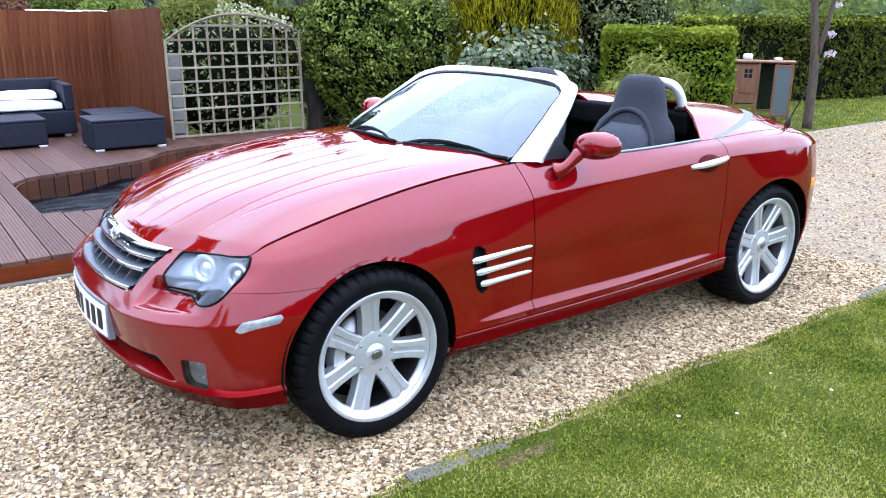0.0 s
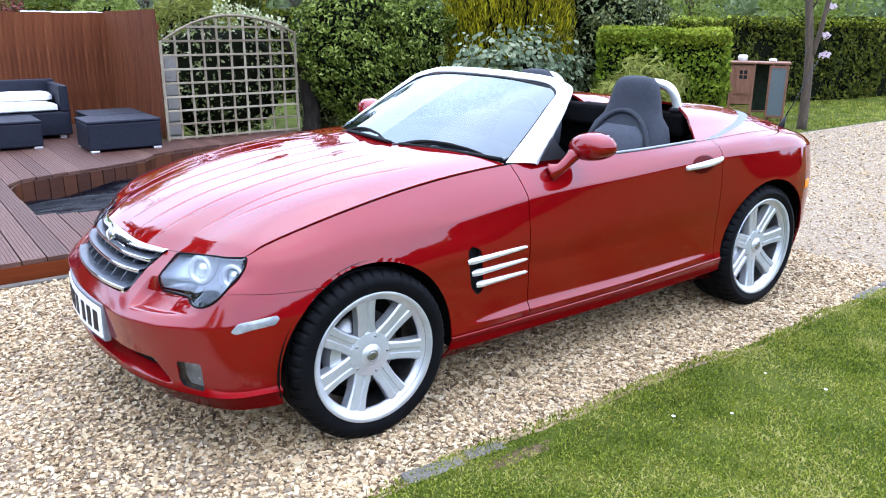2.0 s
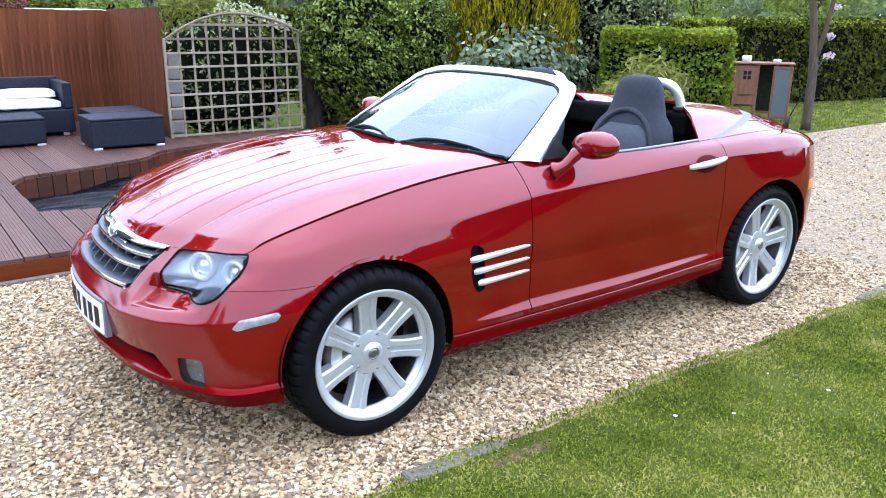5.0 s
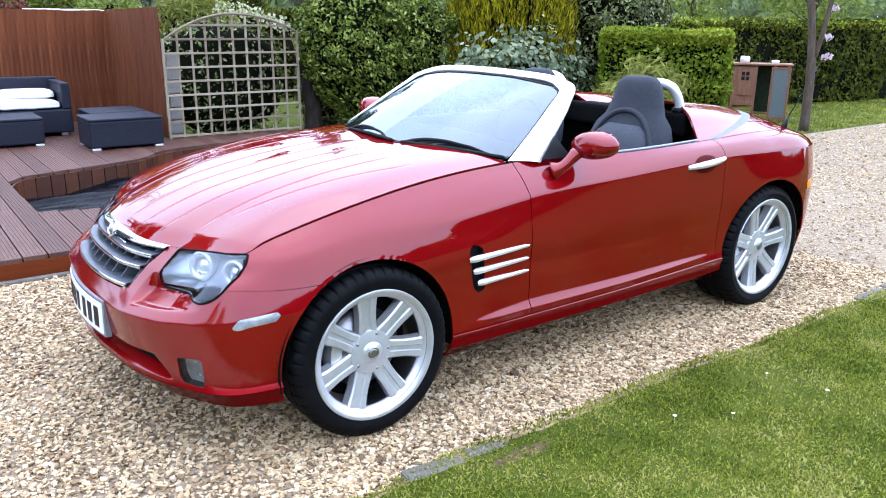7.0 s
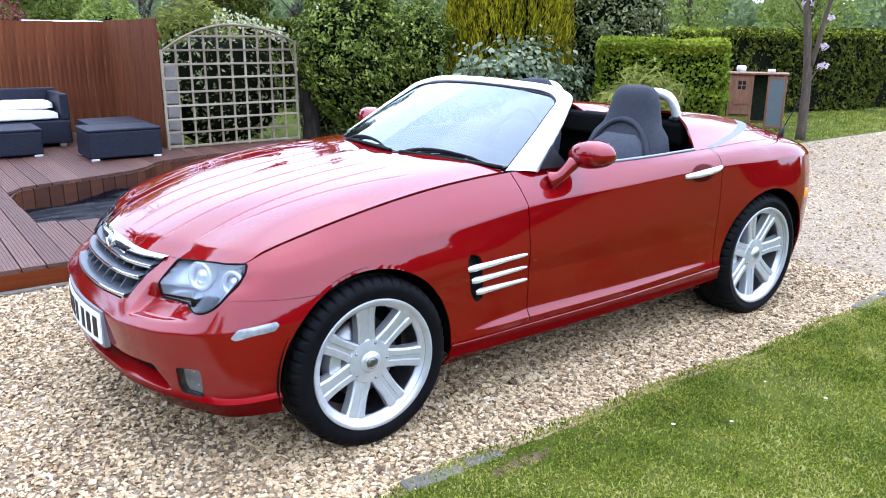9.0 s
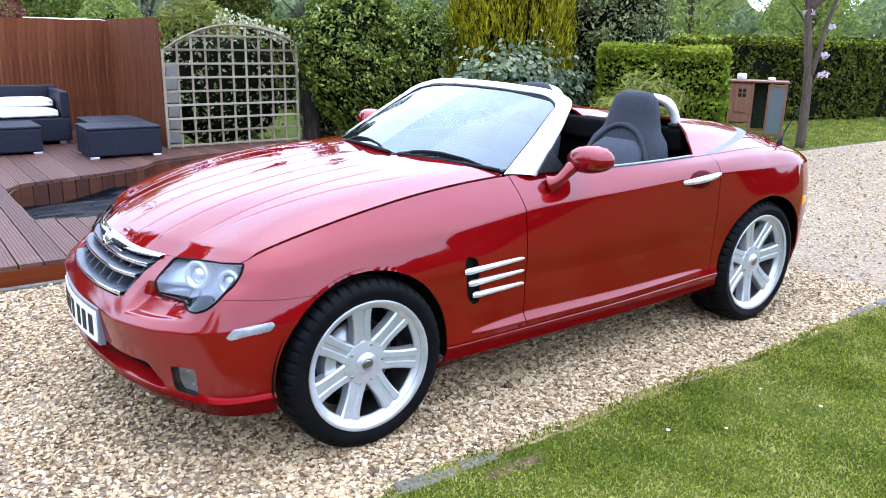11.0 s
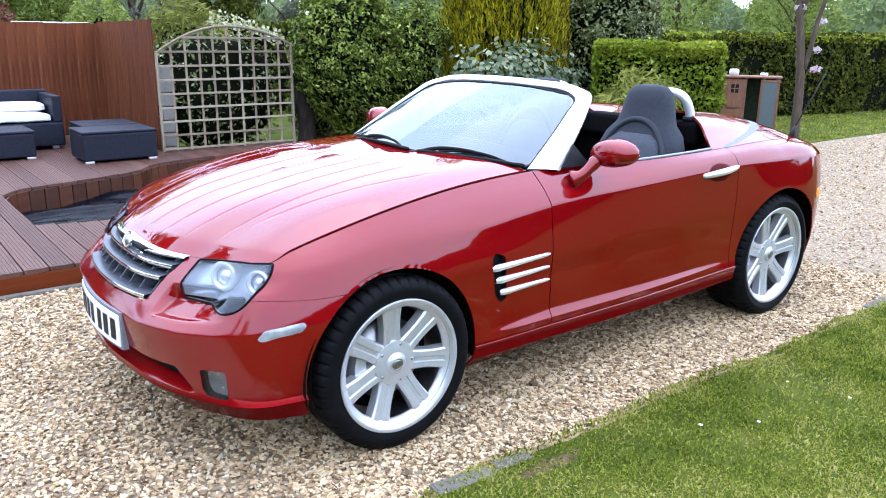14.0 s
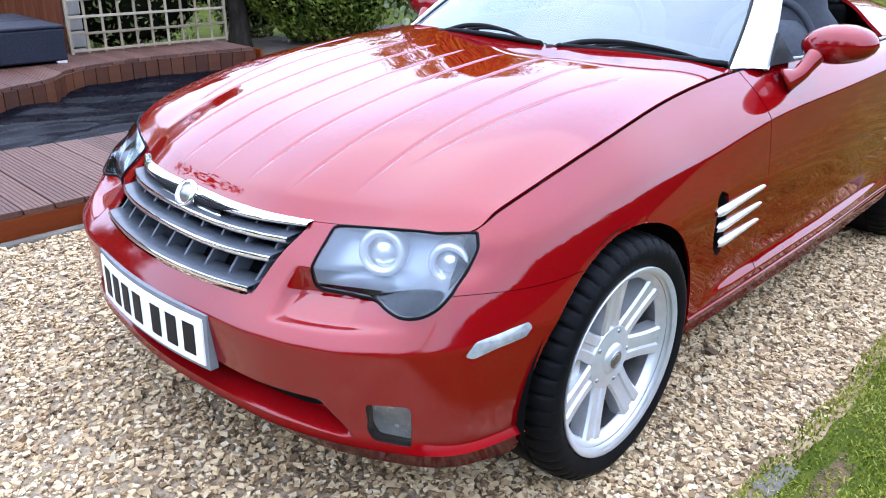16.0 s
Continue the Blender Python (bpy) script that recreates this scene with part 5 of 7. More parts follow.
def grid_faces(n, m):
    return np.array([(i * m + j, (i + 1) * m + j, (i + 1) * m + j + 1, i * m + j + 1) for i in range(n - 1) for j in range(m - 1)])


def belt_line(u0, u1, n, drop=0.0):
    p = flank(np.linspace(u0, u1, n), np.full(n, 8.0))
    p[:, 2] -= drop
    return p


def bonnet():
    ns, nt = 90, 300
    corner = KNOTS[4]
    front = resample(belt_line(0, corner, 200), nt)
    side = resample(belt_line(corner, U_DOOR_F - 0.03, 300), ns)
    side[:, 1] += 0.0024
    mid = resample(bend([(-.616, 0, .695), (-.54, 0, .742), (-.40, 0, .803), (-.1, 0, .876), (.25, 0, .926), (.530, 0, .946)], 200), ns)
    back = resample(bend([(.530, 0, .946), (.580, -.33, .942), (.668, -.58, .928), tuple(side[-1])], 100), nt)
    g = coons(front, side, back, mid, ns, nt)
    s, t = np.linspace(0, 1, ns)[:, None], np.linspace(0, 1, nt)[None, :]
    crown = np.where(s < 0.5, np.sin(np.pi * s) ** 0.7, 0.72 + 0.28 * np.cos(np.pi * (np.clip(s, 0.5, 1) - 0.5) / 0.5))
    g[..., 2] += 0.020 * np.sin(np.pi * t ** 1.5) * crown        # a full crown towards the wings
    x, y = g[..., 0], -g[..., 1]
    for k in range(5):                                            # fine lengthwise creases
        at = 0.137 * k if k < 4 else 0.508 + 0.139 * x
        start = (-0.58, -0.57, -0.55, -0.47, -0.35)[k]
        fade = np.clip((x - start) / 0.12, 0, 1) * np.clip((0.36 - x) / 0.08, 0, 1)
        g[..., 2] -= 0.0026 * fade * np.exp(-((y - at) / 0.0050) ** 2)
    lip = np.clip(1 - s / 0.05, 0, 1)
    g[..., 2] += 0.006 * (1 - lip) * np.clip(s / 0.05, 0, 1)
    p = g.reshape(-1, 3)
    q = grid_faces(ns, nt)
    sheet_part("bonnet", [(p, q), mirrored(p, q)], car, PAINT, flange=0.006)


bonnet()

# windscreen, its frame and the scuttle
W_IN = [(0.745, -0.673, 0.920), (0.893, -0.637, 1.020), (1.044, -0.589, 1.119), (1.138, -0.549, 1.178), (1.168, -0.484, 1.198), (1.144, -0.250, 1.221), (1.131, 0.000, 1.227)]
W_OUT = [(.862, -.744, .914), (.985, -.702, 1.020), (1.115, -.645, 1.125), (1.195, -.592, 1.196), (1.215, -.50, 1.222), (1.185, -.25, 1.246), (1.170, 0, 1.252)]


def windscreen_frame():
    a, b = resample(bend(W_IN, 120), 60), resample(bend(W_OUT, 120), 60)
    a, b = np.concatenate([a, flip_y(a)[::-1][1:]]), np.concatenate([b, flip_y(b)[::-1][1:]])
    n = len(a)
    up = np.array([-0.35, 0, 0.6])
    rows = []
    for w, h in ((0.0, 0.000), (0.04, 0.007), (0.25, 0.012), (0.55, 0.013), (0.85, 0.008), (1.0, -0.004), (0.97, -0.022), (0.6, -0.034), (0.15, -0.03), (0.0, 0.0)):
        r = a * (1 - w) + b * w
        side = np.sign(r[:, 1:2]) * np.minimum(1, np.abs(r[:, 1:2]) / 0.55) ** 4
        r = r + up * h * (1 - 0.35 * np.abs(side)) + side * h * np.array([0, 0.75, 0])
        rows.append(r)
    f = [(j * n + i, j * n + i + 1, (j + 1) * n + i + 1, (j + 1) * n + i) for j in range(len(rows) - 1) for i in range(n - 1)]
    ob = solid("windscreen_frame", np.concatenate(rows), f, SILVER, car, "bright satin silver windscreen frame")
    return ob


windscreen_frame()


def windscreen():
    ns, nt = 24, 50
    side = resample(bend([(p[0] + .004, p[1] + .01, p[2] - .006) for p in W_IN[:4]] + [(1.160, -.489, 1.191)], 60), ns)
    top = resample(bend([(1.127, 0, 1.220), (1.140, -.25, 1.214), tuple(side[-1])], 60), nt)
    low = resample(bend([(.535, 0, .952), (.585, -.33, .948), (.67, -.56, .936), tuple(side[0])], 60), nt)
    mid = resample(bend([(.535, 0, .952), (.83, 0, 1.10), (1.127, 0, 1.220)], 40), ns)
    g = coons(low, side, top, mid, ns, nt)
    p = g.reshape(-1, 3)
    q = grid_faces(ns, nt)
    front = [(p, q), mirrored(p, q)]
    ob = sheet_part("windscreen", front, car, GLASS, "raked windscreen reflecting pale sky", flange=0)
    ob.visible_shadow = False
    for flip in (False, True):
        l1 = low + np.array([-0.004, 0, 0.004])
        l0 = low + np.array([-0.03, 0, -0.022])
        if flip:
            l0, l1 = flip_y(l0), flip_y(l1)
        solid("scuttle", np.concatenate([l0, l1, l1 + np.array([0, 0, -0.03]), l0 + np.array([0, 0, -0.03])]),
              [(k * nt + i, k * nt + i + 1, (k + 1) * nt + i + 1, (k + 1) * nt + i) for k in range(3) for i in range(nt - 1)], DARK, car, "black plastic scuttle under the wipers")
    # black seal round the glass
    edge = np.concatenate([side, top[::-1]])
    edge = np.concatenate([edge, flip_y(edge)[::-1]])
    tube("screen_seal", edge, 0.0045, BLACK, car, 6)
    return ob


windscreen()


WIPER = surface("matt_black_wiper", [(0.3, (0.004, 0.004, 0.004)), (0.7, (0.008, 0.008, 0.008))], 0.7, 20, spec=0.15)


def wiper(pivot, tip_in, tip_out, glass=Vector((0.89, 0, 0.45))):
    root = new("wiper")
    root.parent = car
    tagged(root, "black wiper resting at the foot of the windscreen")
    pv, a, b = Vector(pivot), Vector(tip_in), Vector(tip_out)
    m = a.lerp(b, 0.5)
    path = bend([pv, a.lerp(b, 0.18) + glass * 0.016 + Vector((0, 0, 0.012)), a.lerp(b, 0.4) + glass * 0.026 + Vector((0, 0, 0.014)), a.lerp(b, 0.62) + glass * 0.018 + Vector((0, 0, 0.012))], 18)
    tube("arm", path, np.linspace(0.010, 0.006, 18), WIPER, root, 8)
    bridge = bend([a.lerp(b, 0.14), a.lerp(b, 0.35) + glass * 0.022 + Vector((0, 0, 0.008)), a.lerp(b, 0.65) + glass * 0.022 + Vector((0, 0, 0.008)), a.lerp(b, 0.88)], 18)
    tube("bridge", bridge, 0.0055, WIPER, root, 8)
    blade = bend([a, m + Vector((-0.004, 0, 0.004)), b], 20)
    tube("blade", blade, 0.008, WIPER, root, 8)
    tube("rubber", blade + np.array([0.008, 0, -0.006]), 0.007, RUBBER, root, 6)
    v, f = tube_arrays([pv + Vector((0, 0, -0.02)), pv + Vector((0, 0, 0.012))], [0.017, 0.013], 12)
    solid("pivot", v, f, BLACK, root)


wiper((0.530, -0.180, 0.944), (0.536, -0.205, 0.957), (0.722, -0.674, 0.937))
wiper((0.558, 0.315, 0.945), (0.558, 0.285, 0.958), (0.524, -0.150, 0.959))


def rear_deck():
    ns, nt = 90, 130
    u0 = u_at_x(1.87)
    side = resample(belt_line(u0, KNOTS[13], 200), ns)
    side[:, 1] += 0.0045
    back = resample(belt_line(KNOTS[13], KNOTS[-1], 200)[::-1], nt)
    mid = resample(bend([(2.11, 0, 0.995), (2.35, 0, 1.005), (2.7, 0, .985), (3.0, 0, .918), tuple(back[0])], 100), ns)
    front = resample(bend([(2.11, 0, 0.995), (2.11, -.16, 1.008), (2.11, -.30, 1.048), (2.09, -.45, 1.052), (2.03, -.58, 1.020), (1.95, -.68, .968), tuple(side[0])], 80), nt)
    g = coons(front, side, back, mid, ns, nt)
    s, t = np.linspace(0, 1, ns)[:, None], np.linspace(0, 1, nt)[None, :]
    hump = np.exp(-((t - 0.48) / 0.2) ** 2) * np.clip(1 - s / 0.75, 0, 1) ** 1.3
    g[..., 2] += 0.016 * hump
    for k in range(-3, 4):                                        # lengthwise ribs on the boot
        fade = np.clip((g[..., 0] - 2.72) / 0.06, 0, 1) * np.clip((3.05 - g[..., 0]) / 0.06, 0, 1)
        g[..., 2] += 0.004 * fade * np.exp(-((g[..., 1] - 0.137 * k) / 0.008) ** 2)
    j = np.arange(nt)
    c0 = (ns * (0.56 - 0.52 * (j / nt) ** 4)).astype(int)
    c1 = c0 + 8
    rim = 0.80                                                    # the boot lid's edge; the quarter panels lie outside it
    def piece(lo, hi, near=0.0, far=1.0):
        q = grid_faces(ns, nt)
        i, k = q[:, 0] // nt, q[:, 0] % nt
        keep = (i >= lo[k]) & (i < hi[k]) & (k >= near * nt) & (k < far * nt)
        return g.reshape(-1, 3), q[keep]
    for name, lo, hi, near, far, mat_, label in (("tonneau", j * 0, c0, 0, 1, PAINT, "red hard tonneau panel over the folded roof"), ("roof_band", c0, c1, 0, 1, GREYTOP, "grey seal band across the rear deck"),
                                                 ("boot_lid", c1, j * 0 + ns, 0, rim, PAINT, "red ribbed boot lid")):
        a = piece(lo, hi, near, far)
        sheet_part(name, [a, mirrored(*a)], car, mat_, label, flange=0.012)
    a = piece(c1, j * 0 + ns, rim + 0.008)
    sheet_part("rear_quarter", [a], car, PAINT, flange=0.012)
    sheet_part("rear_quarter", [mirrored(*a)], car, PAINT, flange=0.012)


rear_deck()


def aerial():
    base = flank([u_at_x(2.80)], [7.9])[0]
    root = new("aerial")
    root.parent = car
    tagged(root, "thin black rod aerial on the rear wing")
    base = Vector(base) + Vector((0, 0.05, 0.006))
    v, f = tube_arrays([base - Vector((0, 0, 0.01)), base + Vector((0.02, 0, 0.03)), base + Vector((0.04, 0, 0.06))], [0.020, 0.012, 0.006], 12)
    solid("foot", v, f, BLACK, root)
    tube("rod", [base + Vector((0.035, 0, 0.055)), base + Vector((0.15, -0.01, 0.20)), base + Vector((0.27, -0.02, 0.36))], [0.0036, 0.003, 0.0024], BLACK, root, 8)


aerial()


# cockpit
def cockpit():
    tub = bmesh.new()
    box_bm((1.38, 1.36, 0.02), (1.46, 0, 0.26), 0.0, bm=tub)
    part("floor", tub, TRIM, car)
    box("bulkhead", (0.05, 1.30, 0.66), (2.135, 0, 0.59), DARK, car, 0.02)
    box("parcel_shelf", (0.125, 1.10, 0.12), (2.105, 0, 0.962), DARK, car, 0.02)
    dash = bend([(0.62, 0, 0.90), (0.80, 0, 0.955), (0.98, 0, 0.945), (1.08, 0, 0.89), (1.10, 0, 0.75), (1.02, 0, 0.55)], 24)
    ys = np.linspace(-0.66, 0.66, 30)
    v = [(p[0], y, p[2] + 0.018 * math.cos(y * 4)) for y in ys for p in dash]
    f = [(i * 24 + j, i * 24 + j + 1, (i + 1) * 24 + j + 1, (i + 1) * 24 + j) for i in range(29) for j in range(23)]
    solid("dashboard", v, f, TRIM, car, "dark grey padded dashboard")
    for s in (-1, 1):
        rows = []
        us = np.linspace(U_DOOR_F + 0.06, u_at_x(1.90), 40)
        top = flank(us, np.full(40, 8.0))
        for dy, dz in ((0.004, -0.004), (0.015, 0.010), (0.05, 0.008), (0.075, -0.02), (0.085, -0.12), (0.10, -0.30), (0.09, -0.6)):
            r = top + np.array([0, dy, dz])
            r[:, 1] *= -s * -1 if s == -1 else -1
            rows.append(r)
        n = 40
        f = [(k * n + i, k * n + i + 1, (k + 1) * n + i + 1, (k + 1) * n + i) for k in range(6) for i in range(n - 1)]
        solid("door_trim", np.concatenate(rows), f, TRIM, car, "dark grey inner door trim")
        # quarter pane carrier between pillar and mirror
        pts = [(0.872, 0.742, 0.925), (1.03, 0.752, 0.922), (0.965, 0.715, 1.008)]
        vv = [(x, -s * -1 * y if s == -1 else -y, z) for x, y, z in pts] if s == 1 else [(x, y, z) for x, y, z in pts]
        vv += [(x + 0.002, y * 0.975, z) for x, y, z in vv]
        solid("mirror_cheek", vv, [(0, 1, 2), (5, 4, 3), (0, 3, 4, 1), (1, 4, 5, 2), (2, 5, 3, 0)], BLACK, car, smooth=False)
    box("centre_console", (0.9, 0.22, 0.30), (1.5, 0, 0.42), TRIM, car, 0.03, smooth=False)


cockpit()


def loft(rows, closed=True):
    """Quads between rings of equal count, with end caps."""
    n = len(rows[0])
    v = np.concatenate([np.asarray(r, float) for r in rows])
    f = [(k * n + i, k * n + (i + 1) % n, (k + 1) * n + (i + 1) % n, (k + 1) * n + i) for k in range(len(rows) - 1) for i in range(n)]
    f += [tuple(range(n))[::-1], tuple(range((len(rows) - 1) * n, len(rows) * n))]
    return v, f


def oval(cx, cy, cz, rx, ry, n=28, power=2.6, tilt=0.0):
    """A ring in a level plane."""
    out = []
    for a in np.linspace(0, 2 * np.pi, n, endpoint=False):
        c, s = math.cos(a), math.sin(a)
        out.append((cx + rx * math.copysign(abs(c) ** (2 / power), c), cy + ry * math.copysign(abs(s) ** (2 / power), s), cz))
    return out


def seat(y):
    root = new("seat")
    root.parent = car
    tagged(root, "charcoal cloth bucket seat with fixed headrest")
    rows = []
    for z, x, rx, ry in ((0.42, 1.72, 0.10, 0.24), (0.55, 1.77, 0.105, 0.255), (0.70, 1.815, 0.10, 0.262), (0.82, 1.85, 0.092, 0.268), (0.90, 1.872, 0.083, 0.258),
                         (0.96, 1.888, 0.076, 0.232), (1.01, 1.90, 0.068, 0.180), (1.06, 1.91, 0.062, 0.162), (1.12, 1.915, 0.058, 0.146), (1.17, 1.918, 0.053, 0.128), (1.198, 1.92, 0.040, 0.098), (1.207, 1.92, 0.018, 0.05)):
        rows.append(oval(x, y, z, rx, ry))
    v, f = loft(rows)
    solid("backrest", v, f, CLOTH, root)
    rows = []
    for z, x, rx, ry in ((0.50, 1.685, 0.06, 0.15), (0.62, 1.722, 0.065, 0.17), (0.74, 1.760, 0.07, 0.185), (0.84, 1.790, 0.068, 0.185), (0.92, 1.815, 0.056, 0.165), (0.965, 1.838, 0.034, 0.11)):
        rows.append(oval(x, y, z, rx, ry))
    v, f = loft(rows)
    solid("back_cushion", v, f, SEATPANEL, root, "paler grey cloth panel")
    zs, xs, rxs, rys = (0.42, 0.55, 0.70, 0.82, 0.90, 0.96, 1.01, 1.06), (1.72, 1.77, 1.815, 1.85, 1.872, 1.888, 1.90, 1.91), (0.10, 0.105, 0.10, 0.092, 0.083, 0.076, 0.068, 0.062), (0.24, 0.255, 0.262, 0.268, 0.258, 0.232, 0.180, 0.148)
    line = []
    for a in np.linspace(-0.15, math.pi + 0.15, 30):
        dy, z = 0.225 * math.cos(a), 0.72 + 0.315 * math.sin(a)
        rx, ry = float(np.interp(z, zs, rxs)), float(np.interp(z, zs, rys))
        line.append((float(np.interp(z, zs, xs)) - rx * (1 - min(0.98, abs(dy / ry)) ** 2.6) ** (1 / 2.6) - 0.001, y + dy, z))
    tube("bolster", line, 0.015, CLOTH, root, 10, "padded bolster round the back cushion")
    rows = [oval(1.5, y, 0.30, 0.27, 0.24), oval(1.5, y, 0.42, 0.28, 0.255), oval(1.49, y, 0.50, 0.26, 0.23), oval(1.48, y, 0.515, 0.2, 0.17)]
    v, f = loft(rows)
    solid("squab", v, f, CLOTH, root)


seat(-0.345)
seat(0.42)


def roll_hoop(y):
    path = bend([(2.088, y - 0.122, 0.98), (2.078, y - 0.121, 1.07), (2.050, y - 0.094, 1.145), (2.042, y, 1.167), (2.050, y + 0.094, 1.145), (2.078, y + 0.121, 1.07), (2.088, y + 0.122, 0.98)], 40)
    root = new("roll_hoop")
    root.parent = car
    tagged(root, "silver roll-over hoop behind the seat")
    v, f = tube_arrays(path, 0.024, 14)
    v = np.asarray(v)
    solid("hoop", v, f, SILVER, root)
    for dy in (-0.122, 0.122):
        box("hoop_foot", (0.07, 0.062, 0.030), (2.084, y + dy, 1.034), BLACK, root, 0.015, "black collar at the hoop's foot")


roll_hoop(-0.36)
roll_hoop(0.46)


def mirror(put, side):
    root = new("wing_mirror")
    root.parent = car
    tagged(root, "red oval wing mirror on a curved stalk")
    rows = []
    c = Vector((1.03, -0.864, 0.982))
    for t, ry, rz in ((-0.055, 0.012, 0.008), (-0.050, 0.045, 0.03), (-0.036, 0.072, 0.044), (-0.012, 0.088, 0.051), (0.018, 0.094, 0.053), (0.040, 0.092, 0.052), (0.046, 0.086, 0.047)):
        ring = []
        for a in np.linspace(0, 2 * np.pi, 32, endpoint=False):
            cs, sn = math.cos(a), math.sin(a)
            ring.append((c.x + t + 0.10 * -(ry * cs) * 0.6, c.y + ry * cs * 1.13, c.z + rz * 1.15 * sn * (1.0 if sn > 0 else 0.92) - ry * cs * 0.06))
        rows.append(ring)
    v, f = loft(rows)
    solid("shell", put(v), f, PAINT, root)
    ring = [tuple((Vector(p) - c) * 0.93 + c + Vector((0.004, 0, 0))) for p in rows[-1]]
    solid("mirror_glass", put(np.array(ring)), [tuple(range(32))], CHROME, root, smooth=False)
    path = bend([(0.905, -0.775, 0.880), (0.925, -0.800, 0.895), (0.955, -0.815, 0.925), (0.985, -0.825, 0.955)], 14)
    v, f = tube_arrays(path, np.array([0.040, 0.036, 0.031, 0.027, 0.025, 0.024, 0.024, 0.024, 0.024, 0.025, 0.026, 0.027, 0.028, 0.028]), 16)
    solid("stalk", put(v), f, PAINT, root)


both(mirror)


# Dark red that stands for the shade inside the handle cup.
SHADED_CUP = surface("shaded_red_cup", [(0.3, (0.05, 0.001, 0.0015)), (0.7, (0.08, 0.002, 0.003))], 0.3, 20, spec=0.06)


GREYTRIM = surface("grey_seal_rubber", [(0.3, (0.16, 0.17, 0.19)), (0.7, (0.24, 0.25, 0.27))], 0.4, 20)


def belt_seal(put, side):
    us = np.linspace(U_DOOR_F + 0.22, u_at_x(1.87), 40)
    line = flank(us, np.full(40, 7.98)) + np.array([0, 0.010, 0.005])
    v, f = tube_arrays(line, 0.0065, 8)
    solid("belt_seal", put(v), f, GREYTRIM, car, "grey rubber seal along the door top")


both(belt_seal)


def door_handle(put, side):
    root = new("door_handle")
    root.parent = car
    tagged(root, "bright silver pull handle in a rounded cup")
    s = np.linspace(0, 1, 26)
    xs = 1.705 + 0.275 * s
    zs = 0.822 + 0.020 * s
    surf_y = np.array([flank([u_at_x(x)], [WAIST + 0.55])[0][1] for x in xs])
    out = 0.010 + 0.020 * np.sin(np.pi * s) ** 0.6
    path = np.stack([xs, surf_y - out, zs], 1)
    v, f = tube_arrays(path, 0.0165 * (1 - 0.35 * np.abs(s - 0.5) ** 2 * 4), 12)
    solid("grip", put(v), f, SILVER, root)
    # flat disc on the skin; the recess's shade is put into its colour
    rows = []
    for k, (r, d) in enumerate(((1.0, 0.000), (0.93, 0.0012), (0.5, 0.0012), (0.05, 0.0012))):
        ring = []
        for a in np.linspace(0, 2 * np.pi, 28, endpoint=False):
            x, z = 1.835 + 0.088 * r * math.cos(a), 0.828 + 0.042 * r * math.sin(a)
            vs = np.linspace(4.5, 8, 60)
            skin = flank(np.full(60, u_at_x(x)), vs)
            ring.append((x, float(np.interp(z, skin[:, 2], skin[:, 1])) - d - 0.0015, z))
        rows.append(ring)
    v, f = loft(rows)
    solid("cup", put(v), f[:-2] + [f[-1]], SHADED_CUP, root, "handle cup disc, its recess shade put into dark red")


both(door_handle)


def wheel_well(cx, cz, r, side):
    n = 40
    a = np.linspace(-0.17, math.pi + 0.17, n)
    v = [(cx + (r + 0.012) * math.cos(t), -side * y, cz + (r + 0.012) * math.sin(t)) for y in (0.83, 0.70, 0.45) for t in a]
    f = [(k * n + i, k * n + i + 1, (k + 1) * n + i + 1, (k + 1) * n + i) for k in range(2) for i in range(n - 1)]
    f.append(tuple(range(2 * n, 3 * n)))
    solid("wheel_well", v, f, DARK, car)


for arch in ARCHES:
    for sd in (1, -1):
        wheel_well(*arch, sd)


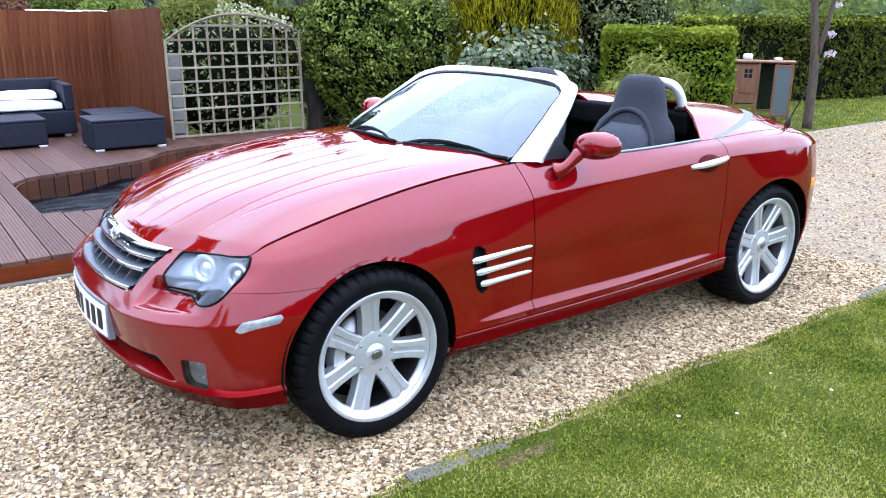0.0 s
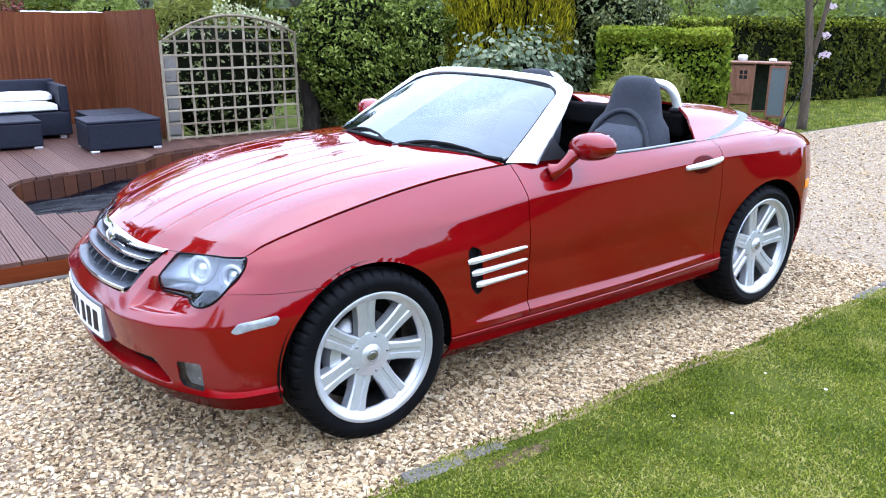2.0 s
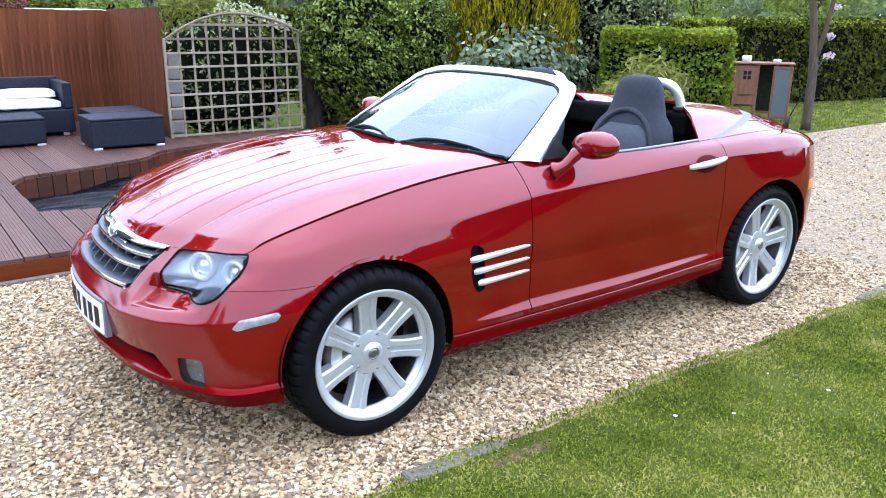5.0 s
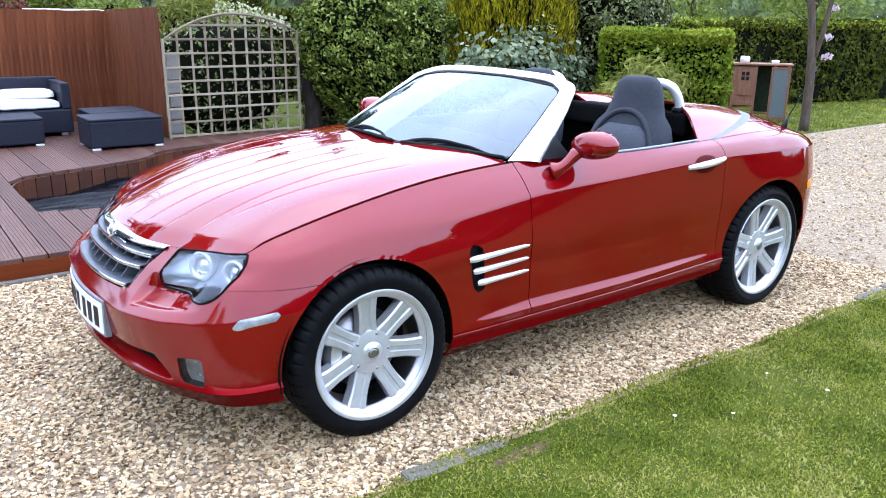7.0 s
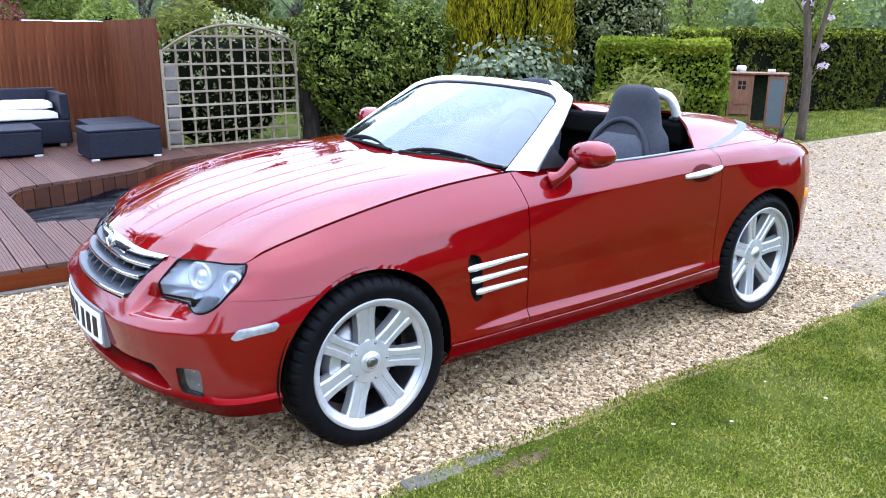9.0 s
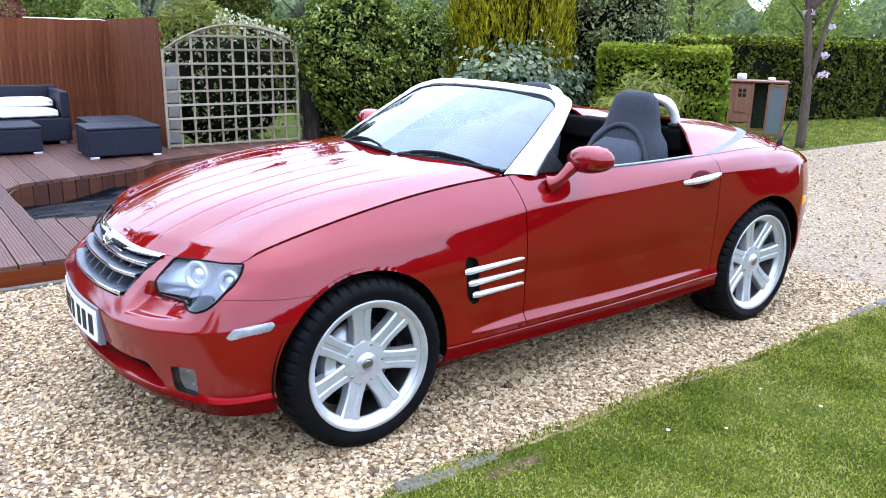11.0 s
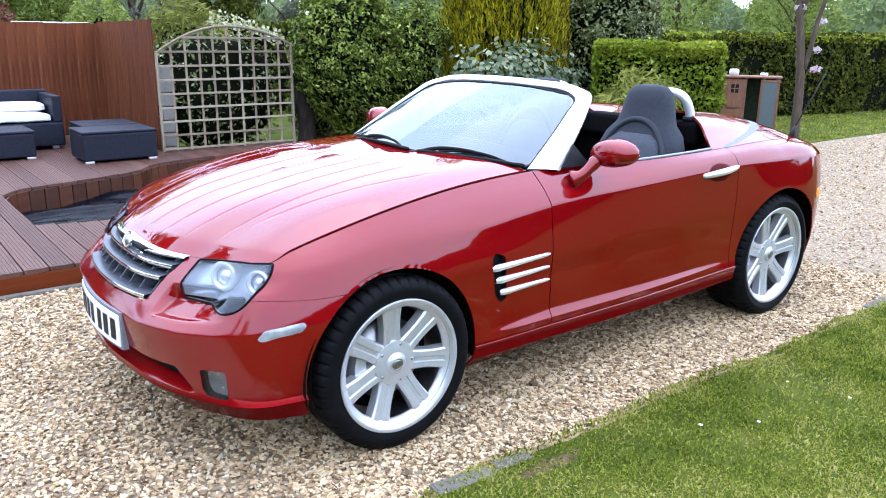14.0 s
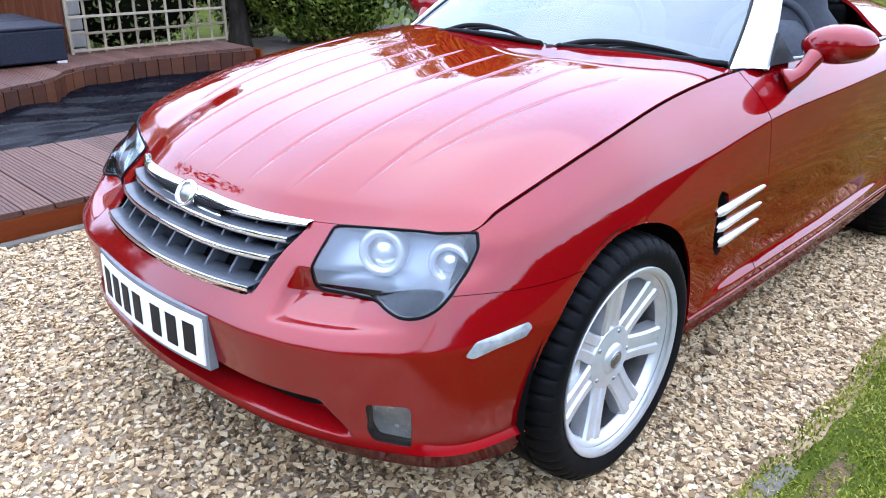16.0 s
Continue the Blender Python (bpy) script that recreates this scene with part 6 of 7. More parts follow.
def wheel(radius, width, rim, phase, name="wheel"):
    """A tyre on a seven-spoke alloy rim; its outer face looks along -y."""
    root = new(name)
    root.parent = car
    tagged(root, "seven-spoke silver alloy wheel with a low-profile black tyre")
    hw = width / 2
    prof = [(rim - 0.008, hw - 0.02), (rim + 0.008, hw - 0.008), (rim + (radius - rim) * 0.45, hw), (radius - 0.022, hw - 0.006), (radius - 0.006, hw - 0.022), (radius, hw - 0.045),
            (radius, 0.045), (radius - 0.007, 0.042), (radius - 0.007, 0.034), (radius, 0.031), (radius, -0.031), (radius - 0.007, -0.034), (radius - 0.007, -0.042), (radius, -0.045),
            (radius, -hw + 0.045), (radius - 0.006, -hw + 0.022), (radius - 0.022, -hw + 0.006), (rim + (radius - rim) * 0.45, -hw), (rim + 0.008, -hw + 0.008), (rim - 0.008, -hw + 0.02)]
    sides = 288
    v, f = revolve(prof, sides)
    k = len(prof)
    for i in range(sides):
        if i % 6 == 0:
            for j in (4, 5, 6, 13, 14, 15):
                q = v[i * k + j]
                h = math.hypot(q[0], q[2])
                q[0] *= (h - 0.010) / h
                q[2] *= (h - 0.010) / h
    solid("tyre", v, f, RUBBER, root, "black low-profile road tyre with grooved tread").data.set_sharp_from_angle(angle=radians(35))
    # barrel and lip
    v, f = revolve([(rim - 0.010, -hw + 0.012), (rim + 0.002, -hw + 0.004), (rim + 0.004, -hw + 0.010), (rim - 0.006, -hw + 0.014), (rim - 0.016, -hw + 0.022)], 96)
    solid("rim_lip", v, f, ALLOY, root)
    v, f = revolve([(rim - 0.016, -hw + 0.022), (rim - 0.022, -hw + 0.06), (rim - 0.035, 0.06), (rim - 0.03, hw - 0.02)], 96)
    solid("barrel", v, f, STEEL, root)
    v, f = revolve([(rim - 0.034, -hw + 0.048), (rim - 0.030, -hw + 0.030), (rim - 0.010, -hw + 0.022)], 96)
    solid("rim_ring", v, f, ALLOY, root)
    face = -hw + 0.052
    for i in range(7):
        a = 2 * math.pi * i / 7 + phase
        turn = Euler((0, -a, 0)).to_matrix()
        rows = []
        for t in np.linspace(0, 1, 9):
            r = 0.052 + (rim - 0.018 - 0.052) * t
            w = 0.040 - 0.006 * math.sin(math.pi * t) + 0.004 * t ** 3
            y = face - 0.004 * math.sin(math.pi * t) - 0.024 * t ** 2
            ring = []
            for px, py in ((-1, 0.045), (-1, 0.006), (-0.84, 0.0), (-0.30, 0.0), (-0.20, 0.006), (0.20, 0.006), (0.30, 0.0), (0.84, 0.0), (1, 0.006), (1, 0.045)):
                ring.append(tuple(turn @ Vector((r, y + py, px * w))))
            rows.append(ring)
        v, f = loft(rows)
        solid("spoke", v, f, ALLOY, root).data.set_sharp_from_angle(angle=radians(30))
    v, f = revolve([(0.086, face + 0.045), (0.086, face + 0.004), (0.081, face - 0.004), (0.060, face - 0.008), (0.041, face - 0.010), (0.038, face - 0.014), (0.034, face - 0.018), (0.0005, face - 0.021)], 48)
    solid("hub", v, f, ALLOY, root).data.set_sharp_from_angle(angle=radians(40))
    v, f = revolve([(0.023, face - 0.015), (0.023, face - 0.0215), (0.018, face - 0.022), (0.018, face - 0.016)], 30)
    solid("cap_ring", v, f, STEEL, root)
    v, f = revolve([(0.0175, face - 0.018), (0.0175, face - 0.0212), (0.012, face - 0.0222), (0.0005, face - 0.0226)], 24)
    solid("cap_badge", v, f, STEEL, root, "grey round cap badge")
    for i in range(5):
        a = 2 * math.pi * i / 5
        v, f = revolve([(0.006, face - 0.002), (0.006, face - 0.0085), (0.0005, face - 0.0095)], 10)
        v = v + np.array([0.070 * math.cos(a), 0, 0.070 * math.sin(a)])
        solid("bolt", v, f, STEEL, root)
    v, f = revolve([(0.148, 0.012), (0.148, -0.004), (0.085, -0.004), (0.08, -0.012), (0.0005, -0.012)], 48)
    solid("brake_disc", v, f, STEEL, root)
    # added disc that puts the wheel's inner shade behind the spokes
    v, f = revolve([(rim - 0.042, 0.034), (rim - 0.05, 0.030), (0.10, 0.022), (0.0005, 0.022)], 48)
    solid("dust_shield", v, f, DARK, root, "dark disc added to darken the gaps between the spokes")
    rows = []
    for k in range(13):
        a = math.radians(147 + 5 * k)
        wide_ = 0.75 if k in (0, 12) else 1.0
        rows.append([(r * math.cos(a), y, r * math.sin(a)) for r, y in ((0.135 - 0.027 * wide_, -0.012), (0.135 - 0.022 * wide_, -0.05), (0.135 + 0.022 * wide_, -0.05), (0.135 + 0.027 * wide_, -0.012), (0.16, 0.01), (0.11, 0.01))])
    v, f = loft(rows)
    solid("caliper", v, f, ALLOY, root).data.set_sharp_from_angle(angle=radians(40))
    return root


for wx, wy, wz, rad, wid, rim, phase in ((0.005, 0.747, 0.318, 0.318, 0.225, 0.242, -0.13), (2.402, 0.742, 0.330, 0.330, 0.255, 0.256, 0.12)):
    wl_ = wheel(rad, wid, rim, phase)
    wl_.matrix_basis = pose(wx, -wy, wz)
    copy_thing(wl_, pose(wx, wy, wz, 0, 0, 180))


# ---- plants ----
def leaves(places, normals, size, shape=(1.0, 0.55), droop=0.25, jitter=0.6):
    """Folded leaves at places: four corners each, base, side, tip, side."""
    n = len(places)
    nrm = normals + rng.normal(0, jitter, (n, 3))
    nrm /= np.linalg.norm(nrm, axis=1)[:, None] + 1e-9
    d = rng.normal(0, 1, (n, 3))
    d -= (d * nrm).sum(1)[:, None] * nrm
    d /= np.linalg.norm(d, axis=1)[:, None] + 1e-9
    d[:, 2] -= droop
    d /= np.linalg.norm(d, axis=1)[:, None] + 1e-9
    s = np.cross(nrm, d)
    size = size * rng.uniform(0.6, 1.35, n)
    ln, wd = (size * shape[0])[:, None], (size * shape[1])[:, None]
    v = np.stack([places - d * ln * 0.5, places + s * wd * 0.5 + nrm * wd * 0.18, places + d * ln * 0.5 - nrm * ln * 0.1, places - s * wd * 0.5 + nrm * wd * 0.18], 1)
    q = np.arange(n * 4).reshape(n, 4)
    return v.reshape(-1, 3), q


def blob(n, radii, power=2.0, shell=0.35, lumps=0.16, seed=0, low=-1.0):
    """Places and outward normals near the surface of an uneven rounded mass about the origin."""
    d = rng.normal(0, 1, (n * 2, 3))
    d /= np.linalg.norm(d, axis=1)[:, None]
    d = d[d[:, 2] > low][:n]
    k = (np.abs(d) ** power).sum(1) ** (-1 / power)
    bump_ = np.array([noise.noise(Vector(q) * 2.3 + Vector((seed, 0, 0))) + 0.5 * noise.noise(Vector(q) * 5.5 + Vector((0, seed, 0))) for q in d])
    depth = 1 - shell * rng.random(len(d)) ** 2.2
    r = k * (1 + lumps * bump_) * depth
    return d * r[:, None] * np.array(radii), d


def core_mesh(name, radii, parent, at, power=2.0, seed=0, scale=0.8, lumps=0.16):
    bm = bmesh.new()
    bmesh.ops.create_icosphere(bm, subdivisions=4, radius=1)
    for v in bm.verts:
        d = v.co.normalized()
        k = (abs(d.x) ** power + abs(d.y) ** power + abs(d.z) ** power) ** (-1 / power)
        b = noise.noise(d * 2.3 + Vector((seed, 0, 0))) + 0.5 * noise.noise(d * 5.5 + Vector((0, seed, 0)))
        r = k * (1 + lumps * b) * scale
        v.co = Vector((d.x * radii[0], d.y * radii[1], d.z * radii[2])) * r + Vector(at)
    return part(name, bm, SHADED_TWIGS, parent, smooth=True)


def shrub(name, label, category, at, radii, count, size, leaf_mat, power=2.0, shape=(1.0, 0.55), lumps=0.16, core=0.8, seed=1, stems=5, shell=0.35, group="", droop=0.25, jitter=0.6, clump=0):
    """A shrub: stems, a near-black core that carries the inner shade, and a crown of separate leaves."""
    root = thing(name, label, category, at, group)
    cz = radii[2]
    for k in range(stems):
        a = 2 * math.pi * k / stems + seed
        e = Vector((0.5 * radii[0] * math.cos(a), 0.5 * radii[1] * math.sin(a), cz))
        tube("stem", bend([(0.05 * math.cos(a), 0.05 * math.sin(a), -0.03), e * 0.5 + Vector((0.03, 0.02, -0.1)), e], 8), np.linspace(0.028, 0.01, 8), BARK, root, 7)
    if core:
        core_mesh("inner_growth", radii, root, (0, 0, cz), power, seed, core, lumps)
    p, d = blob(count, radii, power, shell, lumps, seed)
    if clump:
        c, cd = blob(clump, radii, power, 0.12, lumps, seed + 3)
        pick = rng.integers(0, len(c), len(p))
        off = rng.normal(0, 1, (len(p), 3))
        off /= np.linalg.norm(off, axis=1)[:, None]
        spread = 0.62 * (radii[0] * radii[2] * 12 / clump) ** 0.5 * rng.uniform(0.5, 1.3, len(c))[pick]
        off *= (spread * rng.random(len(p)) ** 0.4)[:, None]
        loose = rng.random(len(p)) < 0.45
        p, d = np.where(loose[:, None], p, c[pick] * 0.95 + off * np.array([1, 1, 0.8])), np.where(loose[:, None], d, off / spread[:, None] + cd[pick] * 0.5)
    v, q = leaves(p + np.array([0, 0, cz]), d + np.array([0, 0, 0.35]), size, shape, droop, jitter)
    soup("crown", v, q, leaf_mat, root)
    return root


def overhang(root, dx, height):
    """Draws the foot of a shrub aside below a height, so that its crown hangs over."""
    for ob in root.children:
        for v in ob.data.vertices:
            v.co.x += dx * max(0.0, 1 - v.co.z / height)


def hedge(name, label, a, b, depth, height, count, size, leaf_mat, uneven=0.05, kind="", fresh=0):
    """A clipped hedge from a to b; fresh: how many pale leaves lie on its top."""
    a, b = Vector(a), Vector(b)
    length = (b - a).length
    root = thing(name, label, "hedge", kind=kind)
    ang = math.degrees(math.atan2(b.y - a.y, b.x - a.x))
    root.matrix_basis = pose((a.x + b.x) / 2, (a.y + b.y) / 2, 0, 0, 0, ang)
    area = np.array([length * height, length * height, length * depth, depth * height, depth * height])
    pick = rng.choice(5, count, p=area / area.sum())
    r1, r2 = rng.uniform(-1, 1, count), rng.uniform(-1, 1, count)
    inn = 0.10 * rng.random(count) ** 2
    p, n = np.zeros((count, 3)), np.zeros((count, 3))
    L, D, H = length / 2, depth / 2, height
    for k, (nx, ny, nz) in enumerate(((0, -1, 0), (0, 1, 0), (0, 0, 1), (-1, 0, 0), (1, 0, 0))):
        m = pick == k
        n[m] = (nx, ny, nz)
        if k < 2:
            p[m] = np.stack([r1[m] * L, np.full(m.sum(), ny * D), (r2[m] + 1) / 2 * H], 1)
        elif k == 2:
            p[m] = np.stack([r1[m] * L, r2[m] * D, np.full(m.sum(), H)], 1)
        else:
            p[m] = np.stack([np.full(m.sum(), nx * L), r1[m] * D, (r2[m] + 1) / 2 * H], 1)
    wob = np.array([noise.noise(Vector(q) * 1.6) + 0.6 * noise.noise(Vector(q) * 5) for q in p])
    p = p + n * (uneven * wob - inn)[:, None] + rng.normal(0, 0.012, (count, 3))
    v, q = leaves(p, n + np.array([0, 0, 0.2]), size, (1.0, 0.6), 0.1, 0.7)
    soup("foliage", v, q, leaf_mat, root)
    if fresh:
        # young growth on the box hedge; painted top light on the boundary hedge
        x, y = rng.uniform(-L, L, fresh), rng.uniform(-D, D, fresh)
        z = H + 0.5 * uneven * np.array([noise.noise((a * 2.5, b * 2.5, 7)) for a, b in zip(x, y)]) + rng.uniform(-0.05, 0.06, fresh)
        spill = rng.random(fresh) < 0.3
        y[spill], z[spill] = -D + rng.normal(0, 0.02, spill.sum()), H - 0.13 * rng.random(spill.sum()) ** 1.5
        v, q = leaves(np.stack([x, y, z], 1), rng.normal(0, 0.5, (fresh, 3)) + np.array([0, 0, 1.0]), size * 0.9, (1.0, 0.55), -0.3, 0.6)
        soup("pale_top", v, q, L_PALETOP, root, "pale yellow-green leaves on the clipped top, young growth and top light")
    # near-black block that carries the shade behind the leaves
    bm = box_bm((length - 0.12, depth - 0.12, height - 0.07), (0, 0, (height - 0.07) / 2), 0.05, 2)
    part("inner_growth", bm, SHADED_TWIGS, root)
    return root


def tree(name, label, at, height, spread, count, size, leaf_mat, trunk=0.12, clear_stem=1.8, seed=1, clumps=26, group="", bark=BARK, kind=""):
    """A tapered trunk, limbs and a crown of leaf clumps with gaps."""
    root = thing(name, label, "tree", at, group, kind)
    r = random.Random(seed)
    top = height * 0.9
    path = bend([(0, 0, -0.05), (r.uniform(-.06, .06), r.uniform(-.06, .06), clear_stem * 0.6), (r.uniform(-.15, .15), r.uniform(-.15, .15), height * 0.6), (r.uniform(-.2, .2), r.uniform(-.2, .2), top)], 14)
    tube("trunk", path, np.linspace(trunk, trunk * 0.15, 14), bark, root, 10)
    centres = []
    limb_v, limb_f, base = [], [], 0
    for k in range(clumps):
        z = clear_stem + (height - clear_stem) * (k + 0.5) / clumps
        f = (z - clear_stem) / (height - clear_stem)
        w = spread * (math.sin(math.pi * (0.12 + 0.84 * f)) ** 0.7) * r.uniform(0.35, 1.0)
        a = k * 2.4 + r.uniform(-.5, .5)
        c = np.array([w * math.cos(a), w * math.sin(a), z])
        centres.append(c)
        s = path[min(13, int(13 * max(0.2, (z - 0.5) / top * 0.85)))]
        pv, pf = tube_arrays(bend([s, (s + c) / 2 + np.array([0, 0, 0.08 * spread]), c], 6), np.linspace(trunk * 0.35, trunk * 0.08, 6), 6)
        limb_v.append(pv)
        limb_f += [tuple(i + base for i in face) for face in pf]
        base += len(pv)
    solid("limb_set", np.concatenate(limb_v), limb_f, bark, root)
    per = count // clumps
    ps, ns = [], []
    for k, c in enumerate(centres):
        rr = spread * r.uniform(0.22, 0.42)
        p, d = blob(per, (rr, rr, rr * 0.75), 2.0, 0.8, 0.3, seed + k)
        ps.append(p + c)
        ns.append(d)
    v, q = leaves(np.concatenate(ps), np.concatenate(ns) + np.array([0, 0, 0.4]), size)
    soup("crown", v, q, leaf_mat, root)
    return root


shrub("climber_bush", "dense light-green climbing shrub with pale new leaves", "bush", (3.84, 5.95, 0), (0.78, 0.55, 1.06), 26000, 0.056, L_BUSH, 2.25, (1, 0.55), 0.18, 0.80, 2, shell=0.45, clump=170)
overhang(bpy.data.objects["climber_bush"], 0.52, 1.1)
shrub("climber_bush", "looser grey-green leafy shrub behind the climbing shrub", "bush", (4.72, 5.75, 0), (0.48, 0.45, 0.95), 8500, 0.06, L_BUSH, 2.3, (1, 0.5), 0.3, 0.62, 5, shell=0.6, clump=70)
shrub("dark_shrub", "tall dark glossy evergreen shrub with large leaves", "bush", (7.75, 5.15, 0), (0.86, 0.8, 1.5), 30000, 0.066, L_DARK, 2.4, (1, 0.5), 0.18, 0.82, 3, shell=0.4, clump=220)


def golden_conifer():
    """Upright sprays on a columnar cone."""
    root = thing("golden_conifer", "tall columnar golden-yellow conifer with feathery upright sprays", "conifer", (5.92, 5.27, 0))
    tube("trunk", [(0, 0, -0.05), (0, 0, 1.5), (0, 0, 3.6)], [0.1, 0.07, 0.02], BARK, root, 8)
    n = 60000
    z = rng.uniform(0.35, 3.9, n)
    a = rng.uniform(0, 2 * np.pi, n)
    prof = np.interp(z, [0.3, 0.9, 1.6, 2.6, 3.4, 3.9], [0.66, 0.80, 0.80, 0.68, 0.42, 0.08])
    lump = np.array([noise.noise((math.cos(q) * 3.2, math.sin(q) * 3.2, w * 0.8)) + 0.9 * noise.noise((math.cos(q) * 11, math.sin(q) * 11, w * 2.2)) for q, w in zip(a, z)])
    ridge = np.array([abs(noise.noise((math.cos(q) * 9, math.sin(q) * 9, w * 1.3 + 0.4 * math.sin(q * 7)))) for q, w in zip(a, z)])
    r = prof * (1 + 0.10 * lump + 0.26 * np.clip(ridge * 3, 0, 1) - 0.17) * (1 - 0.16 * rng.random(n) ** 2)
    base = np.stack([r * np.cos(a), r * np.sin(a), z], 1)
    out = np.stack([np.cos(a), np.sin(a), np.zeros(n)], 1)
    ln = rng.uniform(0.045, 0.11, n)[:, None]
    d = out * rng.uniform(0.05, 0.5, n)[:, None] + np.array([0, 0, 1.0]) + rng.normal(0, 0.16, (n, 3))
    d /= np.linalg.norm(d, axis=1)[:, None]
    s = np.cross(d, out + rng.normal(0, 0.5, (n, 3)))
    s /= np.linalg.norm(s, axis=1)[:, None]
    w = ln * 0.11
    v = np.stack([base, base + d * ln * 0.45 + s * w, base + d * ln, base + d * ln * 0.45 - s * w], 1).reshape(-1, 3)
    soup("crown", v, np.arange(n * 4).reshape(n, 4), L_GOLD, root)
    # near-black core painting the shade between the sprays
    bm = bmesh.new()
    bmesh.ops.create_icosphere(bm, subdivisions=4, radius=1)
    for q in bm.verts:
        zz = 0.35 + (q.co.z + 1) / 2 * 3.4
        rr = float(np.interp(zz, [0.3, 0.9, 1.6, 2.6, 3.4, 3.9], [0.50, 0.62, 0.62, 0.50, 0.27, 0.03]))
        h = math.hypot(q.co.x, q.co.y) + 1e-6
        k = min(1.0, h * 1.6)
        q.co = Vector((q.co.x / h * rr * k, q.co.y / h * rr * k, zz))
    part("inner_growth", bm, SHADED_TWIGS, root, smooth=True)


golden_conifer()


def old_trunk():
    """The thick bare stem of an old climber beside the trellis."""
    root = thing("old_trunk", "thick dark gnarled trunk beside the trellis", "trunk", (3.32, 6.15, 0))
    v, f = tube_arrays(bend([(0, 0, -0.05), (0.03, 0.02, 0.35), (-0.03, 0.05, 0.8), (0.05, 0.1, 1.35)], 18), np.interp(np.linspace(0, 1, 18), [0, 0.15, 1], [0.17, 0.115, 0.07]), 14)
    v = np.array([np.array(q) + 0.018 * noise.noise(Vector(q) * 7) for q in v])
    solid("trunk", v, f, OLDBARK, root)
    tube("limb", bend([(0.0, 0.05, 0.75), (-0.18, 0.05, 1.0), (-0.3, 0.02, 1.35)], 8), np.linspace(0.05, 0.025, 8), OLDBARK, root, 8)
    tube("limb", bend([(0.02, 0.06, 0.95), (0.2, -0.05, 1.2), (0.34, -0.1, 1.55)], 8), np.linspace(0.05, 0.02, 8), OLDBARK, root, 8)


old_trunk()
# Added shrub that keeps the gap between trellis and bush dark.
shrub("dark_shrub", "dark evergreen shrub added to darken the gap beside the trellis", "bush", (4.02, 7.0, 0), (0.46, 0.4, 0.85), 5000, 0.07, L_DARK, 2.4, (1, 0.5), 0.2, 0.84, 23)


def planting_bed():
    """Bare leaf-strewn soil under the shrubs beyond the pond."""
    xs, ys = np.linspace(3.12, 6.6, 60), np.linspace(3.6, 6.9, 56)
    v = []
    for y in ys:
        for x in xs:
            edge = min(x - 3.12, 6.6 - x, y - 3.6, 6.9 - y) + 0.10 * noise.noise((x * 2, y * 2, 3))
            v.append((x, y, -0.03 + min(1.0, max(0.0, edge / 0.15)) * 0.05 + 0.02 * noise.noise((x * 6, y * 6, 0))))
    n = len(xs)
    f = [(j * n + i, j * n + i + 1, (j + 1) * n + i + 1, (j + 1) * n + i) for j in range(len(ys) - 1) for i in range(n - 1)]
    return tagged(solid("planting_bed", v, f, SOIL), "dark bare soil bed under the shrubs", "soil", kind="structure")


planting_bed()


def variegated_ivy():
    """Broad rounded six-cornered leaves on climbing stems."""
    root = shrub("variegated_ivy", "sprawling variegated ivy with large cream-edged leaves", "ivy", (5.36, 4.28, 0), (0.80, 0.33, 0.60), 500, 0.06, L_DARK, 2.0, (1, 0.9), 0.5, 0.62, 8, 6, 0.55)
    n = 2600
    p, d = blob(n, (1.12, 0.40, 0.72), 2.3, 0.5, 0.5, 8)
    p = p + np.array([0, 0, 0.66])
    nrm = d + np.array([-0.2, -0.4, 0.25]) + rng.normal(0, 0.45, d.shape)
    nrm /= np.linalg.norm(nrm, axis=1)[:, None]
    t = rng.normal(0, 1, d.shape) + np.array([0, 0, -0.8])
    t -= (t * nrm).sum(1)[:, None] * nrm
    t /= np.linalg.norm(t, axis=1)[:, None]
    s = np.cross(nrm, t)
    size = rng.uniform(0.022, 0.048, len(p))[:, None]
    ring = [(-0.75, 0.0, 0.12), (-0.62, 0.72, -0.10), (0.05, 0.92, -0.14), (0.62, 0.50, -0.04), (1.05, 0.0, -0.10), (0.62, -0.50, -0.04), (0.05, -0.92, -0.14), (-0.62, -0.72, -0.10)]
    v = np.stack([p + size * (a * t + b * s + c * nrm) for a, b, c in ring], 1)
    soup("leaf_mass", v.reshape(-1, 3), np.arange(len(p) * 8).reshape(-1, 8), L_IVY, root)


variegated_ivy()
shrub("pale_shrub", "low pale yellow-green strap-leaved shrub before the clipped hedge", "bush", (6.05, 3.02, 0), (0.66, 0.42, 0.52), 3600, 0.15, L_FERN, 2.0, (1, 0.20), 0.4, 0.4, 11, 6, 0.7, droop=-0.05)
hedge("box_hedge", "bright green clipped square hedge block", (6.42, 4.05), (7.40, 2.83), 0.9, 1.36, 17000, 0.058, L_BOX, 0.09, fresh=3600)
hedge("boundary_hedge", "long dark green clipped conifer hedge along the lawn", (8.3, 6.5), (28, 3.3), 1.0, 1.53, 68000, 0.085, L_HEDGE, 0.12, fresh=5000)


# ---- sofa group on the deck ----
def wicker_box(name, size, at, parent, bevel=0.018):
    return box(name, size, at, WICKER, parent, bevel)


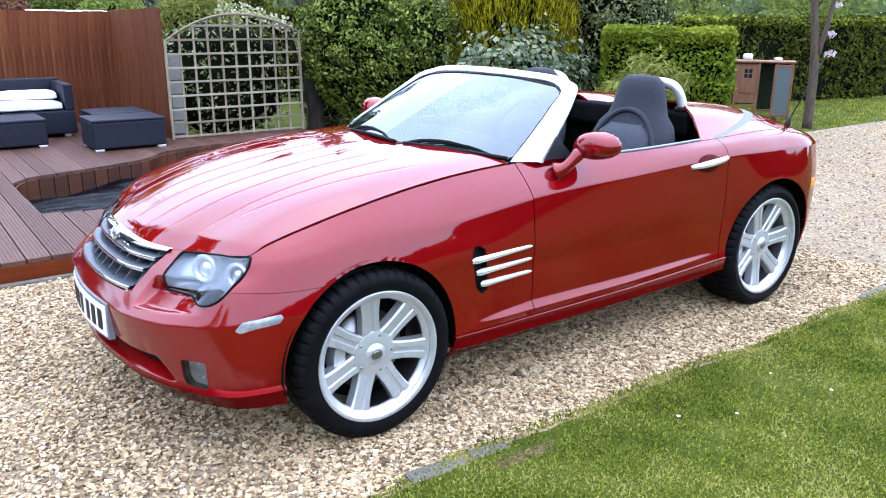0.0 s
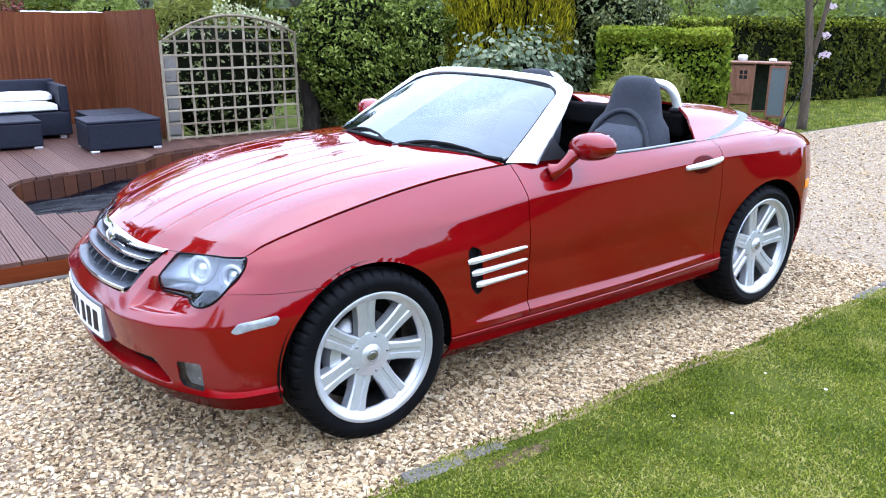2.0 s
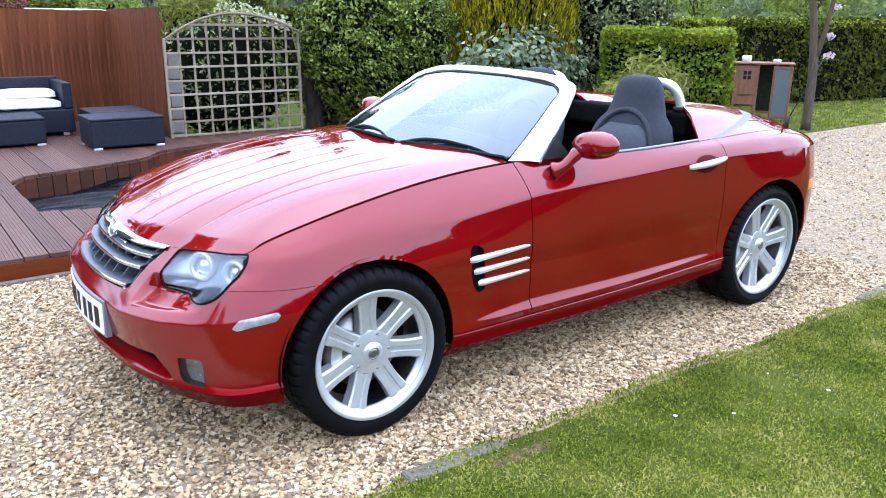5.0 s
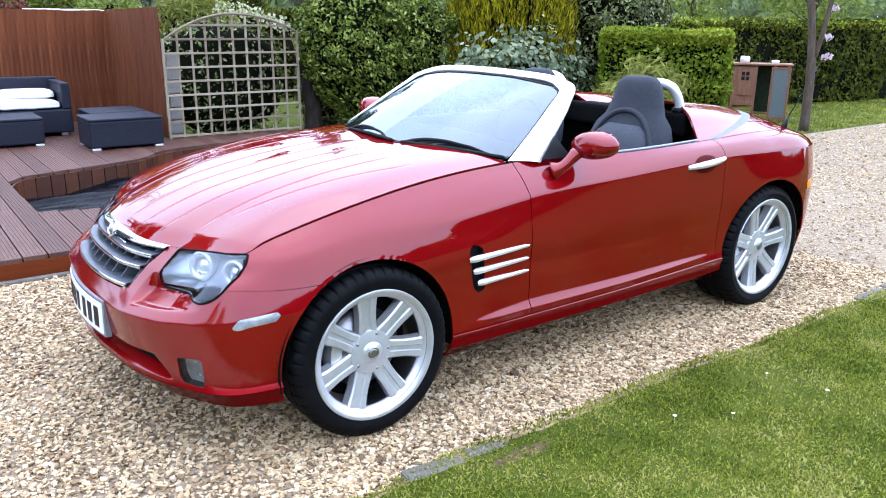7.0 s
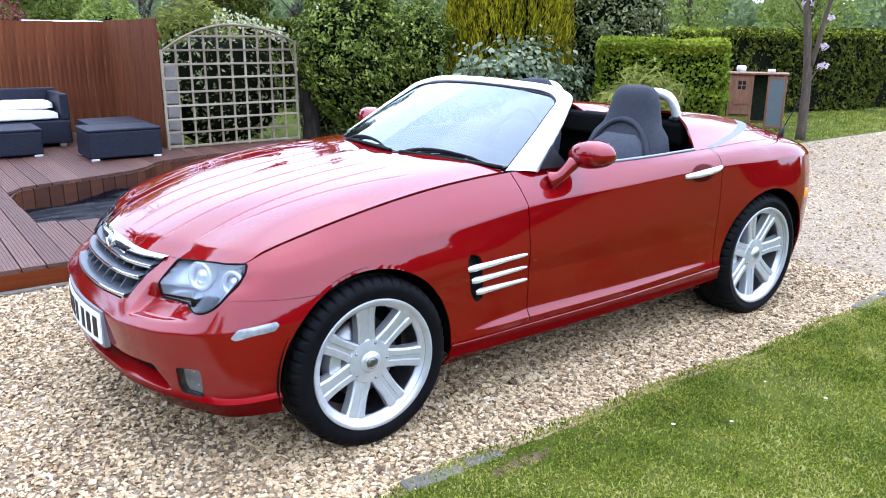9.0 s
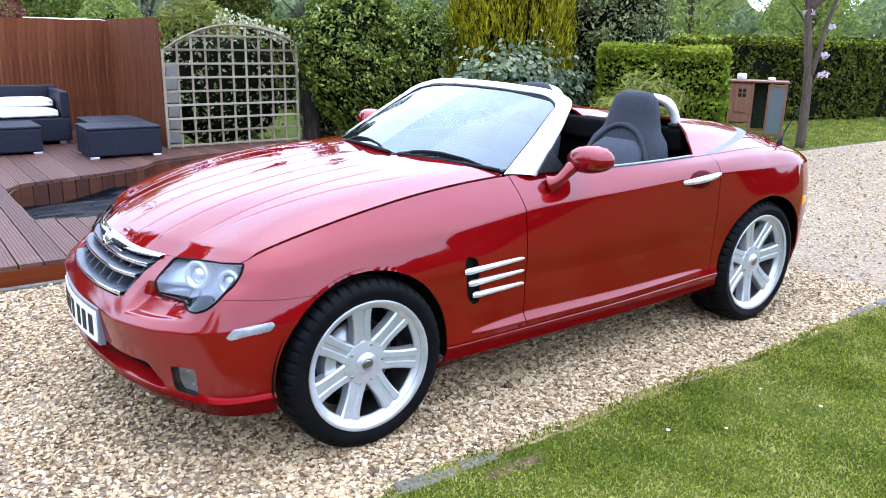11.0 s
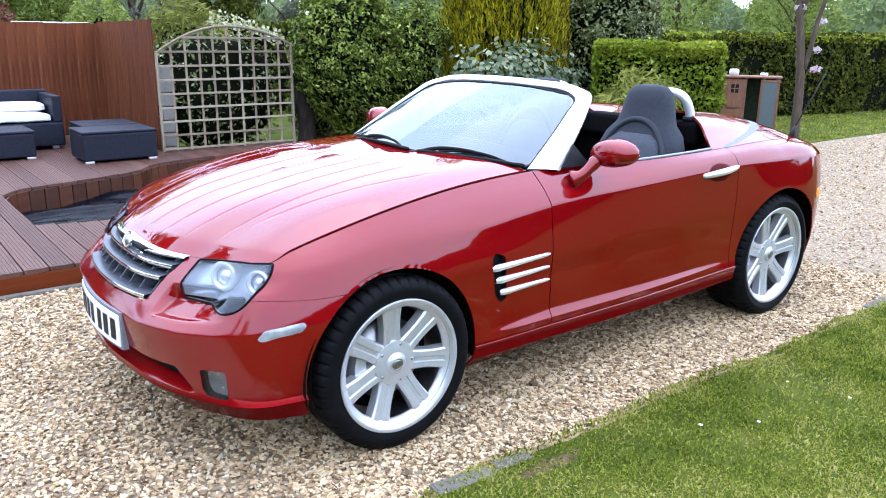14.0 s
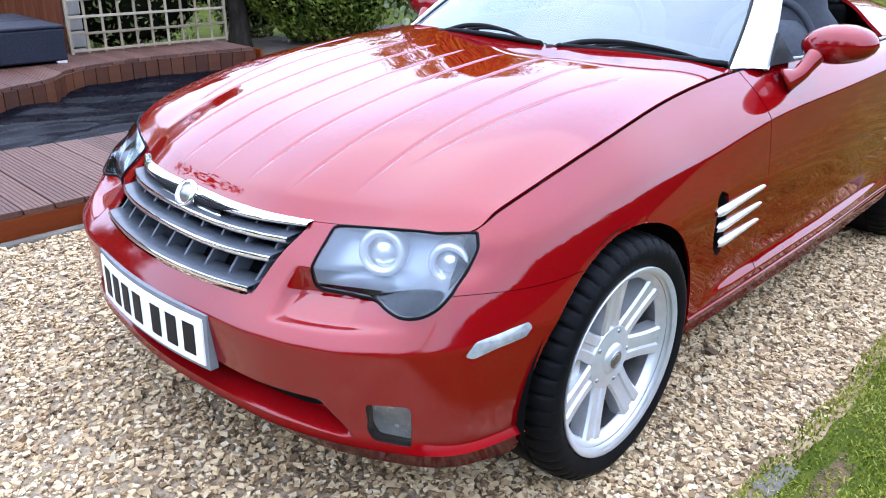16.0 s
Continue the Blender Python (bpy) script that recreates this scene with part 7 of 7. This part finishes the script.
def ottoman(at, size, label):
    root = thing("ottoman", label, "ottoman", at, "ottomans on the deck")
    w, d, h = size
    wicker_box("body", (w, d, h - 0.022), (0, 0, 0.022 + (h - 0.022) / 2), root)
    wicker_box("lid", (w + 0.012, d + 0.012, 0.03), (0, 0, h + 0.012), root, 0.012)
    for sx in (-1, 1):
        for sy in (-1, 1):
            box("foot", (0.085, 0.05, 0.022), (sx * (w / 2 - 0.055), sy * (d / 2 - 0.028), 0.011), SILVER, root, 0.004, "silver foot")
    return root


def cushion(parent, at, size, name="cushion"):
    bm = box_bm(size, (0, 0, 0), 0.0)
    bmesh.ops.subdivide_edges(bm, edges=bm.edges[:], cuts=7, use_grid_fill=True)
    for v in bm.verts:
        x, y, z = v.co.x / size[0] * 2, v.co.y / size[1] * 2, v.co.z / size[2] * 2
        v.co.z *= 1 - 0.45 * max(abs(x), abs(y)) ** 5 + 0.08 * (1 - x * x) * (1 - y * y)
        v.co += Vector((0, 0, 0.008 * noise.noise(v.co * 7 + Vector(at))))
    bmesh.ops.translate(bm, vec=at, verts=bm.verts)
    return part(name, bm, CUSHION, parent, smooth=True)


ottoman((0.855, 5.86, DECK_Z), (0.75, 0.56, 0.30), "low square dark wicker ottoman on silver feet")
ottoman((0.95, 6.55, DECK_Z), (0.61, 0.62, 0.295), "low square dark wicker ottoman behind another")
ottoman((-0.31, 6.58, DECK_Z), (0.95, 0.66, 0.275), "low dark wicker table in front of the sofa")


def sofa():
    root = thing("wicker_sofa", "dark wicker garden sofa with white seat cushions", "sofa", (-0.80, 7.36, DECK_Z))
    wicker_box("base", (2.8, 0.86, 0.27), (0, 0, 0.04 + 0.135), root)
    wicker_box("back", (2.8, 0.12, 0.33), (0, 0.37, 0.31 + 0.165), root)
    wicker_box("arm", (0.10, 0.74, 0.30), (1.35, -0.06, 0.31 + 0.15), root)
    for sx in (-1.3, 0, 1.3):
        for sy in (-0.36, 0.36):
            box("foot", (0.07, 0.05, 0.04), (sx, sy, 0.02), SILVER, root, 0.004, "silver foot")
    for x, w in ((-0.86, 0.72), (-0.12, 0.72), (0.60, 0.70)):
        c = cushion(None, (0, 0, 0), (w, 0.70, 0.11), "seat_cushion")
        c.location = (-0.80 + x + 0.32, 7.29, DECK_Z + 0.31 + 0.055)
        tagged(c, "white padded seat cushion on the wicker sofa", "cushion", "sofa cushions")
    c = cushion(None, (0, 0, 0), (0.62, 0.42, 0.10), "back_cushion")
    c.matrix_basis = pose(0.17, 7.41, DECK_Z + 0.31 + 0.155, 0, 0, -4)
    tagged(c, "white cushion lying on the seat cushions", "cushion", "sofa cushions")


sofa()


# ---- hutch and blossom tree ----
def hutch():
    """A closed planked cabin beside an open run with a framed screen door."""
    root = thing("hutch", "reddish-brown wooden pet hutch, planked cabin and open screen door", "hutch")
    root.matrix_basis = pose(10.17, 4.08, 0, 0, 0, -58)
    d, h = 0.46, 0.87
    for x in (-0.40, -0.07, 0.20, 0.40):
        for sy in (-1, 1):
            box("post", (0.035, 0.035, h), (x, sy * (d / 2 - 0.018), h / 2), HUTCHWOOD, root, 0.004)
    box("top", (0.90, d + 0.06, 0.028), (0, 0, h + 0.014), HUTCHWOOD, root, 0.006)
    for x in (-0.405, -0.065):
        box("cabin_side", (0.014, d - 0.06, 0.60), (x, 0, 0.55), HUTCHWOOD, root, 0.002)
    box("cabin_back", (0.32, 0.014, 0.60), (-0.235, d / 2 - 0.02, 0.55), HUTCHWOOD, root, 0.002)
    box("cabin_floor", (0.32, d - 0.06, 0.016), (-0.235, 0, 0.26), HUTCHWOOD, root, 0.002)
    for k in range(9):
        box("plank", (0.294, 0.014, 0.066), (-0.235, -d / 2 + 0.014, 0.280 + 0.0675 * k), HUTCHWOOD, root, 0.004)
    door = box("cabin_door", (0.20, 0.018, 0.40), (-0.225, -d / 2 - 0.004, 0.61), HUTCHWOOD, root, 0.004)
    for kx in (-0.032, 0.032):
        for kz in (-0.036, 0.036):
            box("window_pane", (0.050, 0.006, 0.058), (-0.225 + kx, -d / 2 - 0.014, 0.705 + kz), BLACK, door, 0.0)
    for k in range(5):
        box("vent_slat", (0.29, 0.010, 0.010), (-0.235, -d / 2 + 0.014, 0.07 + 0.035 * k), HUTCHWOOD, root, 0.0)
    box("rear_rail", (0.45, 0.025, 0.03), (0.165, d / 2 - 0.02, 0.10), HUTCHWOOD, root, 0.003)
    box("run_screen", (0.44, 0.006, 0.74), (0.165, d / 2 - 0.02, 0.49), RUNMESH, root, 0.0, "dark wire mesh at the back of the run")
    leaf = new("screen_door")
    leaf.parent = root
    leaf.matrix_basis = pose(0.165, -d / 2 - 0.03, 0.06, 0, 0, -7)
    for x0 in (0.0, 0.245):
        box("stile", (0.034, 0.024, 0.79), (x0, 0, 0.395), HUTCHWOOD, leaf, 0.003)
    for z in (0.017, 0.773):
        box("cross_rail", (0.211, 0.024, 0.034), (0.1225, 0, z), HUTCHWOOD, leaf, 0.003)
    box("screen", (0.215, 0.006, 0.73), (0.1225, 0, 0.395), MESHWIRE, leaf, 0.0)
    return root


hutch()


def tub_on_hutch(x, y, r, h, label):
    v, f = revolve([(0.001, 0), (r, 0), (r * 1.1, h * 0.7), (r * 0.9, h), (r * 0.5, h * 1.02), (0.001, h * 1.02)], 16)
    v = np.stack([v[:, 0], v[:, 2], v[:, 1]], 1)
    ob = solid("white_pot", v, [g[::-1] for g in f], CUSHION)
    ob.location = (x, y, 0.898)
    tagged(ob, label, "pot")


tub_on_hutch(10.03, 4.30, 0.07, 0.10, "small white pot standing on the hutch top")
tub_on_hutch(10.27, 3.92, 0.055, 0.05, "low white dish standing on the hutch top")


def blossom_tree():
    root = thing("blossom_tree", "slender young tree with a forked grey trunk and pink blossom", "tree", (9.65, 2.97, 0))
    tube("trunk", bend([(0, 0, -0.05), (-0.02, 0.01, 0.9), (-0.09, 0.12, 1.95)], 14), np.linspace(0.072, 0.046, 14), BARK, root, 14)
    tube("stem", bend([(-0.01, -0.02, 1.05), (0.01, -0.07, 1.35), (0.03, -0.13, 1.80), (0.10, -0.32, 2.5)], 14), np.linspace(0.036, 0.024, 14), BARK, root, 10)
    tips = []
    for k, (dx, dy, z1) in enumerate(((-0.30, 0.35, 3.0), (0.22, -0.32, 3.2), (0.05, 0.15, 3.6), (0.42, -0.62, 2.8), (-0.4, 0.55, 2.7))):
        start = (-0.085, 0.115, 1.85 + 0.03 * k)
        p = bend([start, (dx * 0.4, dy * 0.4, 2.3), (dx, dy, z1)], 12)
        tube("limb", p, np.linspace(0.042, 0.010, 12), BARK, root, 8)
        for q in range(5):
            a = p[5 + q]
            e = a + np.array([rng.normal(0, 0.2), rng.normal(0, 0.25), rng.uniform(0.0, 0.3)])
            tube("twig", [a, (a + e) / 2 + np.array([0, 0, 0.03]), e], [0.010, 0.007, 0.003], BARK, root, 5)
            tips.append(e)
    low = np.array([(0.12, -0.12, 1.05), (0.08, -0.1, 1.32), (-0.08, 0.1, 1.9), (0.1, -0.12, 1.7)])
    ps, ns = [], []
    for c in tips:
        p, d = blob(70, (0.12, 0.12, 0.10), 2, 0.9, 0.3, 3)
        ps.append(p + c)
        ns.append(d)
    for c in low:
        p, d = blob(45, (0.08, 0.09, 0.05), 2, 0.9, 0.3, 3)
        ps.append(p + c)
        ns.append(d)
    v, q = leaves(np.concatenate(ps), np.concatenate(ns), 0.05, (1, 0.8))
    soup("blossom", v, q, L_PINK, root, "pink double blossom clusters")


blossom_tree()

# ---- trees behind ----
tree("far_tree", "pale spring-green tree beyond the fence", (0.6, 17, 0), 5.6, 2.0, 17000, 0.12, L_SPRING, 0.16, 1.2, 3, group="trees behind the garden")
proto = tree("far_tree", "thin-stemmed pale spring-green tree beyond the hedge", (15, 13, 0), 9.0, 2.2, 8500, 0.15, L_SPRING, 0.09, 1.5, 9, 40, group="trees behind the garden")
for x, y, a in ((19, 12, 40), (23, 10.5, 100), (27, 8.0, 160), (31, 6.0, 220), (21, 16, 280), (27, 13, 20), (33, 10, 75), (17.5, 15.5, 200), (36, 7, 310), (14.5, 16, 130)):
    copy_thing(proto, pose(x, y, 0, 0, 0, a))
tree("tall_tree", "tall full-leaved green tree standing beyond the deck fence", (-5.6, 13.6, 0), 10.5, 3.2, 9000, 0.30, L_HEDGE, 0.24, 1.5, 61, 40, group="trees behind the garden")
tree("dark_tree", "dark green dense conifer behind the fence", (6.4, 17.5, 0), 5.6, 1.5, 22000, 0.13, L_HEDGE, 0.2, 0.8, 21, 40, group="trees behind the garden")
tree("grey_tree", "grey-green soft-leaved tree with pale blossom behind the fence", (3.4, 13.3, 0), 4.0, 1.3, 13000, 0.07, L_SILVER, 0.1, 0.8, 31, 30, group="trees behind the garden")
tree("spring_tree", "fresh green tree behind the fence", (2.6, 16.5, 0), 5.0, 1.7, 16000, 0.10, L_SPRING, 0.14, 0.9, 33, 32, group="trees behind the garden")
tree("spring_tree", "tall thin grey-green tree behind the trellis", (8.3, 16.0, 0), 5.2, 1.0, 9000, 0.09, L_SILVER, 0.12, 0.9, 37, 26, group="trees behind the garden")
shrub("red_shrub", "red-leaved shrub showing above the fence", "bush", (0.1, 10.4, 0), (1.0, 0.6, 0.98), 4500, 0.09, L_RED, 2.2, (1, 0.4), 0.25, 0.6, 14)
shrub("green_shrub", "fresh green shrub showing above the fence", "bush", (2.15, 11.0, 0), (0.55, 0.5, 1.05), 4000, 0.09, L_SPRING, 2.2, (1, 0.5), 0.25, 0.6, 15)
shrub("plume_shrub", "tall pale feathery shrub behind the trellis", "bush", (2.9, 9.2, 0), (0.75, 0.5, 0.98), 4500, 0.16, L_FERN, 2.2, (1, 0.2), 0.3, 0.6, 16, shell=0.6, droop=-0.4)
shrub("trellis_climber", "dark leafy climber spilling over the trellis with small pale flowers", "climber", (2.36, 6.75, 0), (0.82, 0.36, 0.74), 2600, 0.06, L_DARK, 2.8, (1, 0.5), 0.2, 0.85, 17)
root = bpy.data.objects["trellis_climber"]
n = 320
fx = 1.43 + rng.uniform(0.7, 1.62, n)
fz = 1.30 + 0.27 * (1 - ((fx - 2.2) / 0.9) ** 2) + rng.normal(0.03, 0.045, n)
v, q = leaves(np.stack([fx - 2.36, 6.06 - 6.75 + rng.uniform(-0.05, 0.25, n), fz], 1), rng.normal(0, 1, (n, 3)) + np.array([0, -0.5, 0.6]), 0.045, (1, 0.9))
tagged(soup("blossom", v, q, L_CREAM, root), "small cream flowers along the trellis top", kind="stuff")
hedge("garden_hedge", "tall dark hedge closing the garden behind the trellis", (-8, 12.2), (9, 11.6), 1.0, 1.65, 22000, 0.11, L_HEDGE, 0.1)


def far_woods():
    """Hazy pale woodland at the end of the view."""
    n = 36000
    a = rng.uniform(radians(-25), radians(88), n)
    d = rng.uniform(46, 62, n)
    top = np.array([4.4 + 2.0 * noise.noise((q * 9, 0.3, 0)) + 1.6 * noise.noise((q * 31, 2.3, 0)) for q in a])
    z = top * rng.random(n) ** 0.8
    p = np.stack([d * np.sin(a), d * np.cos(a), z], 1)
    out = np.stack([-np.sin(a), -np.cos(a), np.full(n, 0.3)], 1)
    v, q = leaves(p, out, 0.55, (1, 0.7))
    return tagged(soup("far_woods", v, q, L_WOOD), "hazy pale spring-green woodland far behind the garden", "woodland", kind="stuff")


far_woods()

roof = box("shed_roof", (1.05, 0.8, 0.04), (0, 0, 0), CUSHION, None, 0.006)
roof.matrix_basis = pose(1.22, 9.6, 1.56, 3, 0, 2)
tagged(roof, "pale flat shed roof edge seen above the fence", "roof")
for px_ in (-0.42, 0.42):
    leg = box("shed_post", (0.06, 0.06, 1.56), (0, 0, 0), HUTCHWOOD, None, 0.004)
    leg.matrix_basis = pose(1.22 + px_, 9.6, 0.77)
    tagged(leg, "plain brown timber post holding the shed roof", "post", "posts of the shed")

# unseen hedges and trees, added outside the view to shape reflections in the paint
hedge("garden_hedge", "unseen clipped evergreen hedge added across the lawn for reflections", (-14, -10), (36, -10), 1.4, 1.75, 13000, 0.22, L_HEDGE, 0.15)
hedge("garden_hedge", "unseen tall dark hedge added at the drive's end for reflections", (-13, -12), (-13, 12), 1.2, 2.4, 8000, 0.2, L_HEDGE, 0.12)
big = tree("garden_tree", "unseen broad green tree added beyond the drive for reflections", (-17, -13, 0), 7.0, 3.0, 3000, 0.40, L_SPRING, 0.2, 1.6, 51, group="trees beyond the drive")
for x, y, a in ((-17, -6, 90), (-17.5, 1, 170), (-17, 8, 260)):
    copy_thing(big, pose(x, y, 0, 0, 0, a))
